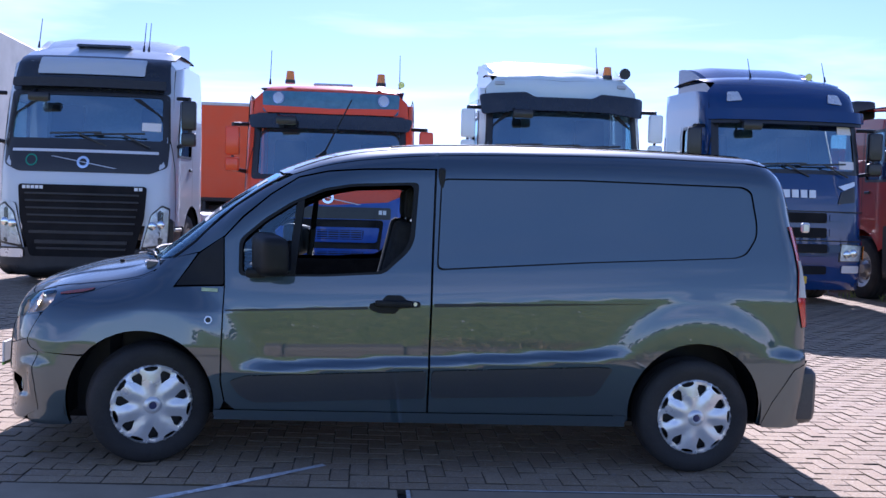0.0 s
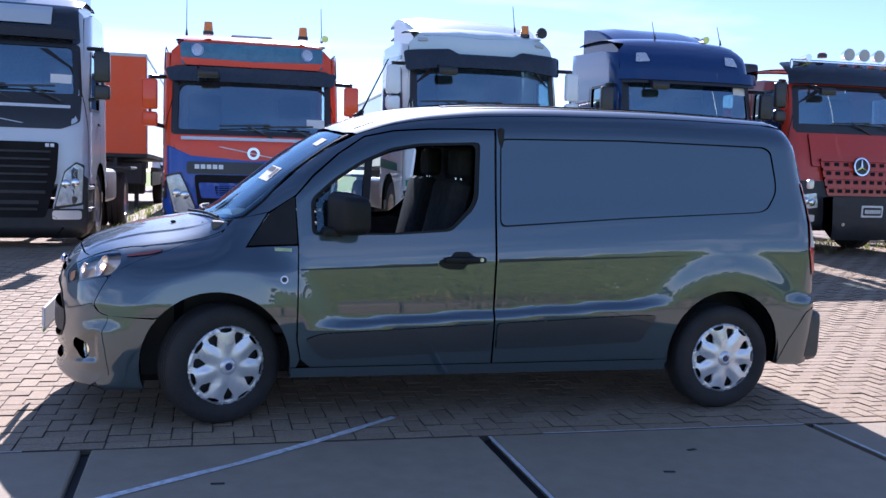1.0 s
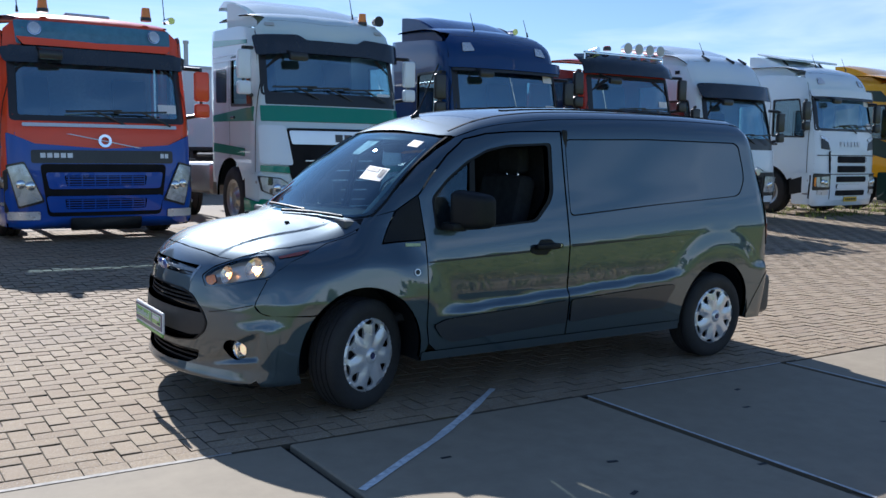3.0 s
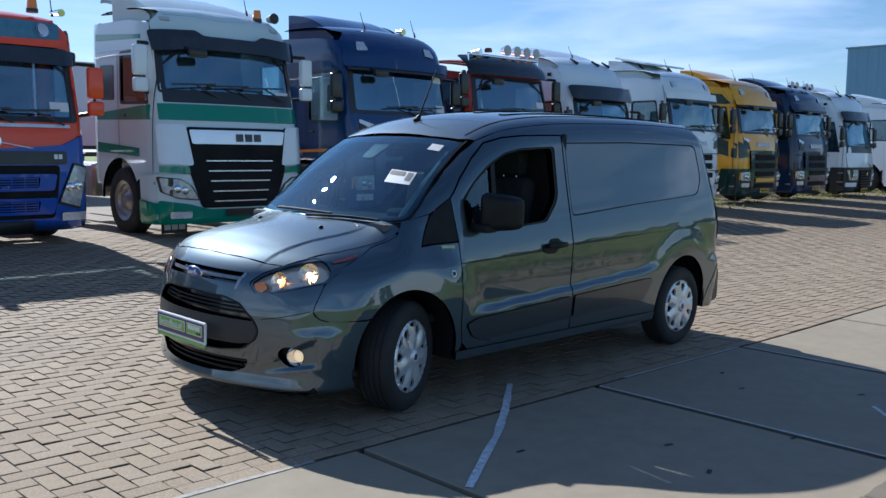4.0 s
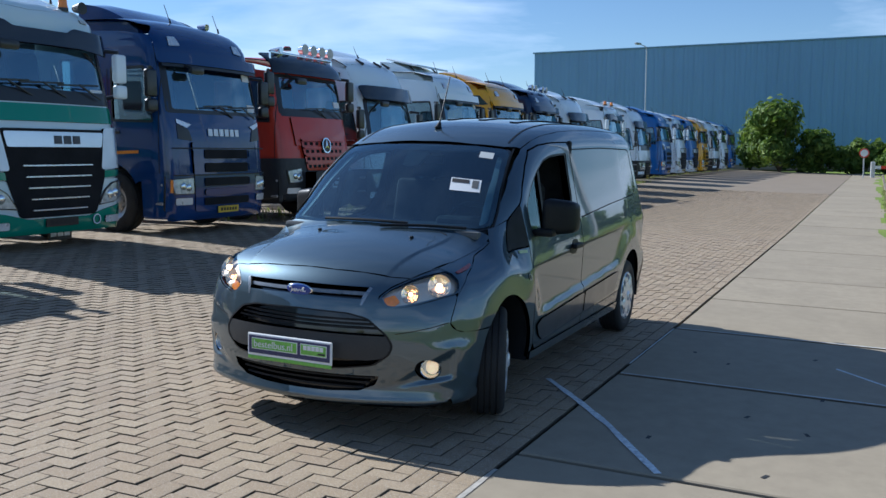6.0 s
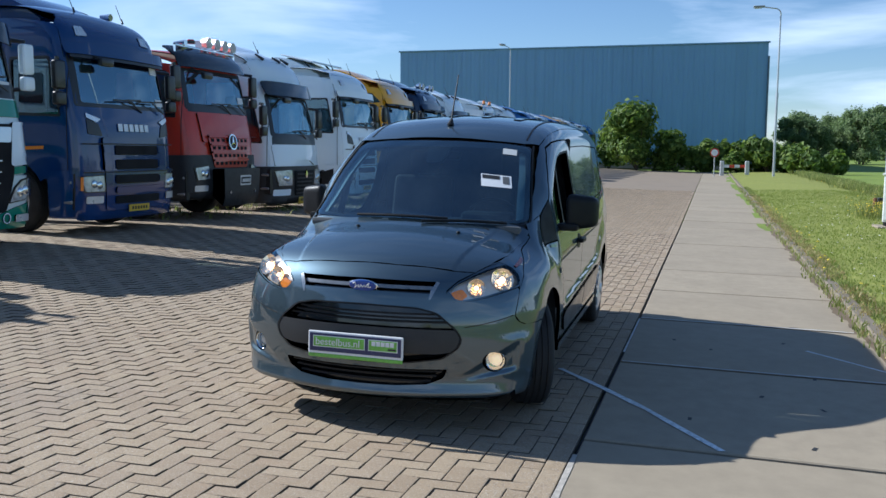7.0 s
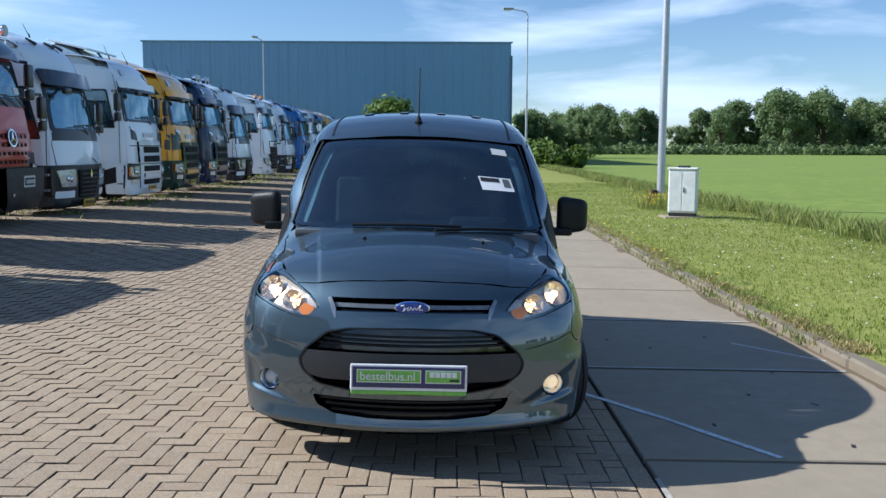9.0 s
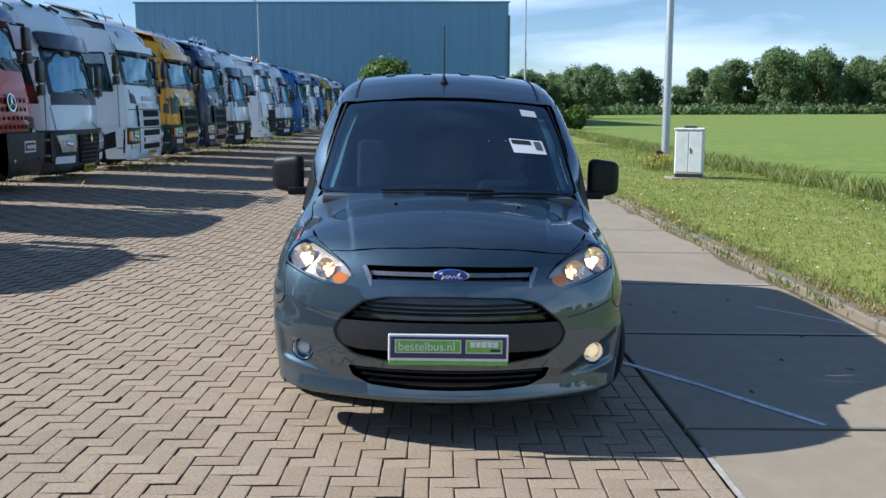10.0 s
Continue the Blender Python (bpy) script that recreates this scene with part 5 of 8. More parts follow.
# oval badge
b = on_skin(van_body, "x-", np.array([[0.0, 0.797]]), NOSE)[0][0]
tilt = Matrix.Rotation(radians(-16), 4, "Y")
for nm, r1, off, mat in (("badge", 0.086, 0.0, CHROME), ("badge_face", 0.078, -0.007, BADGE_BLUE)):
    e = part(nm, ball((0, 0, 0), r1, (0.14, 1, 0.42), 28), mat, van if nm == "badge" else badge, "blue oval badge with a chrome rim" if nm == "badge" else "")
    e.data.transform(Matrix.Translation((b[0] - 0.004 + off, 0, b[2])) @ tilt)
    badge = e
wave = [(b[0] - 0.0235 + 0.5 * abs(u) ** 2.2, -u, b[2] + v) for u, v in ((-0.052, 0.012), (-0.040, 0.017), (-0.036, 0.004), (-0.044, -0.014), (-0.030, 0.0), (-0.018, 0.005), (-0.022, -0.007), (-0.012, -0.006), (-0.006, 0.006), (0.004, -0.006), (0.012, 0.005), (0.020, -0.004), (0.030, 0.006), (0.040, 0.018), (0.034, -0.006), (0.050, -0.004))]
part("badge_mark", tube(wave, 0.0040, 6), PAPER, badge)

# number board with the dealer's print
pb = on_skin(van_body, "x-", np.array([[0.0, 0.478]]), NOSE)[0][0]
px = pb[0] - 0.035
board = part("number_board", block((0.014, 0.545, 0.125), (px, 0.008, 0.4815), 0.004), PAPER, van, "dealer's board in blue and green")
part("board_field", block((0.004, 0.525, 0.098), (px - 0.008, 0.008, 0.484), 0.001), PLATE_BLUE, board)
part("green_strip", block((0.012, 0.54, 0.020), (px - 0.002, 0.008, 0.411), 0.003), PLATE_GREEN, board)
part("white_outline", block((0.002, 0.300, 0.062), (px - 0.0105, 0.100, 0.490), 0.0005), PAPER, board)
part("green_panel", block((0.002, 0.292, 0.054), (px - 0.012, 0.100, 0.490), 0.0005), PLATE_GREEN, board)
part("white_outline", block((0.002, 0.166, 0.062), (px - 0.0105, -0.153, 0.490), 0.0005), PAPER, board)
part("green_panel", block((0.002, 0.158, 0.054), (px - 0.012, -0.153, 0.490), 0.0005), PLATE_GREEN, board)
FLAT = Matrix.Rotation(radians(-90), 4, "Z") @ Matrix.Rotation(radians(90), 4, "X")
strip_text("bestelbus.nl", 0.055, (px - 0.0135, 0.106, 0.4885), FLAT, PAPER, board)
for i in range(5):
    part("pale_mark", block((0.002, 0.022, 0.024), (px - 0.0135, -0.153 + 0.052 - 0.026 * i, 0.500), 0.0005), PAPER, board)
part("pale_mark", block((0.002, 0.045, 0.010), (px - 0.0135, -0.205, 0.474), 0.0005), INK, board)

# bonnet, windscreen, roof, back
HOOD = HOOD_EDGE + [(-1.50, 0.735), (-1.535, 0.62), (-1.60, 0.42), (-1.645, 0.2), (-1.655, 0.0)]
HOOD = HOOD + [(u, -v) for u, v in HOOD[-2:0:-1]]
hood = part("bonnet", skin(van_body, "z+", [HOOD], (0.05, 0.009), 0.0, 0.03, None, (0.2, 2.2)), VAN_PAINT, van)
for y in (0.28, -0.36):
    part("washer_jet", block((0.03, 0.018, 0.014), (-1.80, y, skin_z(-1.80, y) + 0.006), 0.005), BLACK_PLASTIC, hood)
GLASS = [(0.0, 1.622), (0.38, 1.618), (0.57, 1.60), (0.615, 1.575), (0.66, 1.42), (0.70, 1.22), (0.718, 1.125), (0.66, 1.112), (0.44, 1.104), (0.2, 1.099), (0.0, 1.098)]
GLASS = rounded(GLASS + [(-u, v) for u, v in GLASS[-2:0:-1]], 0.02, 2)
FRIT = [(u * 0.962, (v - 1.36) * 0.90 + 1.352) for u, v in GLASS]
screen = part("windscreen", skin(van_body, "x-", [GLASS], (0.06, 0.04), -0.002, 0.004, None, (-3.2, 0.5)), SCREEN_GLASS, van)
part("dark_border", skin(van_body, "x-", [[(u * 1.02, (v - 1.36) * 1.04 + 1.36) for u, v in GLASS], FRIT[::-1]], (0.06, 0.04), -0.009, 0, None, (-3.2, 0.5)), GLOSS_BLACK, screen)
part("sensor_box", skin(van_body, "x-", [rounded([(-0.085, 1.60), (0.085, 1.60), (0.055, 1.49), (-0.055, 1.49)], 0.02, 2)], 0.05, -0.02, 0.02, None, (-3.2, 0.5)), BLACK_PLASTIC, screen)
label = part("paper_label", skin(van_body, "x-", [[(-0.352, 1.408), (-0.548, 1.393), (-0.572, 1.318), (-0.378, 1.330)]], 0.05, 0.001, 0, None, (-3.2, 0.5)), PAPER, screen, "white paper label with dark print")
part("printed_bar", skin(van_body, "x-", [[(-0.362, 1.401), (-0.475, 1.393), (-0.483, 1.370), (-0.370, 1.378)]], 0.05, 0.003, 0, None, (-3.2, 0.5)), INK, label)
part("printed_bar", skin(van_body, "x-", [[(-0.495, 1.390), (-0.536, 1.387), (-0.551, 1.340), (-0.51, 1.343)]], 0.05, 0.003, 0, None, (-3.2, 0.5)), GREY_TRIM, label)
part("sticker", skin(van_body, "x-", [[(-0.437, 1.578), (-0.53, 1.568), (-0.54, 1.530), (-0.447, 1.540)]], 0.05, 0.001, 0, None, (-3.2, 0.5)), WHITE_TRIM, screen, "small pale sticker")
for s in (-1, 1):
    part("pillar_trim", skin(van_body, "x-", [[(s * 0.548, 1.575), (s * 0.590, 1.575), (s * 0.640, 1.42), (s * 0.682, 1.22), (s * 0.700, 1.13), (s * 0.655, 1.13), (s * 0.628, 1.24), (s * 0.592, 1.42)]], 0.04, -0.03, 0.02, None, (-3.2, 0.5)), WHITE_TRIM, van, "pale trim on the windscreen pillar")
part("scuttle", skin(van_body, "z+", [[(-1.69, 0), (-1.67, 0.25), (-1.60, 0.52), (-1.49, 0.745), (-1.455, 0.72), (-1.56, 0.45), (-1.62, 0.2), (-1.64, 0), (-1.62, -0.2), (-1.56, -0.45), (-1.455, -0.72), (-1.49, -0.745), (-1.60, -0.52), (-1.67, -0.25)]], 0.05, -0.012, 0, None, (0.2, 2.2)), BLACK_PLASTIC, van)
for y0, y1, zz in ((0.36, -0.245, 1.116), (-0.10, -0.60, 1.100)):
    w = []
    for i in range(9):
        q, n = on_skin(van_body, "x-", np.array([[y0 + (y1 - y0) * i / 8, zz + 0.006 * math.sin(i / 8 * 3.14)]]), (-3.2, 0.5))
        w.append(q[0] + n[0] * 0.014)
    wiper = part("wiper", tube(w, 0.009), BLACK_PLASTIC, van)
    part("wiper_arm", rod((-1.635, (y0 + y1) / 2 - 0.16, zz - 0.035), (-1.632 + 0.35 * ((y0 + y1) / 2) ** 2, (y0 + y1) / 2, zz + 0.006), 0.009, None, 6), BLACK_PLASTIC, wiper)
ROOF = [(-0.925, 0.0), (-0.905, 0.35), (-0.86, 0.56), (-0.80, 0.652), (-0.6, 0.664), (-0.3, 0.671), (0.5, 0.670), (1.5, 0.662), (1.95, 0.64), (2.045, 0.55), (2.08, 0.30), (2.09, 0.0)]
ROOF = ROOF + [(u, -v) for u, v in ROOF[-2:0:-1]]
roof = part("roof", skin(van_body, "z+", [ROOF], (0.07, 0.05), 0.003, 0.012, None, (0.2, 2.2)), VAN_PAINT, van)
for s in (-1, 1):
    part("roof_channel", skin(van_body, "z+", [[(-0.80, s * 0.560), (-0.80, s * 0.572), (1.95, s * 0.562), (1.95, s * 0.55)]], (0.1, 0.05), 0.006, 0.006, None, (0.2, 2.2)), BLACK_PLASTIC, roof)
    part("pillar_edge", skin(van_body, "x-", [[(s * 0.617, 1.60), (s * 0.628, 1.60), (s * 0.672, 1.42), (s * 0.715, 1.20), (s * 0.73, 1.118), (s * 0.72, 1.118), (s * 0.703, 1.22), (s * 0.662, 1.42)]], 0.05, 0.004, 0.01, None, (-3.2, 0.5)), BLACK_PLASTIC, van)
for y in (-0.38, -0.13, 0.13, 0.38):
    part("roof_rib", skin(van_body, "z+", [rounded([(-0.25, y - 0.03), (1.9, y - 0.03), (1.9, y + 0.03), (-0.25, y + 0.03)], 0.03, 3)], (0.15, 0.02), 0.010, 0.008, None, (0.2, 2.2)), VAN_PAINT, roof)
az = skin_z(-0.66, 0.02)
mast_base = part("aerial", rod((-0.68, 0.02, az - 0.004), (-0.655, 0.02, az + 0.035), 0.026, 0.012, 12, ball((-0.68, 0.02, az), 0.03, (1.3, 0.8, 0.5), 12)), BLACK_PLASTIC, van, "black whip aerial on the roof")
part("whip", rod((-0.66, 0.02, az + 0.03), (-0.50, 0.02, az + 0.37), 0.0065, 0.004, 8), BLACK_PLASTIC, mast_base)
part("rear_doors", skin(van_body, "x+", [rounded([(-0.70, 0.36), (0.70, 0.36), (0.69, 1.2), (0.60, 1.72), (-0.60, 1.72), (-0.69, 1.2)], 0.05)], 0.08, 0, 0.02, None, (-0.5, 3.2)), VAN_PAINT, van)
part("rear_bumper", block((0.22, 1.66, 0.34), (2.175, 0, 0.45), 0.08, None, 3), plain("dark_bumper_plastic", (0.055, 0.058, 0.061), 0.45, grain=120, bumpy=0.05), van)
part("hinge", block((0.05, 0.03, 0.06), (2.225, -0.655, 1.43), 0.01), SILVER, van)
part("underbody", block((4.3, 1.2, 0.24), (-0.05, 0, 0.34), 0.03), BLACK_PLASTIC, van)
part("engine_shield", block((0.5, 1.30, 0.62), (-1.98, 0, 0.50), 0.05), BLACK_PLASTIC, van)
for hx, cz in ((-1.555, 0.34), (1.52, 0.365)):
    for s in (-1, 1):
        m = Mesh()
        a = arc(hx, cz, 0.40, -12, 192, 26)
        m.add([(u, s * 0.56, v) for u, v in a] + [(u, s * 0.872, v) for u, v in a], [(i, i + 1, i + 28, i + 27) for i in range(26)])
        m.add([(u, s * 0.58, v) for u, v in a], [tuple(range(27))])
        part("wheel_arch_liner", m, BLACK_PLASTIC, van)


# wheels
def plate_of(loops, step, rise, depth, flip=1):
    """A dished plate in the x-z plane, facing -y."""
    pts, faces, edges = sheet(loops, step)
    m = Mesh()
    y = np.array([rise(math.hypot(u, v), math.atan2(v, u)) for u, v in pts])
    top = [(u, d, v) for (u, v), d in zip(pts, y)]
    m.add(top, [f if True else f[::-1] for f in faces])
    k = len(pts)
    m.add([(u, d, v) for u, d, v in top] + [(u * 0.985, d + depth, v * 0.985) for u, d, v in top], [(e[0], e[1], k + e[1], k + e[0]) for e in edges])
    return m


def ring(r, n=48, a0=0.0):
    return [(r * math.cos(a0 + 2 * math.pi * i / n), r * math.sin(a0 + 2 * math.pi * i / n)) for i in range(n)]


tyre_profile = [(0.205, 0.085), (0.222, 0.094), (0.255, 0.103), (0.285, 0.102), (0.305, 0.094), (0.318, 0.082), (0.3235, 0.070), (0.325, 0.058), (0.318, 0.056), (0.318, 0.050), (0.325, 0.048), (0.3255, 0.022), (0.318, 0.020), (0.318, 0.014), (0.3255, 0.012)]
tyre_profile = [(r, -h) for r, h in tyre_profile] + [(r, h) for r, h in tyre_profile[::-1]]
tyre_mesh = lathe(tyre_profile, 64).build("tyre")
rim_mesh = lathe([(0.206, 0.085), (0.20, 0.0), (0.19, -0.05), (0.10, -0.062), (0.0, -0.064)], 40).build("rim")
big, small = [], []
for i in range(7):
    a = 2 * math.pi * (i + 0.5) / 7 + 0.13
    def at(r, d):
        return (r * math.cos(a + d), r * math.sin(a + d))
    big.append(rounded([at(0.118, 0.0), at(0.140, 0.09), at(0.168, 0.17), at(0.190, 0.12), at(0.190, -0.12), at(0.168, -0.17), at(0.140, -0.09)], 0.008, 3)[::-1])
    b2 = a + math.pi / 7
    def bt(r, d):
        return (r * math.cos(b2 + d), r * math.sin(b2 + d))
    small.append(rounded([bt(0.190, -0.16), bt(0.206, -0.19), bt(0.209, 0.0), bt(0.206, 0.19), bt(0.190, 0.16), bt(0.183, 0.0)], 0.006, 2)[::-1])
cap_mesh = plate_of([ring(0.219, 70)] + big + small, 0.014, lambda q, a: -0.098 - 0.016 * math.cos(min(1, q / 0.219) * 1.5) + (0.012 if q > 0.21 else 0.0) + 0.007 * math.cos(7 * (a - 0.13 - math.pi / 7)) * min(1, max(0, (q - 0.06) / 0.06)) * min(1, max(0, (0.212 - q) / 0.03)), 0.014).build("hubcap")
hub_mesh = lathe([(0.0, -0.124), (0.022, -0.123), (0.026, -0.127), (0.034, -0.126), (0.046, -0.116), (0.05, -0.10)], 32).build("hub")
dot_mesh = lathe([(0.0, -0.128), (0.018, -0.127), (0.021, -0.122)], 24).build("hub_badge")
for hx, hy, st, nm in ((-1.53, -0.765, 21, "front"), (-1.53, 0.765, 19, "front"), (1.531, -0.772, 0, "rear"), (1.531, 0.772, 0, "rear")):
    wheel = new("wheel")
    wheel.parent = van
    wheel.empty_display_size = 0.1
    wheel.matrix_local = pose(hx, hy, 0.325, 0, 0, st + (180 if hy > 0 else 0)) @ pose(0, 0, 0, 0, 17 if nm == "front" else 5)
    for n2, me, mat in (("tyre", tyre_mesh, RUBBER), ("rim", rim_mesh, DARK_STEEL), ("hubcap", cap_mesh, SILVER), ("hub", hub_mesh, SILVER), ("hub_badge", dot_mesh, PLATE_BLUE)):
        part(n2, me, mat, wheel)

# inside the cab
part("cab_floor", block((1.7, 1.45, 0.05), (-0.75, 0, 0.50), 0.01), FABRIC, van)
part("bulkhead", block((0.04, 1.50, 1.20), (0.035, 0, 1.08), 0.01), FABRIC, van)
part("headliner", skin(van_body, "z+", [[(-0.88, 0.0), (-0.84, 0.5), (-0.75, 0.60), (0.05, 0.62), (0.05, -0.62), (-0.75, -0.60), (-0.84, -0.5)]], 0.1, -0.03, 0, None, (0.2, 2.2)), GREY_TRIM, van)
dash = part("dashboard", block((0.55, 1.42, 0.34), (-1.22, 0, 0.93), 0.09, None, 4), FABRIC, van)
part("dash_top", block((0.46, 1.38, 0.05), (-1.36, 0, 1.055), 0.02, Matrix.Rotation(radians(4), 4, "Y"), 2), GREY_TRIM, dash)
part("instrument_hood", block((0.20, 0.36, 0.10), (-1.05, -0.37, 1.10), 0.045, None, 3), FABRIC, dash)
sw = Mesh()
n1, n2 = 32, 8
sw.add([((0.185 + 0.016 * math.cos(2 * math.pi * j / n2)) * math.cos(2 * math.pi * i / n1), (0.185 + 0.016 * math.cos(2 * math.pi * j / n2)) * math.sin(2 * math.pi * i / n1), 0.016 * math.sin(2 * math.pi * j / n2)) for i in range(n1) for j in range(n2)],
       [(i * n2 + j, ((i + 1) % n1) * n2 + j, ((i + 1) % n1) * n2 + (j + 1) % n2, i * n2 + (j + 1) % n2) for i in range(n1) for j in range(n2)])
wheel_ob = part("steering_wheel", sw, BLACK_PLASTIC, van)
wheel_ob.matrix_local = pose(-0.86, -0.37, 1.07, 0, 58, 0)
part("spoke", block((0.06, 0.36, 0.02), (0, 0, 0.0), 0.008, None, 1, ball((0, 0, -0.01), 0.06, (1, 1, 0.5), 12)), BLACK_PLASTIC, wheel_ob)
for y in (-0.37, 0.37):
    seat = part("seat", block((0.50, 0.50, 0.16), (-0.48, y, 0.70), 0.06, None, 3), FABRIC, van)
    part("backrest", block((0.14, 0.48, 0.64), (-0.20, y, 1.05), 0.06, Matrix.Rotation(radians(12), 4, "Y"), 3), FABRIC, seat)
    part("headrest", block((0.10, 0.26, 0.19), (-0.10, y, 1.47), 0.05, None, 3), FABRIC, seat)
    for d in (-0.06, 0.06):
        part("headrest_post", rod((-0.11, y + d, 1.30), (-0.10, y + d, 1.42), 0.007, None, 8), CHROME, seat)
    part("door_card", skin(van_body, "y-" if y < 0 else "y+", [[(-1.1, 0.5), (-1.06, 1.05), (-0.15, 1.06), (-0.05, 0.5)]], 0.15, -0.07, 0.0), FABRIC, van)
part("inside_mirror", block((0.04, 0.22, 0.06), (-0.86, 0, 1.52), 0.02, None, 2), BLACK_PLASTIC, van)

# the row of parked trucks
def cab_shape(sp):
    """The cab's skin. Nose towards -x at x = 0, ground at z = 0."""
    half, bow, k = 1.235, sp.get("bow", 0.10), sp.get("corner", 0.30)

    def body(x, y, z):
        a = np.abs(y)
        front = curve(z, sp["fz"], sp["fx"]) + bow * (a / half) ** 2
        top = curve(x, sp["tx"], sp["tz"]) - 0.07 * (a / half) ** 2
        side = half - 0.05 * np.clip((z - 2.0) / 1.6, 0, 1.2) ** 2 - 0.02 * np.clip((0.9 - z) / 0.7, 0, 1)
        f = smax(a - side, front - x, k)
        f = smax(f, z - top, sp.get("round", 0.22))
        f = smax(f, x - sp.get("len", 2.15), 0.10)
        return smax(f, sp.get("low", 0.30) - z, 0.06)
    return body


TW_TYRE = lathe([(0.29, -0.13), (0.33, -0.15), (0.42, -0.155), (0.48, -0.14), (0.505, -0.11), (0.508, -0.06), (0.49, -0.055), (0.49, -0.045), (0.508, -0.04), (0.508, 0.04), (0.49, 0.045), (0.49, 0.055), (0.508, 0.06), (0.505, 0.11), (0.48, 0.14), (0.42, 0.155), (0.33, 0.15), (0.29, 0.13)], 40).build("tyre")
TW_RIM = lathe([(0.0, -0.12), (0.08, -0.125), (0.10, -0.10), (0.13, -0.07), (0.19, -0.055), (0.235, -0.075), (0.25, -0.115), (0.29, -0.135), (0.305, -0.14), (0.295, -0.12)], 32).build("rim")
TW_DEEP = lathe([(0.0, -0.06), (0.10, -0.06), (0.12, 0.02), (0.16, 0.05), (0.22, 0.05), (0.26, -0.05), (0.29, -0.135), (0.305, -0.14)], 32).build("rim")
ring_v, ring_f = [], []
for i in range(40):
    a, h = i * math.pi / 20, -0.088 if i % 4 < 2 else -0.055
    ring_v += [(r0 * math.cos(a), y0, r0 * math.sin(a)) for r0, y0 in ((0.148, -0.05), (0.152, h), (0.178, h), (0.184, -0.05))]
    n = (i + 1) % 40
    ring_f += [(4 * i + q, 4 * i + q + 1, 4 * n + q + 1, 4 * n + q) for q in range(3)]
TW_NUTS = Mesh().add(ring_v, ring_f).build("nut_ring", False)


def truck_wheel(parent, x, y, rim=None, deep=False, double=False, scale=1.0):
    w = new("wheel")
    w.parent = parent
    w.matrix_local = pose(x, y, 0.508 * scale, 0, 0, 180 if y > 0 else 0) @ Matrix.Diagonal((scale, scale, scale, 1))
    part("tyre", TW_TYRE, RUBBER, w)
    part("rim", TW_DEEP if deep else TW_RIM, rim or STEEL, w).matrix_local = Matrix()
    if not deep:
        part("nut_ring", TW_NUTS, STEEL, w)
    if double:
        ob = part("tyre", TW_TYRE, RUBBER, w)
        ob.matrix_local = pose(0, 0.33, 0)
    return w


def rect(y0, z0, y1, z1, r=0.02, lean=0.0):
    return rounded([(y0, z0), (y1, z0), (y1 + lean, z1), (y0 - lean, z1)], r, 2)


SEAM = plain("panel_gap", (0.01, 0.01, 0.011), 0.6)
VISOR = plain("smoked_visor", (0.018, 0.022, 0.028), 0.12, grain=6, coat=0.6)
CAB_BLACK = plain("cab_black", (0.016, 0.017, 0.019), 0.35, grain=30, coat=0.2)
TRUCK_REFLECTOR = plain("truck_reflector", (0.62, 0.66, 0.70), 0.25, 0.5, grain=14, vary=0.45, bumpy=1.0)
DEEP_BLACK = plain("deep_black_mesh", (0.004, 0.004, 0.005), 0.9)
CURTAIN = plain("cab_cloth", (0.30, 0.32, 0.34), 0.85, grain=30)


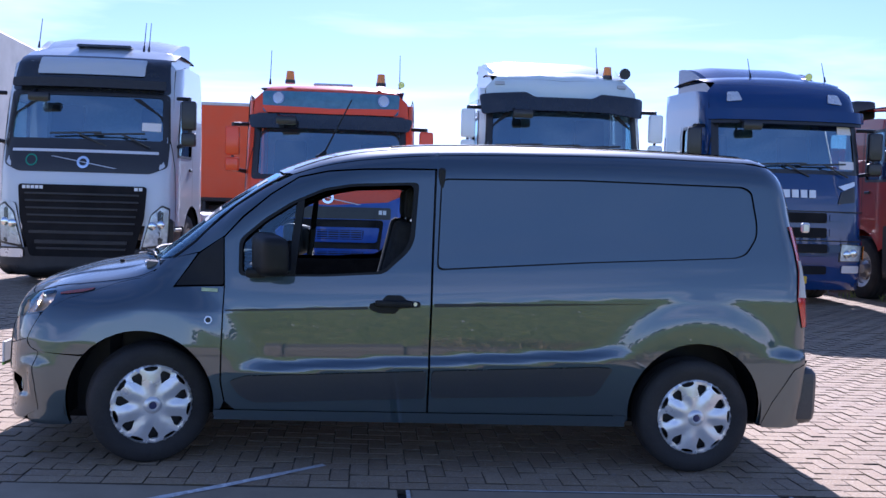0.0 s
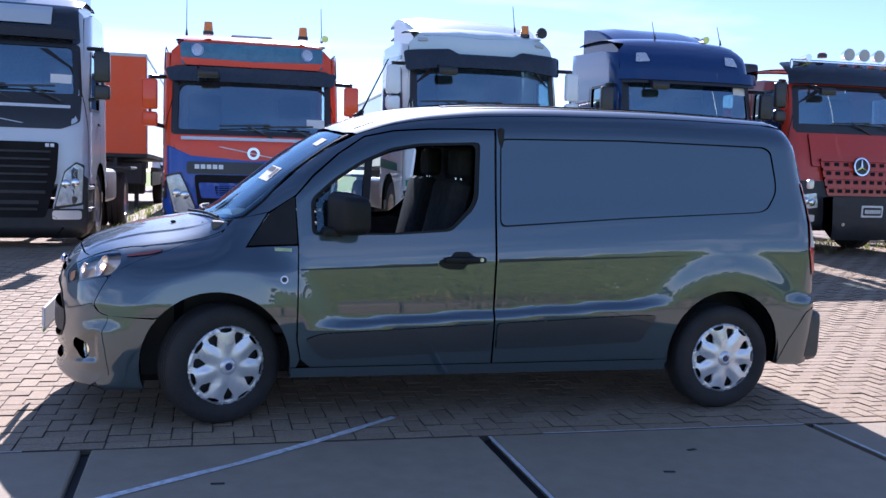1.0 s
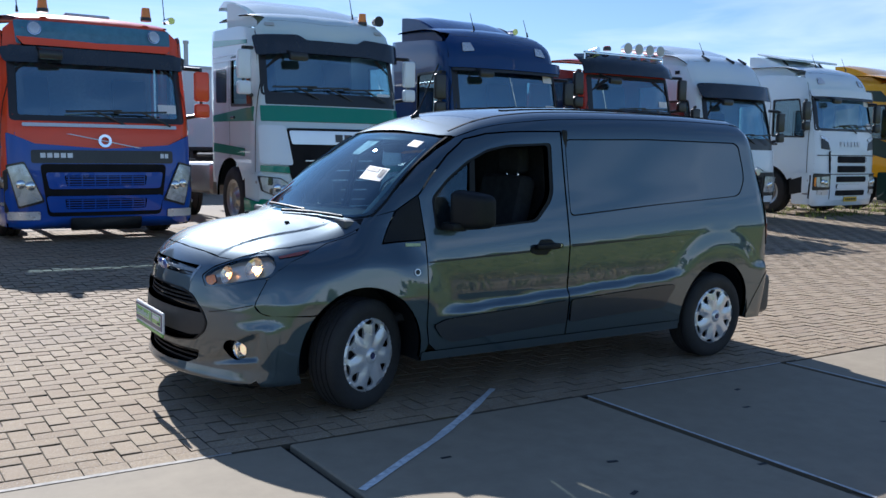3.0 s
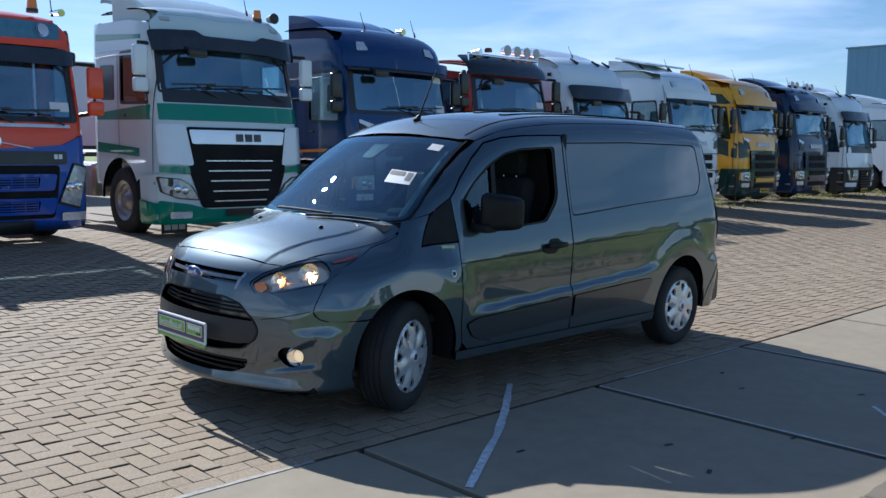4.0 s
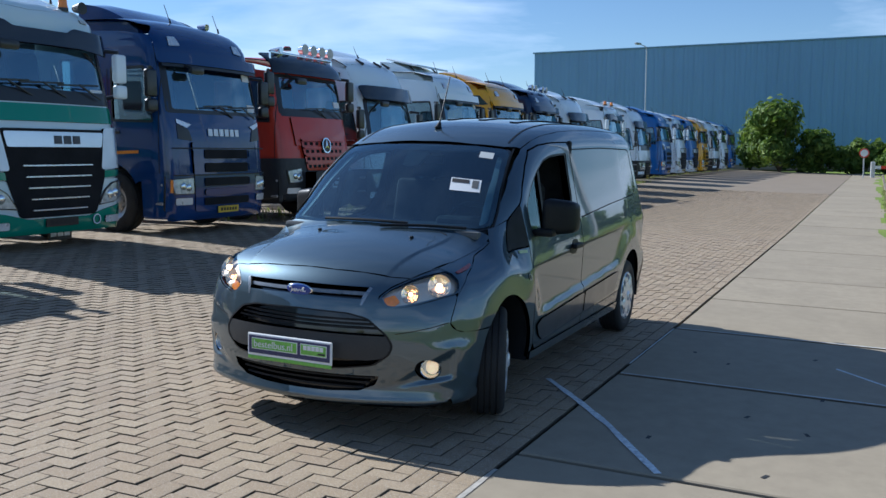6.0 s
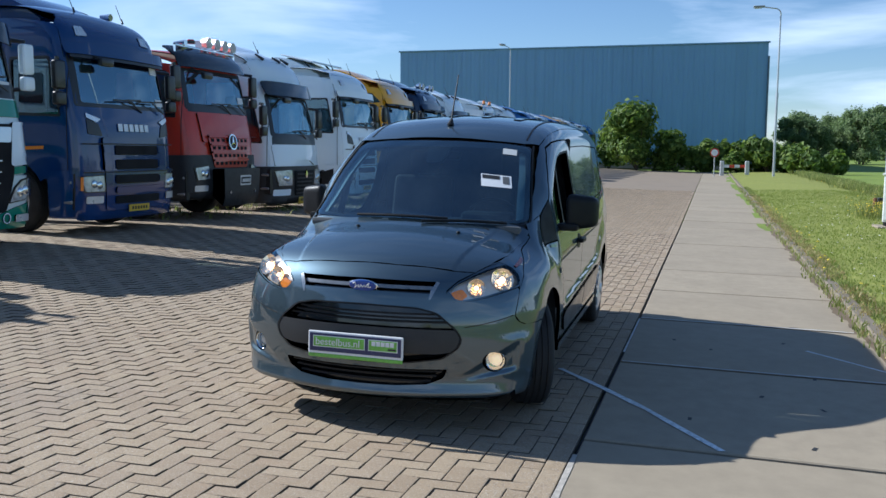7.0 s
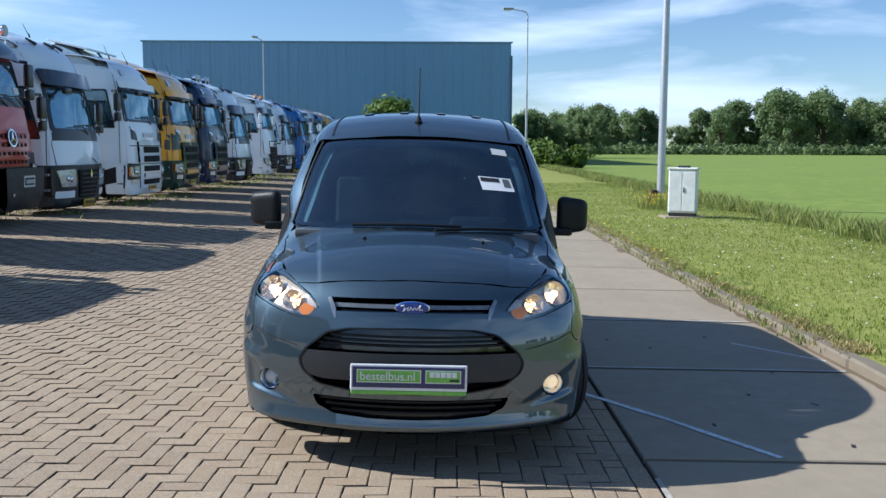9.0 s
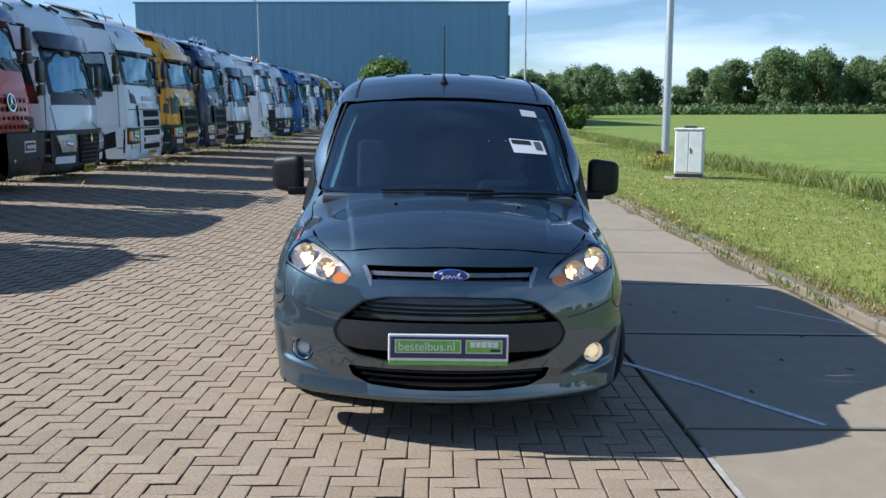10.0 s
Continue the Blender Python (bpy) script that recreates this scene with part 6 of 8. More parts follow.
class Truck:
    """One truck, built part by part."""

    def __init__(self, x, y, sp, color, label, yaw=0.0):
        self.sp, self.color = sp, color
        self.body = cab_shape(sp)
        self.detail = sp.get("detail", 1.0)
        z = float(ground_z(x, y + 2.0)) - 0.008
        self.ob = thing("truck", pose(x, y, z, 0, 0, 90 - 0.77 + yaw) @ Matrix.Scale(1.05, 4), label, "truck", "row of parked trucks")
        self.reach = (-1.0, 2.6)
        self.cab()

    def front(self, name, loop, off, mat, depth=0.02, holes=(), label="", parent=None, step=None):
        return part(name, skin(self.body, "x-", [loop, *holes], step or 0.16 / self.detail, off, depth, None, self.reach), mat, parent or self.ob, label)

    def side(self, name, loop, off, mat, depth=0.02, holes=(), label="", parent=None):
        return [part(name, skin(self.body, a, [loop, *holes], 0.25 / self.detail, off, depth), mat, parent or self.ob, label) for a in ("y-", "y+")]

    def piece(self, name, bm, mat, label="", parent=None):
        return part(name, bm, mat, parent or self.ob, label)

    def cab(self):
        sp, c = self.sp, self.color
        z0, z1, wb, wt = sp["ws"]
        H, L = sp["H"], sp.get("len", 2.15)
        glass = rounded([(-wb, z0), (wb, z0), (wt, z1), (-wt, z1)], 0.06, 3)
        lowz = sp.get("panel_low", 0.85)
        body = Mesh()
        skin(self.body, "x-", [[(-1.16, lowz), (1.16, lowz), (1.15, 2.4), (1.12, H - 0.28), (0.95, H - 0.12), (-0.95, H - 0.12), (-1.12, H - 0.28), (-1.15, 2.4)], glass[::-1]], 0.14 / self.detail, 0, 0.03, body, self.reach)
        self.piece("cab_front", body, c)
        win = sp.get("win", (0.42, 1.25))
        wz0, wz1 = sp.get("winz", (z0 - 0.14, z1 - 0.08))
        rake = curve(wz1, sp["fz"], sp["fx"]) - curve(wz0, sp["fz"], sp["fx"])
        hole = rounded([(win[0], wz0), (win[1], wz0 + 0.03), (win[1], wz1), (win[0] + float(rake) + 0.02, wz1)], 0.05, 3)
        arch = arc(1.38, 0.52, 0.64, 178, 2, 14)
        edge = sp.get("bow", 0.10) * 0.88 + 0.065 + (sp.get("corner", 0.30) - 0.30) * 0.3
        outline = [(float(curve(z, sp["fz"], sp["fx"])) + edge, z) for z in np.linspace(lowz, H - 0.3, 12)] + [ (1.0, float(curve(1.0, sp["tx"], sp["tz"])) - 0.26), (L - 0.06, float(curve(L, sp["tx"], sp["tz"])) - 0.26), (L - 0.06, 0.75), (2.03, 0.75)] + [p for p in arch[::-1] if p[1] > lowz or p[0] > 0.8][:] + [(0.74, lowz)]
        for a in ("y-", "y+"):
            self.piece("cab_side", skin(self.body, a, [outline, hole[::-1]], 0.18 / self.detail, -0.003, 0.04), c)
        body = Mesh()
        skin(self.body, "z+", [[(float(curve(H - 0.15, sp["fz"], sp["fx"])) + 0.1, -0.9), (float(curve(H - 0.15, sp["fz"], sp["fx"])) + 0.02, 0.0), (float(curve(H - 0.15, sp["fz"], sp["fx"])) + 0.1, 0.9), (0.8, 1.08), (L - 0.04, 1.08), (L - 0.04, -1.08), (0.8, -1.08)]], 0.2, -0.004, 0.02, body, (0.3, 4.5))
        self.cabin = self.piece("cab_roof", body, c)
        self.piece("rear_wall", block((0.05, 2.3, H - 1.2), (L - 0.08, 0, 1.05 + (H - 1.2) / 2), 0.02), sp.get("back", c))
        # glass, with its dark border
        self.front("windscreen_border", [(u * 1.035, (v - (z0 + z1) / 2) * 1.06 + (z0 + z1) / 2) for u, v in glass], 0.004, CAB_BLACK, 0.01, ([(u * 0.95, (v - (z0 + z1) / 2) * 0.90 + (z0 + z1) / 2) for u, v in glass][::-1],))
        self.front("windscreen", glass, -0.012, TRUCK_GLASS, 0)
        for a in ("y-", "y+"):
            part("side_window", skin(self.body, a, [hole], 0.3, -0.02, 0), TRUCK_GLASS, self.ob)
        self.side("window_surround", [(u + (0.03 if u > 0.8 else -0.03), v + (0.04 if v > (wz0 + wz1) / 2 else -0.04)) for u, v in hole], 0.003, CAB_BLACK, 0.008, (hole[::-1],))
        # door gaps
        d0, d1 = win[0] - 0.12, win[1] + 0.09
        for u in (d0, d1):
            self.side("door_gap", [(u, 0.95 if u < 0.8 else 1.18), (u + 0.012, 0.95 if u < 0.8 else 1.18), (u + 0.012, wz1 + 0.02), (u, wz1 + 0.02)], 0.002, SEAM, 0)
        for s in (-1, 1):
            self.piece("door_handle", block((0.16, 0.03, 0.045), (d1 - 0.16, s * 1.247, z0 - 0.32), 0.012), CAB_BLACK)
        # inside
        self.piece("cab_floor", block((1.7, 2.1, 0.06), (1.15, 0, z0 - 0.42), 0.01), FABRIC)
        self.piece("dashboard", block((0.42, 2.0, 0.34), (float(curve(z0, sp["fz"], sp["fx"])) + 0.42, 0, z0 - 0.16), 0.08, None, 2), FABRIC)
        for s in (-1, 1):
            seat = self.piece("seat", block((0.5, 0.52, 0.16), (1.15, s * 0.68, z0 - 0.12), 0.05, None, 2), FABRIC)
            part("backrest", block((0.14, 0.5, 0.75), (1.42, s * 0.68, z0 + 0.28), 0.06, Matrix.Rotation(0.15, 4, "Y"), 2), FABRIC, seat)
        self.piece("bunk_curtain", block((0.04, 2.1, H - z0 - 0.3), (1.62, 0, (z0 + H) / 2 - 0.15), 0.01), CURTAIN)
        # mirrors
        if sp.get("mirrors", True):
            mc = sp.get("mirror_mat", CAB_BLACK)
            for s in (-1, 1):
                mz = sp.get("mirror_z", z0 + 0.42)
                mi = self.piece("mirror", block((0.11, 0.21, 0.42), (0.26, s * 1.40, mz), 0.045, None, 3), mc)
                part("lower_mirror", block((0.12, 0.21, 0.20), (0.26, s * 1.40, mz - 0.34), 0.05, None, 3), mc, mi)
                part("mirror_glass", block((0.01, 0.165, 0.36), (0.318, s * 1.40, mz), 0.003), CHROME, mi)
                arm = rod((0.44, s * 1.20, mz + 0.26), (0.28, s * 1.39, mz + 0.24), 0.03, None, 8, rod((0.44, s * 1.20, mz - 0.44), (0.28, s * 1.39, mz - 0.40), 0.03, None, 8, rod((0.29, s * 1.40, mz - 0.42), (0.29, s * 1.40, mz + 0.26), 0.022, None, 8)))
                part("mirror_arm", arm, sp.get("arm_mat", CAB_BLACK), mi)
            fm = self.piece("kerb_mirror", block((0.10, 0.30, 0.13), (float(curve(z1, sp["fz"], sp["fx"])) - 0.20, 0.62, z1 - 0.10), 0.05, None, 2), CAB_BLACK)
            part("mirror_arm", rod((float(curve(z1, sp["fz"], sp["fx"])) + 0.1, 0.78, z1 + 0.04), (float(curve(z1, sp["fz"], sp["fx"])) - 0.2, 0.72, z1 - 0.06), 0.02, None, 6), CAB_BLACK, fm)
        # wipers
        for u in (-0.55, 0.05, 0.6)[: sp.get("wipers", 2) + 1 if sp.get("wipers", 2) == 3 else 2]:
            xx = float(curve(z0 + 0.1, sp["fz"], sp["fx"])) + 0.02
            w = self.piece("wiper", rod((xx - 0.08, u + 0.42, z0 + 0.10), (xx - 0.08, u - 0.28, z0 + 0.13), 0.013, None, 6), CAB_BLACK)
            part("wiper_arm", rod((xx - 0.05, u - 0.34, z0 - 0.06), (xx - 0.09, u + 0.06, z0 + 0.12), 0.014, None, 6), CAB_BLACK, w)
        # running gear
        for s in (-1, 1):
            self.piece("front_mudguard", block((0.08, 0.34, 0.5), (2.08, s * 1.04, 0.95), 0.03), CAB_BLACK)
        rimc = sp.get("rim", STEEL)
        for s in (-1, 1):
            truck_wheel(self.ob, 1.38, s * 1.04, rimc)
            truck_wheel(self.ob, sp.get("rear", 5.1), s * 1.08, rimc, True, True)
            if sp.get("axles", 2) == 3:
                truck_wheel(self.ob, sp.get("rear", 5.1) + 1.35, s * 1.08, rimc, True, True)
            self.piece("step_well", block((0.55, 0.10, 0.60), (0.46, s * 1.16, 0.66), 0.04), sp.get("step_mat", CAB_BLACK))
            for i in range(2):
                self.piece("step", block((0.42, 0.05, 0.05), (0.46, s * 1.215, 0.50 + 0.30 * i), 0.012), STEEL)
            self.piece("chassis_rail", block((6.6, 0.09, 0.28), (3.9, s * 0.40, 0.92), 0.01), DARK_STEEL)
            self.piece("fuel_tank", block((1.5, 0.55, 0.55), (3.2, s * 0.92, 0.80), 0.12, None, 3), sp.get("tank", STEEL))
            self.piece("rear_mudguard", block((1.25, 0.62, 0.05), (sp.get("rear", 5.1), s * 1.08, 1.10), 0.02), CAB_BLACK)
        self.piece("axle_beam", block((0.18, 1.9, 0.16), (1.38, 0, 0.52), 0.03), DARK_STEEL)
        self.piece("coupling_plate", block((1.0, 0.9, 0.08), (5.0, 0, 1.20), 0.03), DARK_STEEL)
        self.piece("engine_block", block((1.6, 0.9, 0.7), (1.2, 0, 0.95), 0.1), DARK_STEEL)

    # pieces that some trucks have
    def bumper(self, z0, z1, mat, w=1.20, off=0.03, r=0.06):
        self.bump = self.front("bumper", rounded([(-w, z0), (w, z0), (w + 0.01, z1), (-w - 0.01, z1)], r, 3), off, mat, 0.12)
        for a in ("y-", "y+"):
            part("bumper_end", skin(self.body, a, [rounded([(0.10, z0 + 0.02), (0.66, z0 + 0.02), (0.66, z1), (0.10, z1)], 0.05, 2)], 0.25, off * 0.8, 0.06), mat, self.ob)
        return self.bump

    def grille(self, loop, mat, bars, slat, off=0.012, inset=0.06):
        g = self.front("grille", loop, off, DEEP_BLACK if mat is CAB_BLACK else mat, 0.03)
        for z, h, w in bars:
            self.front("grille_slat", rect(-w, z, w, z + h, 0.008), off + 0.018, slat, 0.03, parent=g)
        return g

    def lamps(self, loop, off=0.04, amber=None, frame=CAB_BLACK):
        for s in (1, -1):
            lp = loop if s > 0 else mirrored(loop)
            cy, cz = sum(p[0] for p in lp) / len(lp), sum(p[1] for p in lp) / len(lp)
            hl = self.front("headlamp", rounded([((u - cy) * 1.12 + cy, (v - cz) * 1.12 + cz) for u, v in lp], 0.02, 2), off, frame, 0.03, label="clear headlamp in a dark frame")
            self.front("reflector", rounded(lp, 0.02, 2), off + 0.004, TRUCK_REFLECTOR, 0.004, parent=hl)
            q, n = on_skin(self.body, "x-", np.array([[cy + 0.03 * s, cz], [cy - 0.07 * s, cz - 0.02]]), self.reach)
            for i in range(2):
                part("bulb_bowl", ball(q[i] + n[i] * (off + 0.004), 0.062, (0.4, 1, 1), 14), CHROME, hl)
                part("bulb", ball(q[i] + n[i] * (off + 0.014), 0.016, (0.9, 1, 1), 8), WHITE_TRIM, hl)
            self.front("lens", rounded(lp, 0.02, 2), off + 0.030, LENS, 0, parent=hl)
            if amber:
                self.front("indicator", amber if s > 0 else mirrored(amber), off + 0.032, AMBER, 0.02, parent=hl, label="amber indicator")

    def logo_bars(self, y, z, w, h, n, mat, off=0.02):
        """Brand lettering as plain blocks."""
        step = w / n
        for i in range(n):
            yy = y - w / 2 + step * (i + 0.5)
            self.front("name_block", [(yy - step * 0.38, z), (yy + step * 0.38, z), (yy + step * 0.38, z + h), (yy - step * 0.38, z + h)], off, mat, 0.008)

    def disc(self, name, y, z, r, mat, off=0.02, inner=None):
        self.front(name, arc(y, z, r, 0, 345, 24), off, mat, 0.012, (arc(y, z, inner, 345, 0, 24),) if inner else ())

    def beacons(self, ys, x, z, mat=AMBER):
        for y in ys:
            b = self.piece("beacon", rod((x, y, z - 0.03), (x, y, z + 0.02), 0.075, None, 14), CAB_BLACK, "amber warning beacon")
            part("dome", rod((x, y, z + 0.02), (x, y, z + 0.15), 0.068, 0.055, 14), mat, b)

    def antenna(self, x, y, z, h=0.55):
        self.piece("antenna", rod((x, y, z), (x + 0.12, y, z + h), 0.008, 0.005, 6, rod((x - 0.01, y, z - 0.02), (x + 0.01, y, z + 0.06), 0.02, 0.012, 8)), CAB_BLACK)

    def deflector(self, x0, z0, x1, z1, w, mat, side=True):
        """A roof spoiler: a curved shell with two side fins."""
        m = Mesh()
        n = 9
        z0 -= 0.13
        prof = [(x0 + (x1 - x0) * i / n, z0 + (z1 - z0) * math.sin(i / n * math.pi / 2)) for i in range(n + 1)]
        cols = [-1, -0.92, -0.6, 0, 0.6, 0.92, 1]
        verts = [(x, w * c * (0.86 + 0.14 * i / n), z - (0.17 if abs(c) == 1 else 0.05 if abs(c) > 0.9 else 0)) for i, (x, z) in enumerate(prof) for c in cols]
        k = len(cols)
        faces = [(i * k + j, i * k + j + 1, (i + 1) * k + j + 1, (i + 1) * k + j) for i in range(n) for j in range(k - 1)]
        low = [(x, y, z - 0.05) for x, y, z in verts]
        m.add(verts + low, faces + [tuple(len(verts) + q for q in f[::-1]) for f in faces] + [(j, j + 1, len(verts) + j + 1, len(verts) + j) for j in range(k - 1)] + [(n * k + j + 1, n * k + j, len(verts) + n * k + j, len(verts) + n * k + j + 1) for j in range(k - 1)])
        d = self.piece("roof_deflector", m, mat)
        if side:
            for s in (-1, 1):
                part("side_fin", Mesh().add([(x, s * w * (0.9 + 0.1 * i / n), z + dz) for i, (x, z) in enumerate(prof) for dz in (-0.05, z0 - 0.12 - z)], [(2 * i, 2 * i + 2, 2 * i + 3, 2 * i + 1) for i in range(n)]), mat, d)
        return d

    def plate(self, z, mat=YELLOW_PLATE, off=0.07):
        p = self.front("number_plate", rect(-0.26, z, 0.26, z + 0.11, 0.01), off, mat, 0.01)
        for i in range(6):
            self.front("printed_bar", [(-0.20 + i * 0.07, z + 0.03), (-0.155 + i * 0.07, z + 0.03), (-0.155 + i * 0.07, z + 0.08), (-0.20 + i * 0.07, z + 0.08)], off + 0.004, INK, 0, parent=p)

    def label_card(self, y, z):
        self.front("paper_label", rect(y - 0.13, z, y + 0.13, z + 0.12, 0.005), -0.004, PAPER, 0)


W_PAINT = paint("white_truck_paint", (0.78, 0.86, 0.92), 0, 0.3, 0.8, 0.03)
P_WHITE = paint("bright_white_truck_paint", (0.84, 0.92, 0.97), 0, 0.3, 0.9, 0.01)
P_PEARL = paint("pale_grey_truck_paint", (0.55, 0.61, 0.67), 0.1, 0.3, 0.9, 0.03)
P_SILVER = paint("silver_green_truck_paint", (0.73, 0.83, 0.84), 0.0, 0.3, 0.9, 0.02)
P_RED = paint("orange_red_truck_paint", (0.88, 0.085, 0.018), 0, 0.35, 0.7, 0.03)
P_DEEP_RED = paint("dark_red_truck_paint", (0.52, 0.042, 0.018), 0, 0.35, 0.7, 0.04)
P_BLUE = paint("blue_truck_paint", (0.014, 0.080, 0.42), 0, 0.35, 0.7, 0.03)
P_NAVY = paint("navy_truck_paint", (0.006, 0.038, 0.15), 0.0, 0.25, 1.0, 0.0)
P_DARK_NAVY = paint("dark_navy_truck_paint", (0.006, 0.024, 0.080), 0.0, 0.3, 0.8, 0.01)
P_GREEN = paint("green_truck_paint", (0.014, 0.25, 0.155), 0, 0.3, 0.9, 0.03)
P_DARK_GREEN = paint("dark_green_truck_paint", (0.008, 0.038, 0.034), 0, 0.35, 0.7, 0.02)
P_YELLOW = paint("yellow_truck_paint", (0.85, 0.42, 0.012), 0, 0.3, 0.9, 0.03)
P_SKY = paint("mid_blue_truck_paint", (0.02, 0.13, 0.42), 0, 0.35, 0.7, 0.02)
PALE_BAR = plain("pale_print", (0.72, 0.74, 0.76), 0.35, 0.3, grain=40, vary=0.05)


def volvo_fh(x, y):
    t = Truck(x, y, dict(fz=(0.2, 0.8, 1.5, 2.0, 2.75, 3.15, 3.42), fx=(0.03, 0.0, 0.02, 0.12, 0.29, 0.42, 0.80), tx=(0.3, 0.7, 1.2, 2.2), tz=(3.26, 3.44, 3.52, 3.55), H=3.44, ws=(2.02, 2.72, 1.10, 1.06), low=0.18, bow=0.14), P_PEARL, "pale grey long haul truck cab with a dark grille")
    t.front("visor_panel", rounded([(-1.10, 2.74), (1.10, 2.74), (1.05, 3.28), (-1.05, 3.28)], 0.06, 3), 0.012, VISOR, 0.02)
    t.front("light_panel", rect(-0.74, 2.98, 0.74, 3.22, 0.02), 0.034, P_PEARL, 0.02)
    for s in (-1, 1):
        pts = [(0.76, 0.40), (1.13, 0.44), (1.16, 1.16), (0.92, 1.14)]
        t.front("corner_panel", rounded(pts if s > 0 else mirrored(pts), 0.04, 3), 0.022, P_PEARL, 0.03)
    t.front("sun_visor", rect(-1.02, 2.76, 1.02, 2.89, 0.03), 0.12, GREY_PLASTIC, 0.02)
    t.front("black_band", rounded([(-1.13, 2.04), (1.13, 2.04), (1.12, 1.68), (0.90, 1.58), (-0.90, 1.58), (-1.12, 1.68)], 0.05, 3), 0.006, CAB_BLACK, 0.01)
    t.front("trim_strip", rect(-1.0, 1.86, 1.0, 1.90, 0.01), 0.014, PALE_BAR, 0.01)
    t.front("diagonal_bar", [(-0.45, 1.645), (-0.40, 1.645), (0.45, 1.80), (0.40, 1.80)][::-1], 0.012, PALE_BAR, 0.008)
    t.disc("emblem", 0.0, 1.72, 0.085, CHROME, 0.02, 0.05)
    t.disc("round_sticker", 0.72, 1.74, 0.085, P_GREEN, 0.01, 0.065)
    t.bumper(0.16, 0.52, GREY_PLASTIC, 1.16, 0.04)
    t.grille(rounded([(-0.87, 1.40), (0.87, 1.40), (0.84, 0.95), (0.70, 0.40), (-0.70, 0.40), (-0.84, 0.95)], 0.05, 3), CAB_BLACK, [(0.50, 0.03, 0.60), (0.58, 0.05, 0.62), (0.72, 0.04, 0.70), (0.86, 0.025, 0.72), (0.96, 0.025, 0.73), (1.06, 0.025, 0.75), (1.16, 0.025, 0.76), (1.26, 0.025, 0.77)], GREY_PLASTIC, 0.045)
    t.logo_bars(0.66, 1.335, 0.30, 0.045, 5, PALE_BAR, 0.06)
    t.logo_bars(-0.76, 1.335, 0.12, 0.045, 2, PALE_BAR, 0.06)
    t.lamps([(0.82, 0.55), (1.12, 0.60), (1.14, 1.08), (1.06, 1.12), (0.94, 1.0)], 0.03)
    t.front("fog_lamp", rect(0.78, 0.38, 1.10, 0.50, 0.03), 0.07, SILVER, 0.02)
    t.front("fog_lamp", rect(-1.10, 0.38, -0.78, 0.50, 0.03), 0.07, SILVER, 0.02)
    t.deflector(0.75, 3.46, 1.9, 3.76, 1.05, P_PEARL)
    for y0 in (-0.75, -0.68, 0.80):
        t.antenna(0.55, y0, 3.40, 0.42)
    t.label_card(-0.88, 2.2)
    t.piece("roof_hatch", block((0.7, 0.8, 0.05), (1.25, 0, 3.50), 0.02), VISOR)


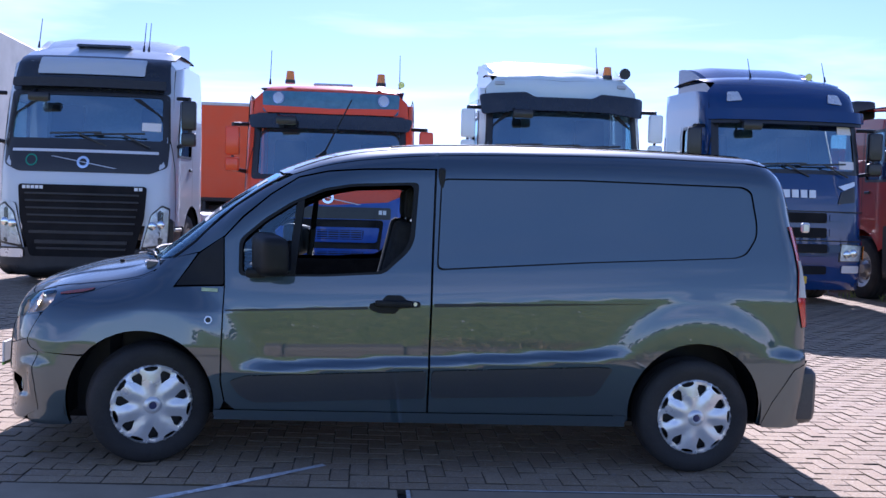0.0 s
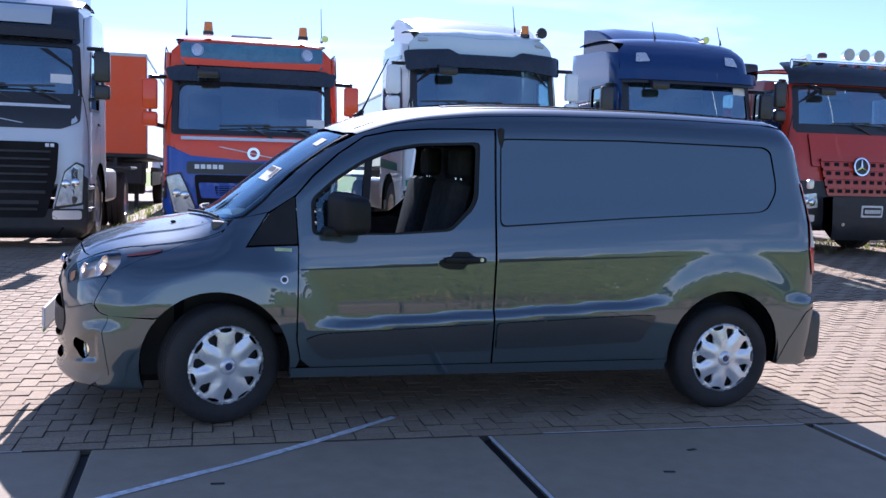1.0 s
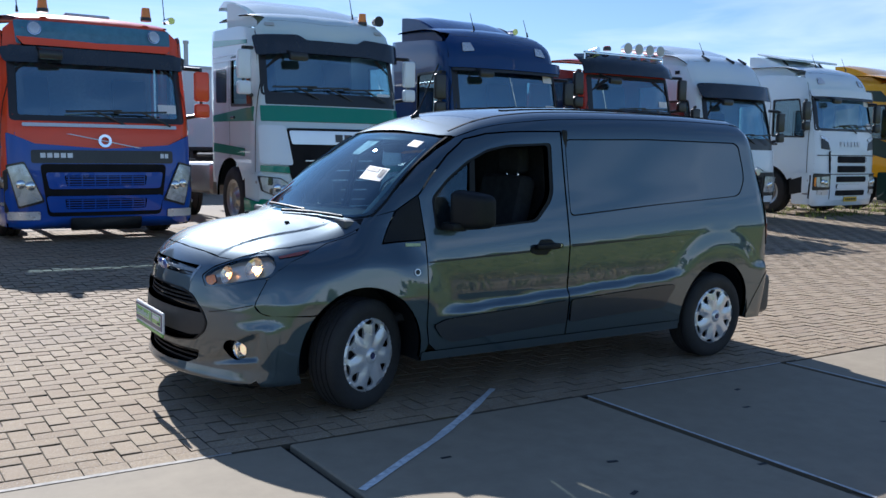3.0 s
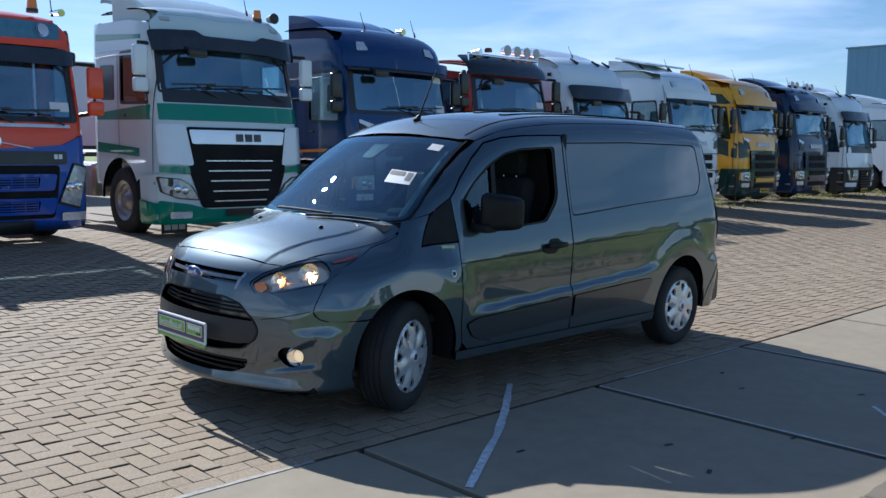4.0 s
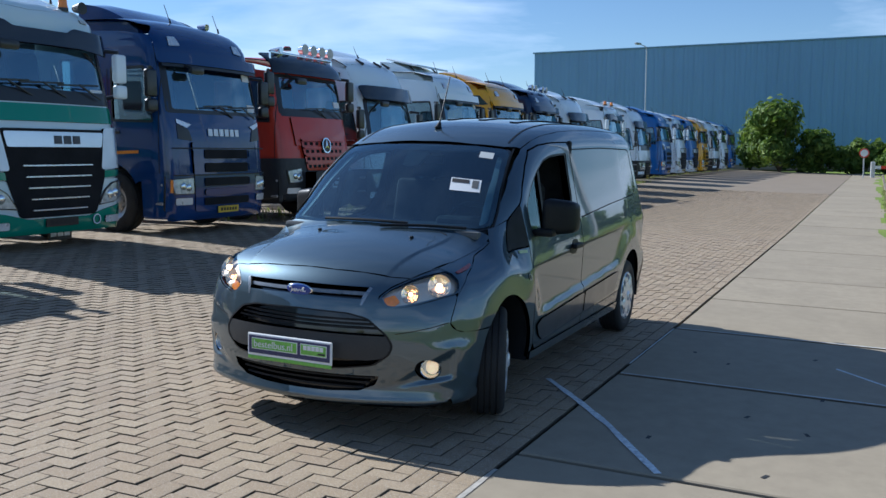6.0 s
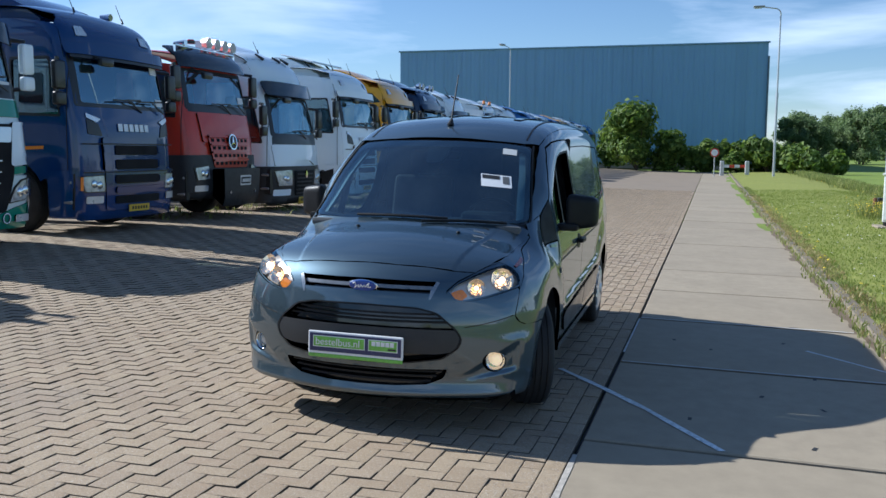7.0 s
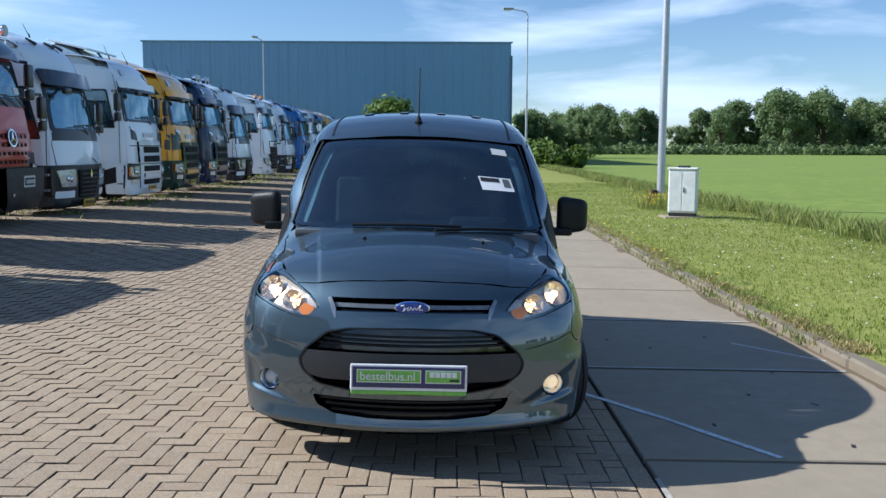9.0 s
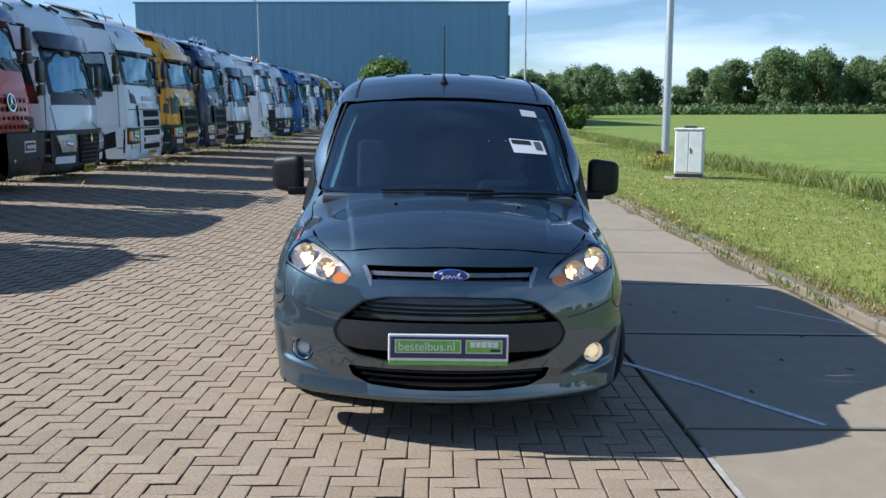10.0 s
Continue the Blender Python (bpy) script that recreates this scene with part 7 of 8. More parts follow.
def volvo_fm(x, y):
    t = Truck(x, y, dict(fz=(0.3, 0.8, 1.4, 1.65, 2.5, 2.9, 3.05), fx=(0.04, 0.0, 0.03, 0.08, 0.28, 0.34, 0.6), tx=(0.25, 0.5, 1.0, 2.2), tz=(2.92, 3.0, 3.05, 3.08), H=3.03, ws=(1.60, 2.52, 1.08, 1.06), low=0.20, mirror_mat=P_RED, bow=0.12, rim=P_RED, axles=3, tank=P_PEARL, mirror_z=2.12, len=1.9), P_RED, "red and blue truck cab with amber beacons on its roof")
    t.front("header_window", rounded([(-0.98, 2.56), (0.98, 2.56), (1.0, 2.87), (-1.0, 2.87)], 0.04, 3), 0.012, plain("header_blue", (0.10, 0.24, 0.34), 0.25, grain=10, coat=0.5), 0.02)
    t.front("sun_visor", rounded([(-1.10, 2.30), (1.10, 2.30), (1.14, 2.50), (0.8, 2.515), (-0.8, 2.515), (-1.14, 2.50)], 0.05, 3), 0.09, VISOR, 0.02)
    t.front("visor_stripe", rounded([(-0.90, 2.525), (0, 2.515), (0.90, 2.525), (0.97, 2.635), (0, 2.60), (-0.97, 2.635)], 0.015, 2), 0.118, P_RED, 0.09)
    t.side("pale_roof_side", rounded([(0.62, 2.50), (1.80, 2.50), (1.80, 2.86), (0.66, 2.84)], 0.05, 2), 0.004, P_PEARL, 0.01)
    for y0 in (-0.76, 0.76):
        t.disc("spot_lamp", y0, 2.765, 0.085, CHROME, 0.03)
        t.disc("spot_lens", y0, 2.765, 0.068, SILVER, 0.045)
    t.front("blue_front", rounded([(-1.15, 0.40), (1.15, 0.40), (1.155, 1.42), (0.85, 1.28), (0, 1.22), (-0.85, 1.28), (-1.155, 1.42)], 0.02, 2), 0.022, P_BLUE, 0.02, step=0.08)
    t.side("blue_side", [(0.14, 0.86), (0.72, 0.86), (0.9, 1.06), (1.75, 1.2), (1.8, 1.32), (0.9, 1.30), (0.14, 1.42)], 0.003, P_BLUE, 0.01)
    t.front("pale_strip", rect(-0.98, 1.50, 0.98, 1.545, 0.01), 0.016, PALE_BAR, 0.02)
    t.front("diagonal_bar", [(-0.48, 1.235), (-0.42, 1.235), (0.48, 1.41), (0.42, 1.41)][::-1], 0.032, PALE_BAR, 0.008)
    t.disc("emblem", 0.0, 1.325, 0.085, CHROME, 0.038, 0.05)
    t.bumper(0.20, 0.70, P_BLUE, 1.17, 0.03)
    t.front("name_panel", rounded([(-0.90, 1.03), (0.90, 1.03), (0.90, 1.20), (-0.90, 1.20)], 0.03, 2), 0.028, CAB_BLACK, 0.02)
    t.logo_bars(0.60, 1.10, 0.40, 0.06, 5, PALE_BAR, 0.036)
    t.logo_bars(-0.78, 1.10, 0.12, 0.06, 2, PALE_BAR, 0.036)
    t.grille(rounded([(-0.80, 1.02), (0.80, 1.02), (0.72, 0.34), (-0.72, 0.34)], 0.06, 3), CAB_BLACK, [], GREY_PLASTIC, 0.036)
    for z in (0.40, 0.70):
        fr = t.front("grille_frame", rounded([(-0.70, z), (0.70, z), (0.74, z + 0.21), (-0.74, z + 0.21)], 0.04, 3), 0.065, P_BLUE, 0.04, (rounded([(-0.50, z + 0.04), (0.50, z + 0.04), (0.52, z + 0.17), (-0.52, z + 0.17)], 0.02, 2)[::-1],))
        for i in range(4):
            t.front("grille_slat", rect(-0.50, z + 0.05 + 0.032 * i, 0.50, z + 0.065 + 0.032 * i, 0.004), 0.05, P_BLUE, 0.02, parent=fr)
        for i in range(7):
            t.front("grille_post", rect(-0.50 + i * 0.16, z + 0.04, -0.485 + i * 0.16, z + 0.17, 0.004), 0.048, P_BLUE, 0.02, parent=fr)
    t.lamps([(0.78, 0.56), (1.04, 0.48), (1.14, 0.98), (0.98, 1.02)], 0.05)
    for s in (-1, 1):
        t.front("fog_lamp", rect(s * 0.98 - 0.17, 0.30, s * 0.98 + 0.17, 0.41, 0.02), 0.05, SILVER, 0.02)
    t.front("front_step", rect(-0.45, 0.20, 0.45, 0.32, 0.02), 0.06, GREY_PLASTIC, 0.05)
    t.beacons((-0.72, 0.62), 0.55, 3.04)
    t.piece("roof_hatch", block((0.55, 0.6, 0.05), (1.1, 0, 3.05), 0.02), P_PEARL)
    t.piece("horn", rod((0.35, -1.02, 3.02), (0.7, -1.02, 3.05), 0.05, 0.03, 10), CHROME)
    t.antenna(0.62, -1.0, 3.02, 0.5)
    t.antenna(0.62, 0.92, 3.02, 0.5)
    t.label_card(-0.88, 1.72)
    t.piece("white_side_board", block((1.9, 0.05, 0.42), (3.3, 1.27, 0.72), 0.02), P_WHITE)
    t.piece("red_side_board", block((1.5, 0.06, 0.2), (3.3, 1.28, 0.78), 0.02), P_RED)


def daf_xf(x, y, color, stripes=True, mats=None, label="", beacon=True, detail=1.0):
    t = Truck(x, y, dict(fz=(0.3, 0.8, 1.5, 1.95, 2.7, 3.0, 3.3, 3.48), fx=(0.03, 0.0, 0.03, 0.10, 0.26, 0.33, 0.44, 0.9), tx=(0.3, 0.7, 1.3, 2.3), tz=(3.24, 3.38, 3.44, 3.46), H=3.38, ws=(2.10, 2.76, 1.10, 1.08), low=0.22, mirror_mat=P_WHITE, bow=0.11, wipers=3, len=2.25, detail=detail, step_mat=color), color, label)
    t.front("sun_visor", rounded([(-1.12, 2.64), (-0.6, 2.70), (0.6, 2.70), (1.12, 2.64), (1.14, 2.94), (0.55, 2.97), (0.42, 2.90), (-0.42, 2.90), (-0.55, 2.97), (-1.14, 2.94)], 0.04, 3), 0.12, VISOR, 0.02)
    if stripes:
        t.front("green_band", rect(-1.155, 1.70, 1.155, 1.93, 0.01), 0.016, P_GREEN, 0.016)
        t.side("green_band", [(0.14, 1.70), (2.1, 1.74), (2.1, 1.84), (0.14, 1.93)], 0.004, P_GREEN, 0.006)
        t.side("lower_green_band", [(0.70, 1.18), (2.1, 1.25), (2.1, 1.40), (0.70, 1.30)], 0.004, P_GREEN, 0.006)
        t.side("upper_green_band", [(0.62, 2.86), (2.1, 2.94), (2.1, 3.04), (0.62, 2.92)], 0.004, P_GREEN, 0.006)
        for z0 in (2.64, 2.72):
            t.side("pale_line", [(0.62, z0), (2.1, z0 + 0.04), (2.1, z0 + 0.07), (0.62, z0 + 0.03)], 0.004, P_WHITE, 0.006)
        t.front("green_skirt", rounded([(-1.17, 0.24), (1.17, 0.24), (1.18, 0.56), (0.80, 0.50), (0.50, 0.42), (-0.50, 0.42), (-0.80, 0.50), (-1.18, 0.56)], 0.04, 3), 0.045, P_GREEN, 0.04)
        for s in (-1, 1):
            t.front("thin_green_band", [(s * 0.72, 0.93), (s * 1.17, 0.96), (s * 1.17, 1.05), (s * 0.74, 1.03)], 0.044, P_GREEN, 0.02)
        t.side("green_sill", rounded([(0.12, 0.24), (0.66, 0.24), (0.66, 0.56), (0.12, 0.5)], 0.04, 2), 0.05, P_GREEN, 0.04)
    t.bumper(0.24, 0.92, color if stripes else P_WHITE, 1.18, 0.03)
    for s in (-1, 1):
        pts = [(0.74, 1.05), (1.17, 1.07), (1.18, 1.64), (0.84, 1.63)]
        t.front("corner_deflector", rounded(pts if s > 0 else mirrored(pts), 0.05, 3), 0.05, P_WHITE if stripes else color, 0.04)
    t.grille(rounded([(-0.84, 1.60), (0.84, 1.60), (0.80, 0.95), (0.62, 0.44), (-0.62, 0.44), (-0.80, 0.95)], 0.06, 3), CAB_BLACK, [(0.53 + 0.145 * i, 0.018, 0.44 + 0.03 * i) for i in range(5)], SILVER if stripes else GREY_PLASTIC, 0.045)
    t.front("name_panel", rounded([(-0.76, 1.36), (0.76, 1.36), (0.80, 1.56), (-0.80, 1.56)], 0.03, 2), 0.065, plain("name_panel", (0.80, 0.84, 0.88), 0.22, 0.45, vary=0.02), 0.02)
    t.logo_bars(-0.14, 1.40, 0.46, 0.11, 3, GREY_TRIM, 0.075)
    t.lamps([(0.68, 0.57), (0.98, 0.60), (1.14, 0.68), (1.17, 0.88), (0.94, 0.85), (0.80, 0.76)], 0.05)
    for s in (-1, 1):
        t.front("fog_lamp", rect(s * 0.92 - 0.14, 0.30, s * 0.92 + 0.14, 0.40, 0.02), 0.07, SILVER, 0.02)
        t.front("roof_marker", rect(s * 0.92 - 0.07, 3.12, s * 0.92 + 0.07, 3.17, 0.01), 0.015, WHITE_TRIM, 0.01)
    t.deflector(0.72, 3.40, 1.7, 3.64, 1.12, color)
    t.deflector(1.2, 3.50, 2.2, 3.76, 1.08, color, False)
    t.plate(0.31, CAB_BLACK if stripes else YELLOW_PLATE, 0.075)
    t.label_card(-0.90, 2.06)
    if stripes:
        t.side("rear_window", rounded([(1.48, 2.02), (1.95, 2.04), (1.95, 2.56), (1.48, 2.54)], 0.04, 2), 0.004, VISOR, 0.01)
        t.disc("round_sticker", -0.62, 0.36, 0.075, P_WHITE, 0.06, 0.058)
        for s in (-1, 1):
            fl = t.piece("mud_flap", block((0.02, 0.42, 0.30), (0.80, s * 0.66, 0.17), 0.004), CAB_BLACK, "black mud flap with a pale printed bar")
            for i in range(3):
                part("name_block", block((0.006, 0.10, 0.09), (0.787, s * 0.66 - 0.12 + 0.12 * i, 0.12), 0.001), PALE_BAR, fl)
        t.front("wiper_panel", rect(-1.09, 1.95, 1.09, 2.11, 0.02), 0.007, CAB_BLACK, 0.01)
        t.front("sponsor_plate", rect(0.18, 2.02, 0.58, 2.09, 0.005), -0.002, P_WHITE, 0)
    if beacon:
        t.beacons((-0.74,) if stripes else (-0.5, 0.5), 0.62, 3.32 if stripes else 3.38)
        if stripes:
            t.piece("spot_lamp", rod((0.50, -0.98, 3.36), (0.66, -0.98, 3.36), 0.085, 0.05, 16), GREY_PLASTIC)
    t.antenna(0.7, -0.60, 3.4, 0.4)
    return t


def scania(x, y, color, label, lower=None, detail=1.0, upper=None, stripe=False):
    t = Truck(x, y, dict(fz=(0.3, 0.8, 1.5, 1.95, 2.72, 3.12, 3.40, 3.54), fx=(0.03, 0.0, 0.02, 0.08, 0.23, 0.33, 0.56, 0.95), tx=(0.3, 0.75, 1.3, 2.3), tz=(3.20, 3.44, 3.53, 3.57), H=3.46, ws=(1.96, 2.72, 1.10, 1.08), low=0.22, bow=0.10, len=2.25, detail=detail), color, label)
    u = upper or color
    t.front("sun_visor", rounded([(-1.13, 2.69), (1.13, 2.69), (1.14, 2.86), (-1.14, 2.86)], 0.03, 2), 0.13, u, 0.03)
    t.front("visor_shade", rect(-1.10, 2.64, 1.10, 2.70, 0.02), 0.11, CAB_BLACK, 0.02)
    for s in (-1, 1):
        pts = [(0.66, 3.02), (0.90, 3.00), (0.86, 3.15), (0.70, 3.16)]
        t.front("roof_lamp", rounded(pts if s > 0 else mirrored(pts), 0.02, 2), 0.012, SILVER, 0.02)
        pts = [(0.74, 1.755), (1.02, 1.84), (1.02, 1.775), (0.84, 1.70)]
        t.front("marker_lamp", rounded(pts if s > 0 else mirrored(pts), 0.015, 2), 0.02, SILVER, 0.02)
        pts = [(0.80, 1.68), (1.02, 1.76), (1.02, 1.53), (0.74, 1.50)]
        t.front("air_slot", rounded(pts if s > 0 else mirrored(pts), 0.02, 2), 0.012, CAB_BLACK, 0.02)
    t.logo_bars(0.0, 1.58, 0.80, 0.115, 6, PALE_BAR, 0.02)
    low = lower or color
    t.bumper(0.24, 0.98, low, 1.18, 0.03)
    fr = t.front("grille_surround", rounded([(-0.78, 1.48), (0.78, 1.48), (0.74, 0.36), (-0.74, 0.36)], 0.05, 3), 0.046, low if lower else color, 0.05)
    for z, h, w in ((1.21, 0.15, 0.54), (0.99, 0.15, 0.54), (0.77, 0.13, 0.56), (0.46, 0.12, 0.56)):
        t.front("grille_opening", rect(-w, z, w, z + h, 0.03), 0.062, DEEP_BLACK, 0.02, parent=fr, step=0.08)
    t.front("blue_bar", rect(-0.56, 0.62, 0.56, 0.72, 0.04), 0.075, color, 0.03, parent=fr)
    if stripe:
        t.side("orange_stripe", [(0.72, 1.30), (2.0, 1.26), (2.0, 1.31), (0.72, 1.35)], 0.004, AMBER, 0.004)
    t.lamps([(0.78, 0.66), (1.10, 0.66), (1.14, 0.88), (0.80, 0.90)], 0.04, rect(1.125, 0.68, 1.15, 0.88, 0.005))
    for s in (-1, 1):
        t.front("fog_lamp", rect(s * 0.95 - 0.14, 0.48, s * 0.95 + 0.14, 0.59, 0.02), 0.05, SILVER, 0.02)
    t.plate(0.32)
    for z in (1.37, 0.94):
        t.front("panel_gap", rect(-1.12, z, 1.12, z + 0.018, 0.004), 0.052, SEAM, 0.004)
    for s in (-1, 1):
        for z in (1.24, 1.02, 0.78):
            t.front("side_vane", rect(s * 0.68 - 0.09, z, s * 0.68 + 0.09, z + 0.10, 0.01), 0.056, low, 0.02)
    if stripe:
        t.piece("horn", rod((0.85, -0.62, 3.50), (1.05, -0.62, 3.52), 0.06, 0.03, 10), CHROME)
    t.deflector(0.95, 3.46, 2.15, 3.80, 1.02, u)
    t.antenna(0.8, 0.35, 3.46, 0.3)
    t.antenna(0.8, -0.85, 3.44, 0.3)
    t.label_card(-0.92, 2.02)
    t.label_card(-0.92, 2.55)
    return t


def arocs(x, y):
    t = Truck(x, y, dict(fz=(0.4, 0.9, 1.4, 2.15, 2.9, 3.12, 3.24), fx=(0.03, 0.0, 0.03, 0.16, 0.32, 0.40, 0.7), tx=(0.3, 0.6, 1.2, 2.2), tz=(3.02, 3.15, 3.22, 3.24), H=3.17, ws=(2.08, 2.80, 1.08, 1.05), low=0.42, bow=0.10, axles=3, len=2.0, rim=P_YELLOW, mirror_z=2.62), P_DEEP_RED, "dark red construction truck with a lamp bar on its roof")
    t.front("sun_visor", rounded([(-1.12, 2.80), (1.12, 2.80), (1.10, 3.10), (-1.10, 3.10)], 0.03, 2), 0.14, VISOR, 0.03)
    t.front("black_band", rect(-1.08, 2.02, 1.08, 2.17, 0.02), 0.006, CAB_BLACK, 0.01)
    t.front("hood_panel", rounded([(-0.86, 1.46), (0.86, 1.46), (0.90, 2.0), (-0.90, 2.0)], 0.04, 3), 0.03, P_DEEP_RED, 0.03)
    t.bumper(0.42, 1.22, GREY_PLASTIC, 1.18, 0.03, 0.08)
    g = t.front("grille", rounded([(-0.74, 1.60), (0.74, 1.60), (0.60, 0.98), (-0.60, 0.98)], 0.05, 3), 0.05, P_DEEP_RED, 0.03)
    for i in range(4):
        z = 1.03 + 0.145 * i
        w = 0.60 + 0.035 * i
        t.front("grille_slat", rect(-w - 0.03, z + 0.075, w + 0.03, z + 0.11, 0.01), 0.085, P_DEEP_RED, 0.03, parent=g)
        for j in range(8):
            u = -w + 2 * w * (j + 0.2) / 8
            t.front("grille_opening", rect(u, z, u + 0.09, z + 0.06, 0.01), 0.056, DEEP_BLACK, 0.01, parent=g)
    t.disc("emblem", 0.0, 1.46, 0.15, CHROME, 0.11, 0.125)
    t.disc("emblem_back", 0.0, 1.46, 0.12, CAB_BLACK, 0.092)
    q = on_skin(t.body, "x-", np.array([[0.0, 1.46]]), t.reach)[0][0]
    for a in (90, 210, 330):
        t.piece("emblem_ray", rod((q[0] - 0.105, 0, 1.46), (q[0] - 0.105, 0.125 * math.cos(radians(a)), 1.46 + 0.125 * math.sin(radians(a))), 0.022, 0.005, 6), CHROME)
    t.front("front_plate", rounded([(-0.62, 0.44), (0.62, 0.44), (0.66, 0.96), (-0.66, 0.96)], 0.04, 3), 0.30, GREY_PLASTIC, 0.28)
    t.front("maker_frame", rect(-0.26, 0.66, 0.14, 0.84, 0.02), 0.305, PALE_BAR, 0.01)
    t.front("maker_field", rect(-0.23, 0.69, 0.11, 0.81, 0.02), 0.31, GREY_PLASTIC, 0.01)
    t.logo_bars(-0.06, 0.72, 0.30, 0.06, 7, PALE_BAR, 0.32)
    t.lamps([(0.76, 0.78), (1.06, 0.76), (1.10, 0.98), (0.80, 1.02)], 0.05)
    for s in (-1, 1):
        t.front("fog_lamp", rect(s * 0.95 - 0.15, 0.55, s * 0.95 + 0.15, 0.66, 0.02), 0.05, SILVER, 0.02)
        t.disc("towing_eye", s * 0.45, 0.54, 0.03, CHROME, 0.31)
    bar = t.piece("lamp_bar", rod((0.50, -1.05, 3.24), (0.50, 1.05, 3.24), 0.03, None, 10, rod((0.50, -1.05, 3.10), (0.50, -1.05, 3.24), 0.025, None, 8, rod((0.50, 1.05, 3.10), (0.50, 1.05, 3.24), 0.025, None, 8))), CHROME)
    for y0 in (-0.92, -0.62, -0.32, -0.02):
        lamp = part("spot_lamp", rod((0.42, y0, 3.38), (0.56, y0, 3.38), 0.115, 0.07, 18), CHROME, bar, "round chrome spot lamp")
        part("lens", rod((0.41, y0, 3.38), (0.42, y0, 3.38), 0.10, None, 18), WHITE_TRIM, lamp)
    b = t.piece("beacon", rod((0.55, 0.42, 3.38), (0.55, 0.42, 3.32), 0.08, None, 12), CAB_BLACK, "low red beacon")
    part("dome", rod((0.55, 0.42, 3.32), (0.55, 0.42, 3.40), 0.075, 0.06, 12), RED_LENS, b)
    t.piece("horn", rod((0.45, 0.75, 3.30), (0.7, 0.75, 3.30), 0.06, 0.03, 10), CHROME)
    t.piece("air_intake", block((0.5, 0.42, 0.35), (2.2, 0.9, 3.2), 0.08, None, 2), CAB_BLACK)
    t.label_card(-0.85, 2.25)
    t.piece("tipper_body", block((4.2, 2.4, 1.3), (4.7, 0, 1.95), 0.05), P_DEEP_RED)


def renault(x, y, color, label, detail=1.0):
    t = Truck(x, y, dict(fz=(0.3, 0.8, 1.5, 1.85, 2.7, 3.1, 3.45, 3.6), fx=(0.05, 0.0, 0.05, 0.12, 0.34, 0.50, 0.80, 1.2), tx=(0.35, 0.8, 1.4, 2.3), tz=(3.15, 3.45, 3.58, 3.62), H=3.5, ws=(1.66, 2.54, 1.06, 1.0), low=0.16, bow=0.16, corner=0.36, len=2.25, detail=detail), color, label)
    t.front("sun_visor", rounded([(-1.05, 2.50), (1.05, 2.50), (1.10, 2.80), (-1.10, 2.80)], 0.06, 3), 0.14, VISOR, 0.03)
    t.front("black_band", rounded([(-1.10, 1.40), (1.10, 1.40), (1.08, 1.64), (-1.08, 1.64)], 0.04, 3), 0.005, CAB_BLACK, 0.01)
    t.front("white_panel", rounded([(-1.08, 0.98), (-0.6, 1.0), (-0.35, 1.1), (0.35, 1.1), (0.6, 1.0), (1.08, 0.98), (1.12, 1.46), (-1.12, 1.46)], 0.05, 3), 0.02, color, 0.03)
    t.bumper(0.16, 0.98, GREY_PLASTIC, 1.16, 0.03, 0.08)
    t.grille(rounded([(-0.48, 0.88), (0.48, 0.88), (0.40, 0.32), (-0.40, 0.32)], 0.04, 3), CAB_BLACK, [(0.36 + 0.085 * i, 0.03, 0.38) for i in range(6)], GREY_PLASTIC, 0.05)
    t.front("emblem", [(0.0, 0.70), (0.06, 0.80), (0.0, 0.90), (-0.06, 0.80)], 0.085, CHROME, 0.015)
    t.lamps([(0.56, 0.56), (1.0, 0.56), (1.10, 0.88), (0.60, 0.90)], 0.04)
    for s in (-1, 1):
        t.front("fog_lamp", rect(s * 0.85 - 0.25, 0.34, s * 0.85 + 0.25, 0.48, 0.02), 0.05, P_WHITE, 0.02)
        t.side("roof_camera", rect(0.9, 3.05, 1.0, 3.12, 0.01), 0.02, CAB_BLACK, 0.02)
    t.deflector(0.95, 3.50, 2.1, 3.80, 1.05, color)
    t.plate(0.17)
    for y0 in (-0.7, -0.3, 0.5):
        t.piece("roof_horn", rod((0.72, y0, 3.36), (0.92, y0, 3.48), 0.035, 0.02, 8), CAB_BLACK)
    t.antenna(0.8, 0.6, 3.5, 0.25)
    return t


volvo_fh(-4.5, 7.66)
volvo_fm(-0.92, 7.66)
daf_xf(2.65, 7.52, P_SILVER, True, label="silver green truck cab with green stripes and a high roof")
scania(6.2, 7.43, P_NAVY, "glossy navy blue truck cab with a high roof", stripe=True)
arocs(9.5, 7.5)
renault(12.85, 7.42, P_WHITE, "white truck cab with a dark visor and dark bumper")
pale = scania(16.55, 7.22, P_WHITE, "white truck cab with a high roof and dark lamp bands", detail=0.8)
for s in (-1, 1):
    pts = [(0.755, 0.60), (1.165, 0.58), (1.17, 0.97), (0.76, 0.95)]
    pale.front("lamp_band", rounded(pts if s > 0 else mirrored(pts), 0.03, 2), 0.037, CAB_BLACK, 0.02)
board = pale.piece("spoiler_board", block((0.95, 1.9, 0.05), (1.55, 0, 3.72), 0.02, Matrix.Rotation(-0.22, 4, "Y")), P_WHITE, "raised white roof spoiler")
for s in (-1, 1):
    part("strut", rod((1.3, s * 0.7, 3.50), (1.5, s * 0.7, 3.71), 0.025, None, 8), CAB_BLACK, board)
pale.side("lamp_band", [(0.13, 0.58), (0.72, 0.46), (0.72, 0.80), (0.13, 0.97)], 0.028, CAB_BLACK, 0.03)
scania(20.25, 7.18, P_YELLOW, "yellow truck cab with dark green stripes", P_DARK_GREEN, 0.7)
yellow = [o for o in bpy.data.objects if o.get("label") == "yellow truck cab with dark green stripes"][0]
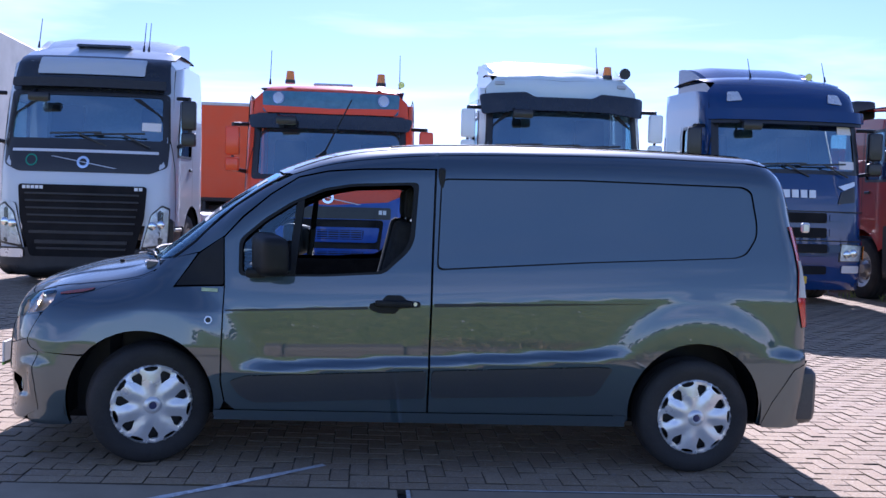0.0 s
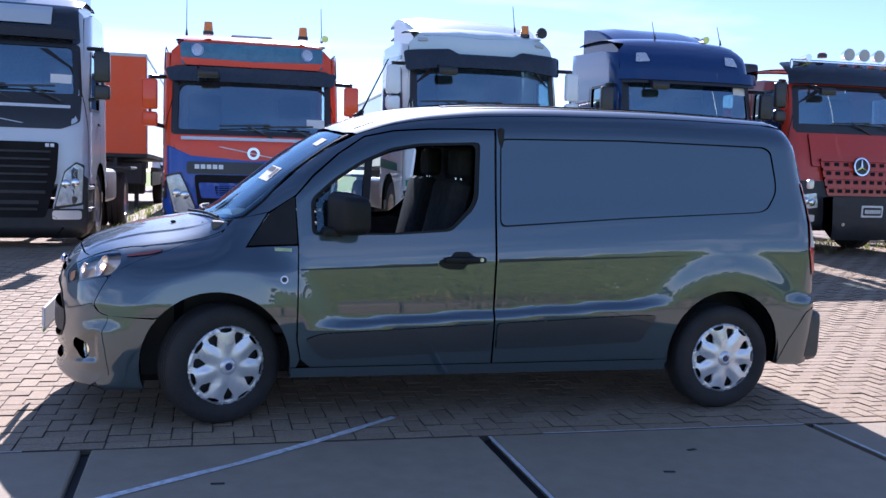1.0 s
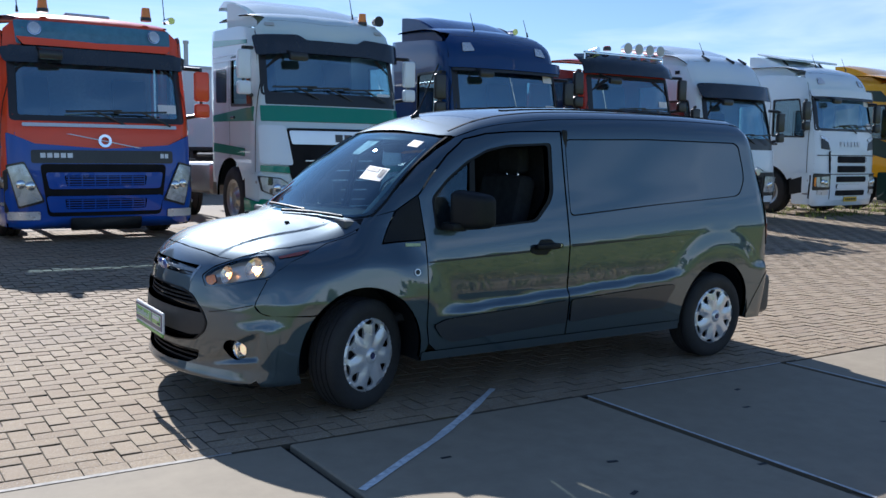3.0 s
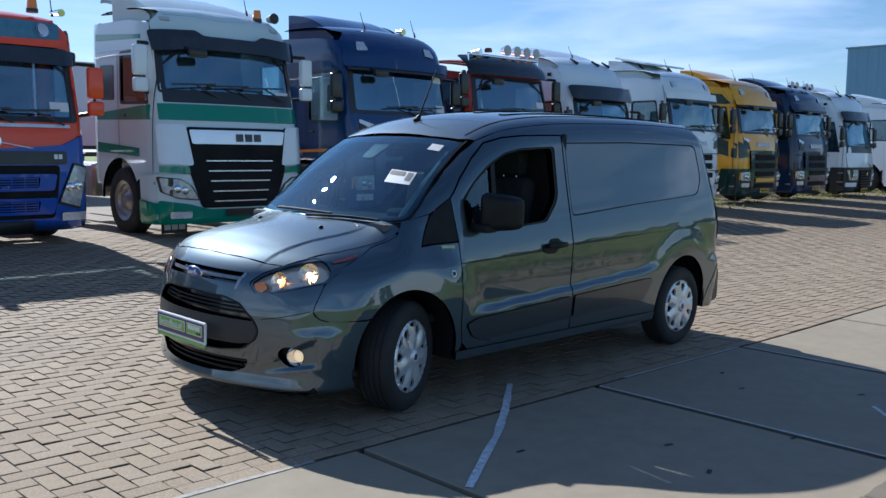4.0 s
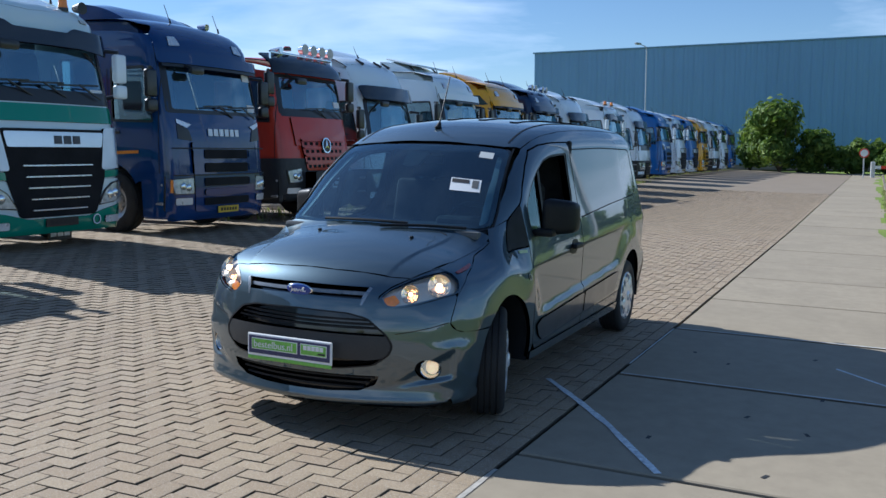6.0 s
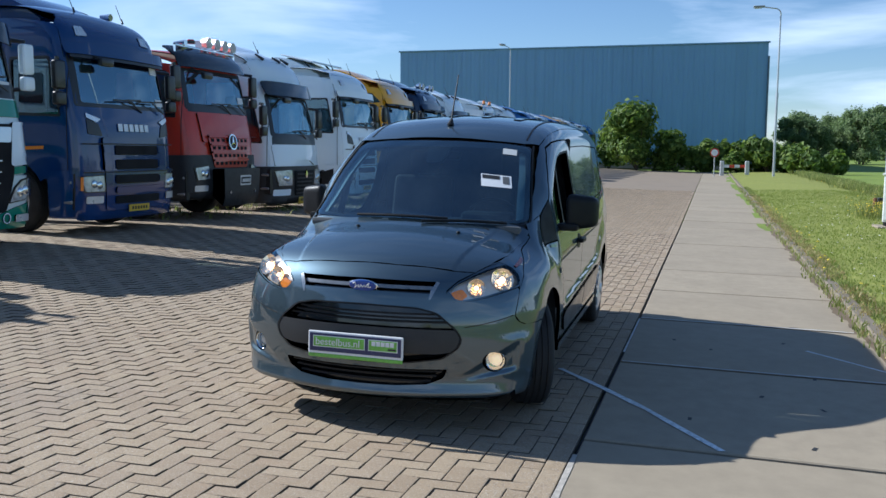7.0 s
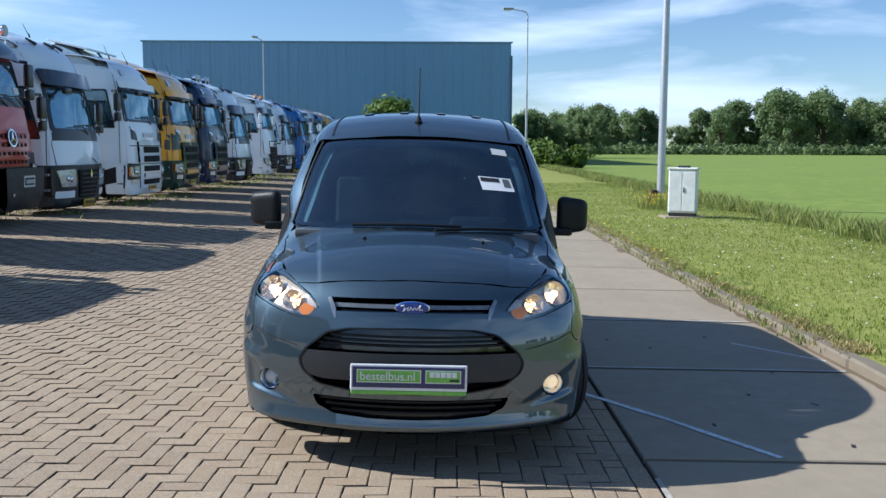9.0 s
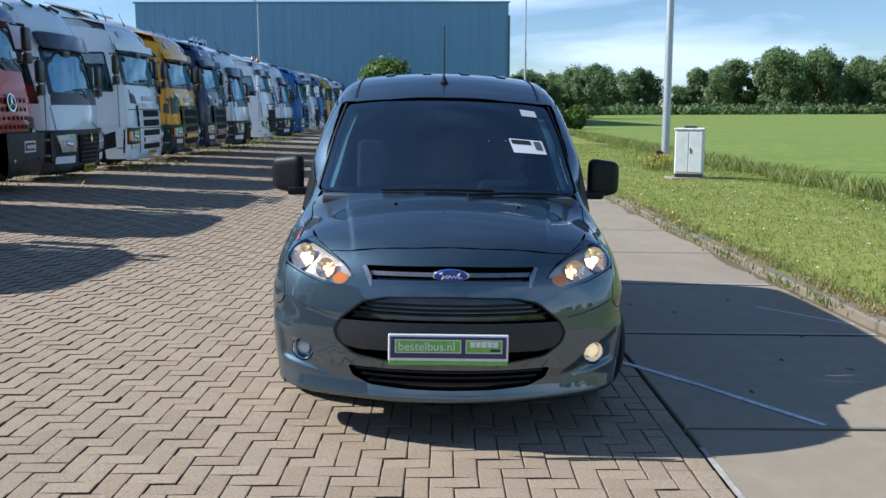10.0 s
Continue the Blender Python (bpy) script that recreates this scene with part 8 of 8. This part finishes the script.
yb = cab_shape(dict(fz=(0.3, 0.8, 1.5, 1.95, 2.72, 3.12, 3.40, 3.54), fx=(0.03, 0.0, 0.02, 0.08, 0.23, 0.33, 0.56, 0.95), tx=(0.3, 0.75, 1.3, 2.3), tz=(3.20, 3.44, 3.53, 3.57), len=2.25, low=0.22, bow=0.10))
for a in ("y-", "y+"):
    part("green_band", skin(yb, a, [[(0.22, 1.66), (0.9, 1.86), (2.1, 1.78), (2.1, 1.38), (1.0, 1.46), (0.22, 1.26)]], 0.3, 0.004, 0.006), P_DARK_GREEN, yellow)
    part("green_band", skin(yb, a, [[(0.46, 2.76), (0.72, 3.02), (2.1, 3.14), (2.1, 2.56), (1.45, 2.62), (1.35, 2.82), (0.62, 2.74)]], 0.3, 0.004, 0.006), P_DARK_GREEN, yellow)
for s in (-1, 1):
    pts = [(0.82, 1.30), (1.16, 1.26), (1.16, 1.72), (0.98, 1.62)]
    part("green_corner", skin(yb, "x-", [pts if s > 0 else mirrored(pts)], 0.15, 0.026, 0.03, None, (-1.0, 2.6)), P_DARK_GREEN, yellow)
navy = scania(23.9, 7.14, P_DARK_NAVY, "dark navy truck cab with lamps on its roof", P_DARK_NAVY, 0.7)
for y0 in (-0.7, -0.35, 0.35, 0.7):
    lamp = part("spot_lamp", rod((0.55, y0, 3.50), (0.68, y0, 3.50), 0.11, 0.07, 14), CHROME, navy.ob, "round chrome spot lamp")
    part("lens", rod((0.54, y0, 3.50), (0.55, y0, 3.50), 0.095, None, 14), WHITE_TRIM, lamp)
r2 = renault(28.1, 7.1, P_WHITE, "white truck cab with a dark visor and dark bumper", 0.6)
daf_xf(33.3, 7.05, P_WHITE, False, label="white truck cab with amber beacons on its roof", detail=0.6)
r3 = renault(38.6, 7.0, W_PAINT, "dull white truck cab with a dark bumper", 0.6)
s3 = scania(43.6, 6.95, P_SKY, "mid blue truck cab with a high roof", None, 0.6)
d3 = daf_xf(48.0, 6.9, W_PAINT, False, label="dull white truck cab", beacon=False, detail=0.6)
daf_xf(52.0, 6.85, P_SKY, False, label="mid blue and white truck cab", beacon=False, detail=0.6)
scania(56.0, 6.8, P_YELLOW, "yellow truck cab parked far along the row", None, 0.6)
for x, src in ((60.2, r3), (64.4, d3), (69.0, s3)):
    copy_thing(src.ob, pose(x, 6.6, float(ground_z(x, 8.6)) - 0.008, 0, 0, 89.23))


# trailers and bodies behind the first row
def trailer(x, y, w, length, z0, z1, mat, label, yaw=0.0, name="trailer"):
    t = thing(name, pose(x, y, float(ground_z(x, y)) - 0.008, 0, 0, 89.23 + yaw), label, "trailer", "trailers behind the trucks")
    part("box", block((length, w, z1 - z0), (length / 2, 0, (z0 + z1) / 2), 0.03), mat, t)
    part("top_rail", block((length + 0.02, w + 0.04, 0.10), (length / 2, 0, z1 - 0.02), 0.02), STEEL, t)
    part("bottom_rail", block((length + 0.02, w + 0.03, 0.12), (length / 2, 0, z0 + 0.05), 0.02), DARK_STEEL, t)
    # added dark box that closes the bright gap under the trailer
    part("tool_box", block((1.3, 2.2, 0.62), (1.2, 0, z0 - 0.42), 0.03), DARK_STEEL, t)
    part("coupling_frame", block((0.5, 1.9, 0.9), (3.3, 0, z0 - 0.6), 0.05), DARK_STEEL, t)
    for i in range(3):
        for s in (-1, 1):
            truck_wheel(t, length - 1.2 - 1.3 * i, s * 1.08, STEEL, True)
    for s in (-1, 1):
        part("chassis_rail", block((length, 0.1, 0.25), (length / 2, s * 0.45, z0 - 0.14), 0.01), DARK_STEEL, t)
        part("side_guard", block((5.0, 0.05, 0.55), (5.2, s * 1.18, z0 - 0.52), 0.015), DARK_STEEL, t)
        part("support_leg", block((0.12, 0.12, z0 - 0.1), (2.2, s * 0.8, (z0 - 0.1) / 2), 0.01), DARK_STEEL, t)
    return t


ORANGE_CLOTH = paint("orange_tarpaulin", (0.80, 0.11, 0.03), 0, 0.5, 0.1, 0.06)
orange = trailer(-4.37, 19.35, 2.5, 11.0, 1.45, 4.15, ORANGE_CLOTH, "orange box trailer with pale grey sides")
for s in (-1, 1):
    part("side_sheet", block((10.9, 0.02, 2.5), (5.5, s * 1.262, 2.80), 0.005), P_PEARL, orange, "pale grey side")
blue_box = trailer(-1.03, 19.8, 2.5, 8.5, 1.40, 3.66, paint("dull_blue_box_paint", (0.016, 0.055, 0.16), 0, 0.45, 0.3, 0.05), "dark blue box trailer with a red lower edge")
for s in (-1, 1):
    part("frame_post", block((0.10, 0.10, 2.3), (-0.03, s * 1.22, 2.5), 0.02), DARK_STEEL, blue_box)
part("frame_beam", block((0.12, 2.5, 0.16), (-0.04, 0, 3.62), 0.02), DARK_STEEL, blue_box)
part("red_edge", block((0.03, 2.3, 0.24), (-0.012, 0, 1.64), 0.01), REFLECTOR_RED, blue_box, "dark red lower board")
for x, y, src in ((-0.2, 32.0, r3), (-3.2, 46.0, d3), (3.6, 40.0, r2)):
    copy_thing(src.ob, pose(x, y, float(ground_z(x, y)) - 0.008, 0, 0, 89.23))
trailer(5.27, 21.4, 2.5, 9.0, 1.40, 3.90, P_PEARL, "pale grey blue box trailer behind the trucks")
trailer(-6.9, 23.0, 2.5, 8.0, 1.2, 3.9, P_DARK_NAVY, "dark blue and red box trailer")
ch = thing("chimney", pose(6.38, 26.5, 0.3), "thin dark steel chimney pipe", "chimney")
part("pipe", rod((0, 0, 0), (0, 0, 5.15), 0.085, 0.08, 12), STEEL, ch)
part("cap", rod((0, 0, 5.15), (0, 0, 5.25), 0.105, 0.105, 12), STEEL, ch)
part("foot", block((0.4, 0.4, 0.1), (0, 0, 0.03), 0.02), CONCRETE, ch)

# herringbone bricks: the nearest singly, the rest in one piece
BL, BW = 0.2085, 0.10425
rb = random.Random(12)


def brick_mesh(l, w, name):
    j, c, d = 0.0032, 0.0045, 0.03
    a, b = l / 2 - j, w / 2 - j
    top = [(-a + c, -b + c, 0), (a - c, -b + c, 0), (a - c, b - c, 0), (-a + c, b - c, 0)]
    mid = [(-a, -b, -c * 0.35), (a, -b, -c * 0.35), (a, b, -c * 0.35), (-a, b, -c * 0.35)]
    low = [(x, y, -d) for x, y, _ in mid]
    faces = [(0, 1, 2, 3)] + [f for i in range(4) for f in ((i + 4, (i + 1) % 4 + 4, (i + 1) % 4, i), (i + 8, (i + 1) % 4 + 8, (i + 1) % 4 + 4, i + 4))]
    return top + mid + low, faces


BV, BF = brick_mesh(BL, BW, "brick")
one = Mesh().add(BV, BF).build("brick", False)
one.materials.append(BRICK)
one.materials.append(JOINTS)
one.polygons.foreach_set("material_index", [1 if i > 0 and i % 2 == 0 else 0 for i in range(len(BF))])


OB = -1.205 + BW + 0.003


def brick_places(x0, x1, o1):
    """Herringbone along the strip: middle, turn and length of every brick; cut halves at the straight course."""
    out = []
    for i in range(int(x0 / BW), int(x1 / BW)):
        for j in range(0, int((o1 - OB) / BW)):
            k = (i - j) % 4
            if k == 0:
                out.append(((i + 1.0) * BW, OB + (j + 0.5) * BW, 0))
            elif k == 2 and j > 0:
                out.append(((i + 0.5) * BW, OB + j * BW, 1))
            elif k == 2:
                out.append(((i + 0.5) * BW, OB + 0.5 * BW, 2))
    return out


def lay(cx, o, a):
    y = edge_y(cx, o)
    z = float(ground_z(cx, y)) + rb.uniform(-0.0025, 0.0025)
    return pose(cx, y, z, 1.1 + rb.uniform(-0.5, 0.5), 0.5 + rb.uniform(-0.5, 0.5), -0.77 + (90 if a == 1 else 0) + rb.uniform(-0.7, 0.7))


near = [(i * BL + BL / 2, -1.205 + BW / 2 + 0.002, 0) for i in range(-53, 160)]
field_bricks = brick_places(-11.0, 34.0, 9.6)
single = [b for b in field_bricks if -4.3 < b[0] < -2.55 and -0.9 < b[1] < 0.85 and b[2] < 2][:300]
chosen = set(single)
for b in single:
    ob = part("brick", one, BRICK, yard)
    ob.matrix_world = lay(*b)
mesh_v, mesh_f, walls = [], [], []
base = np.array(BV)
half_base = np.array(brick_mesh(BW, BW, "half")[0])
for b in near + [q for q in field_bricks if q not in chosen]:
    m = np.array(lay(*b))
    k = len(mesh_v)
    mesh_v += [tuple(p) for p in (half_base if b[2] == 2 else base) @ m[:3, :3].T + m[:3, 3]]
    far = b[0] > 12 or b[1] > 6
    mesh_f += [tuple(k + i for i in f) for f in (BF if not far else [BF[0], BF[1], BF[3], BF[5], BF[7]])]
    walls += [0, 0, 0, 0, 0] if far else [0, 0, 1, 0, 1, 0, 1, 0, 1]
rest = bpy.data.meshes.new("brick_field")
rest.from_pydata(mesh_v, [], mesh_f)
rest.materials.append(BRICK)
rest.materials.append(JOINTS)
rest.polygons.foreach_set("material_index", walls)
tagged(part("brick_field", rest, BRICK, yard), kind="stuff")
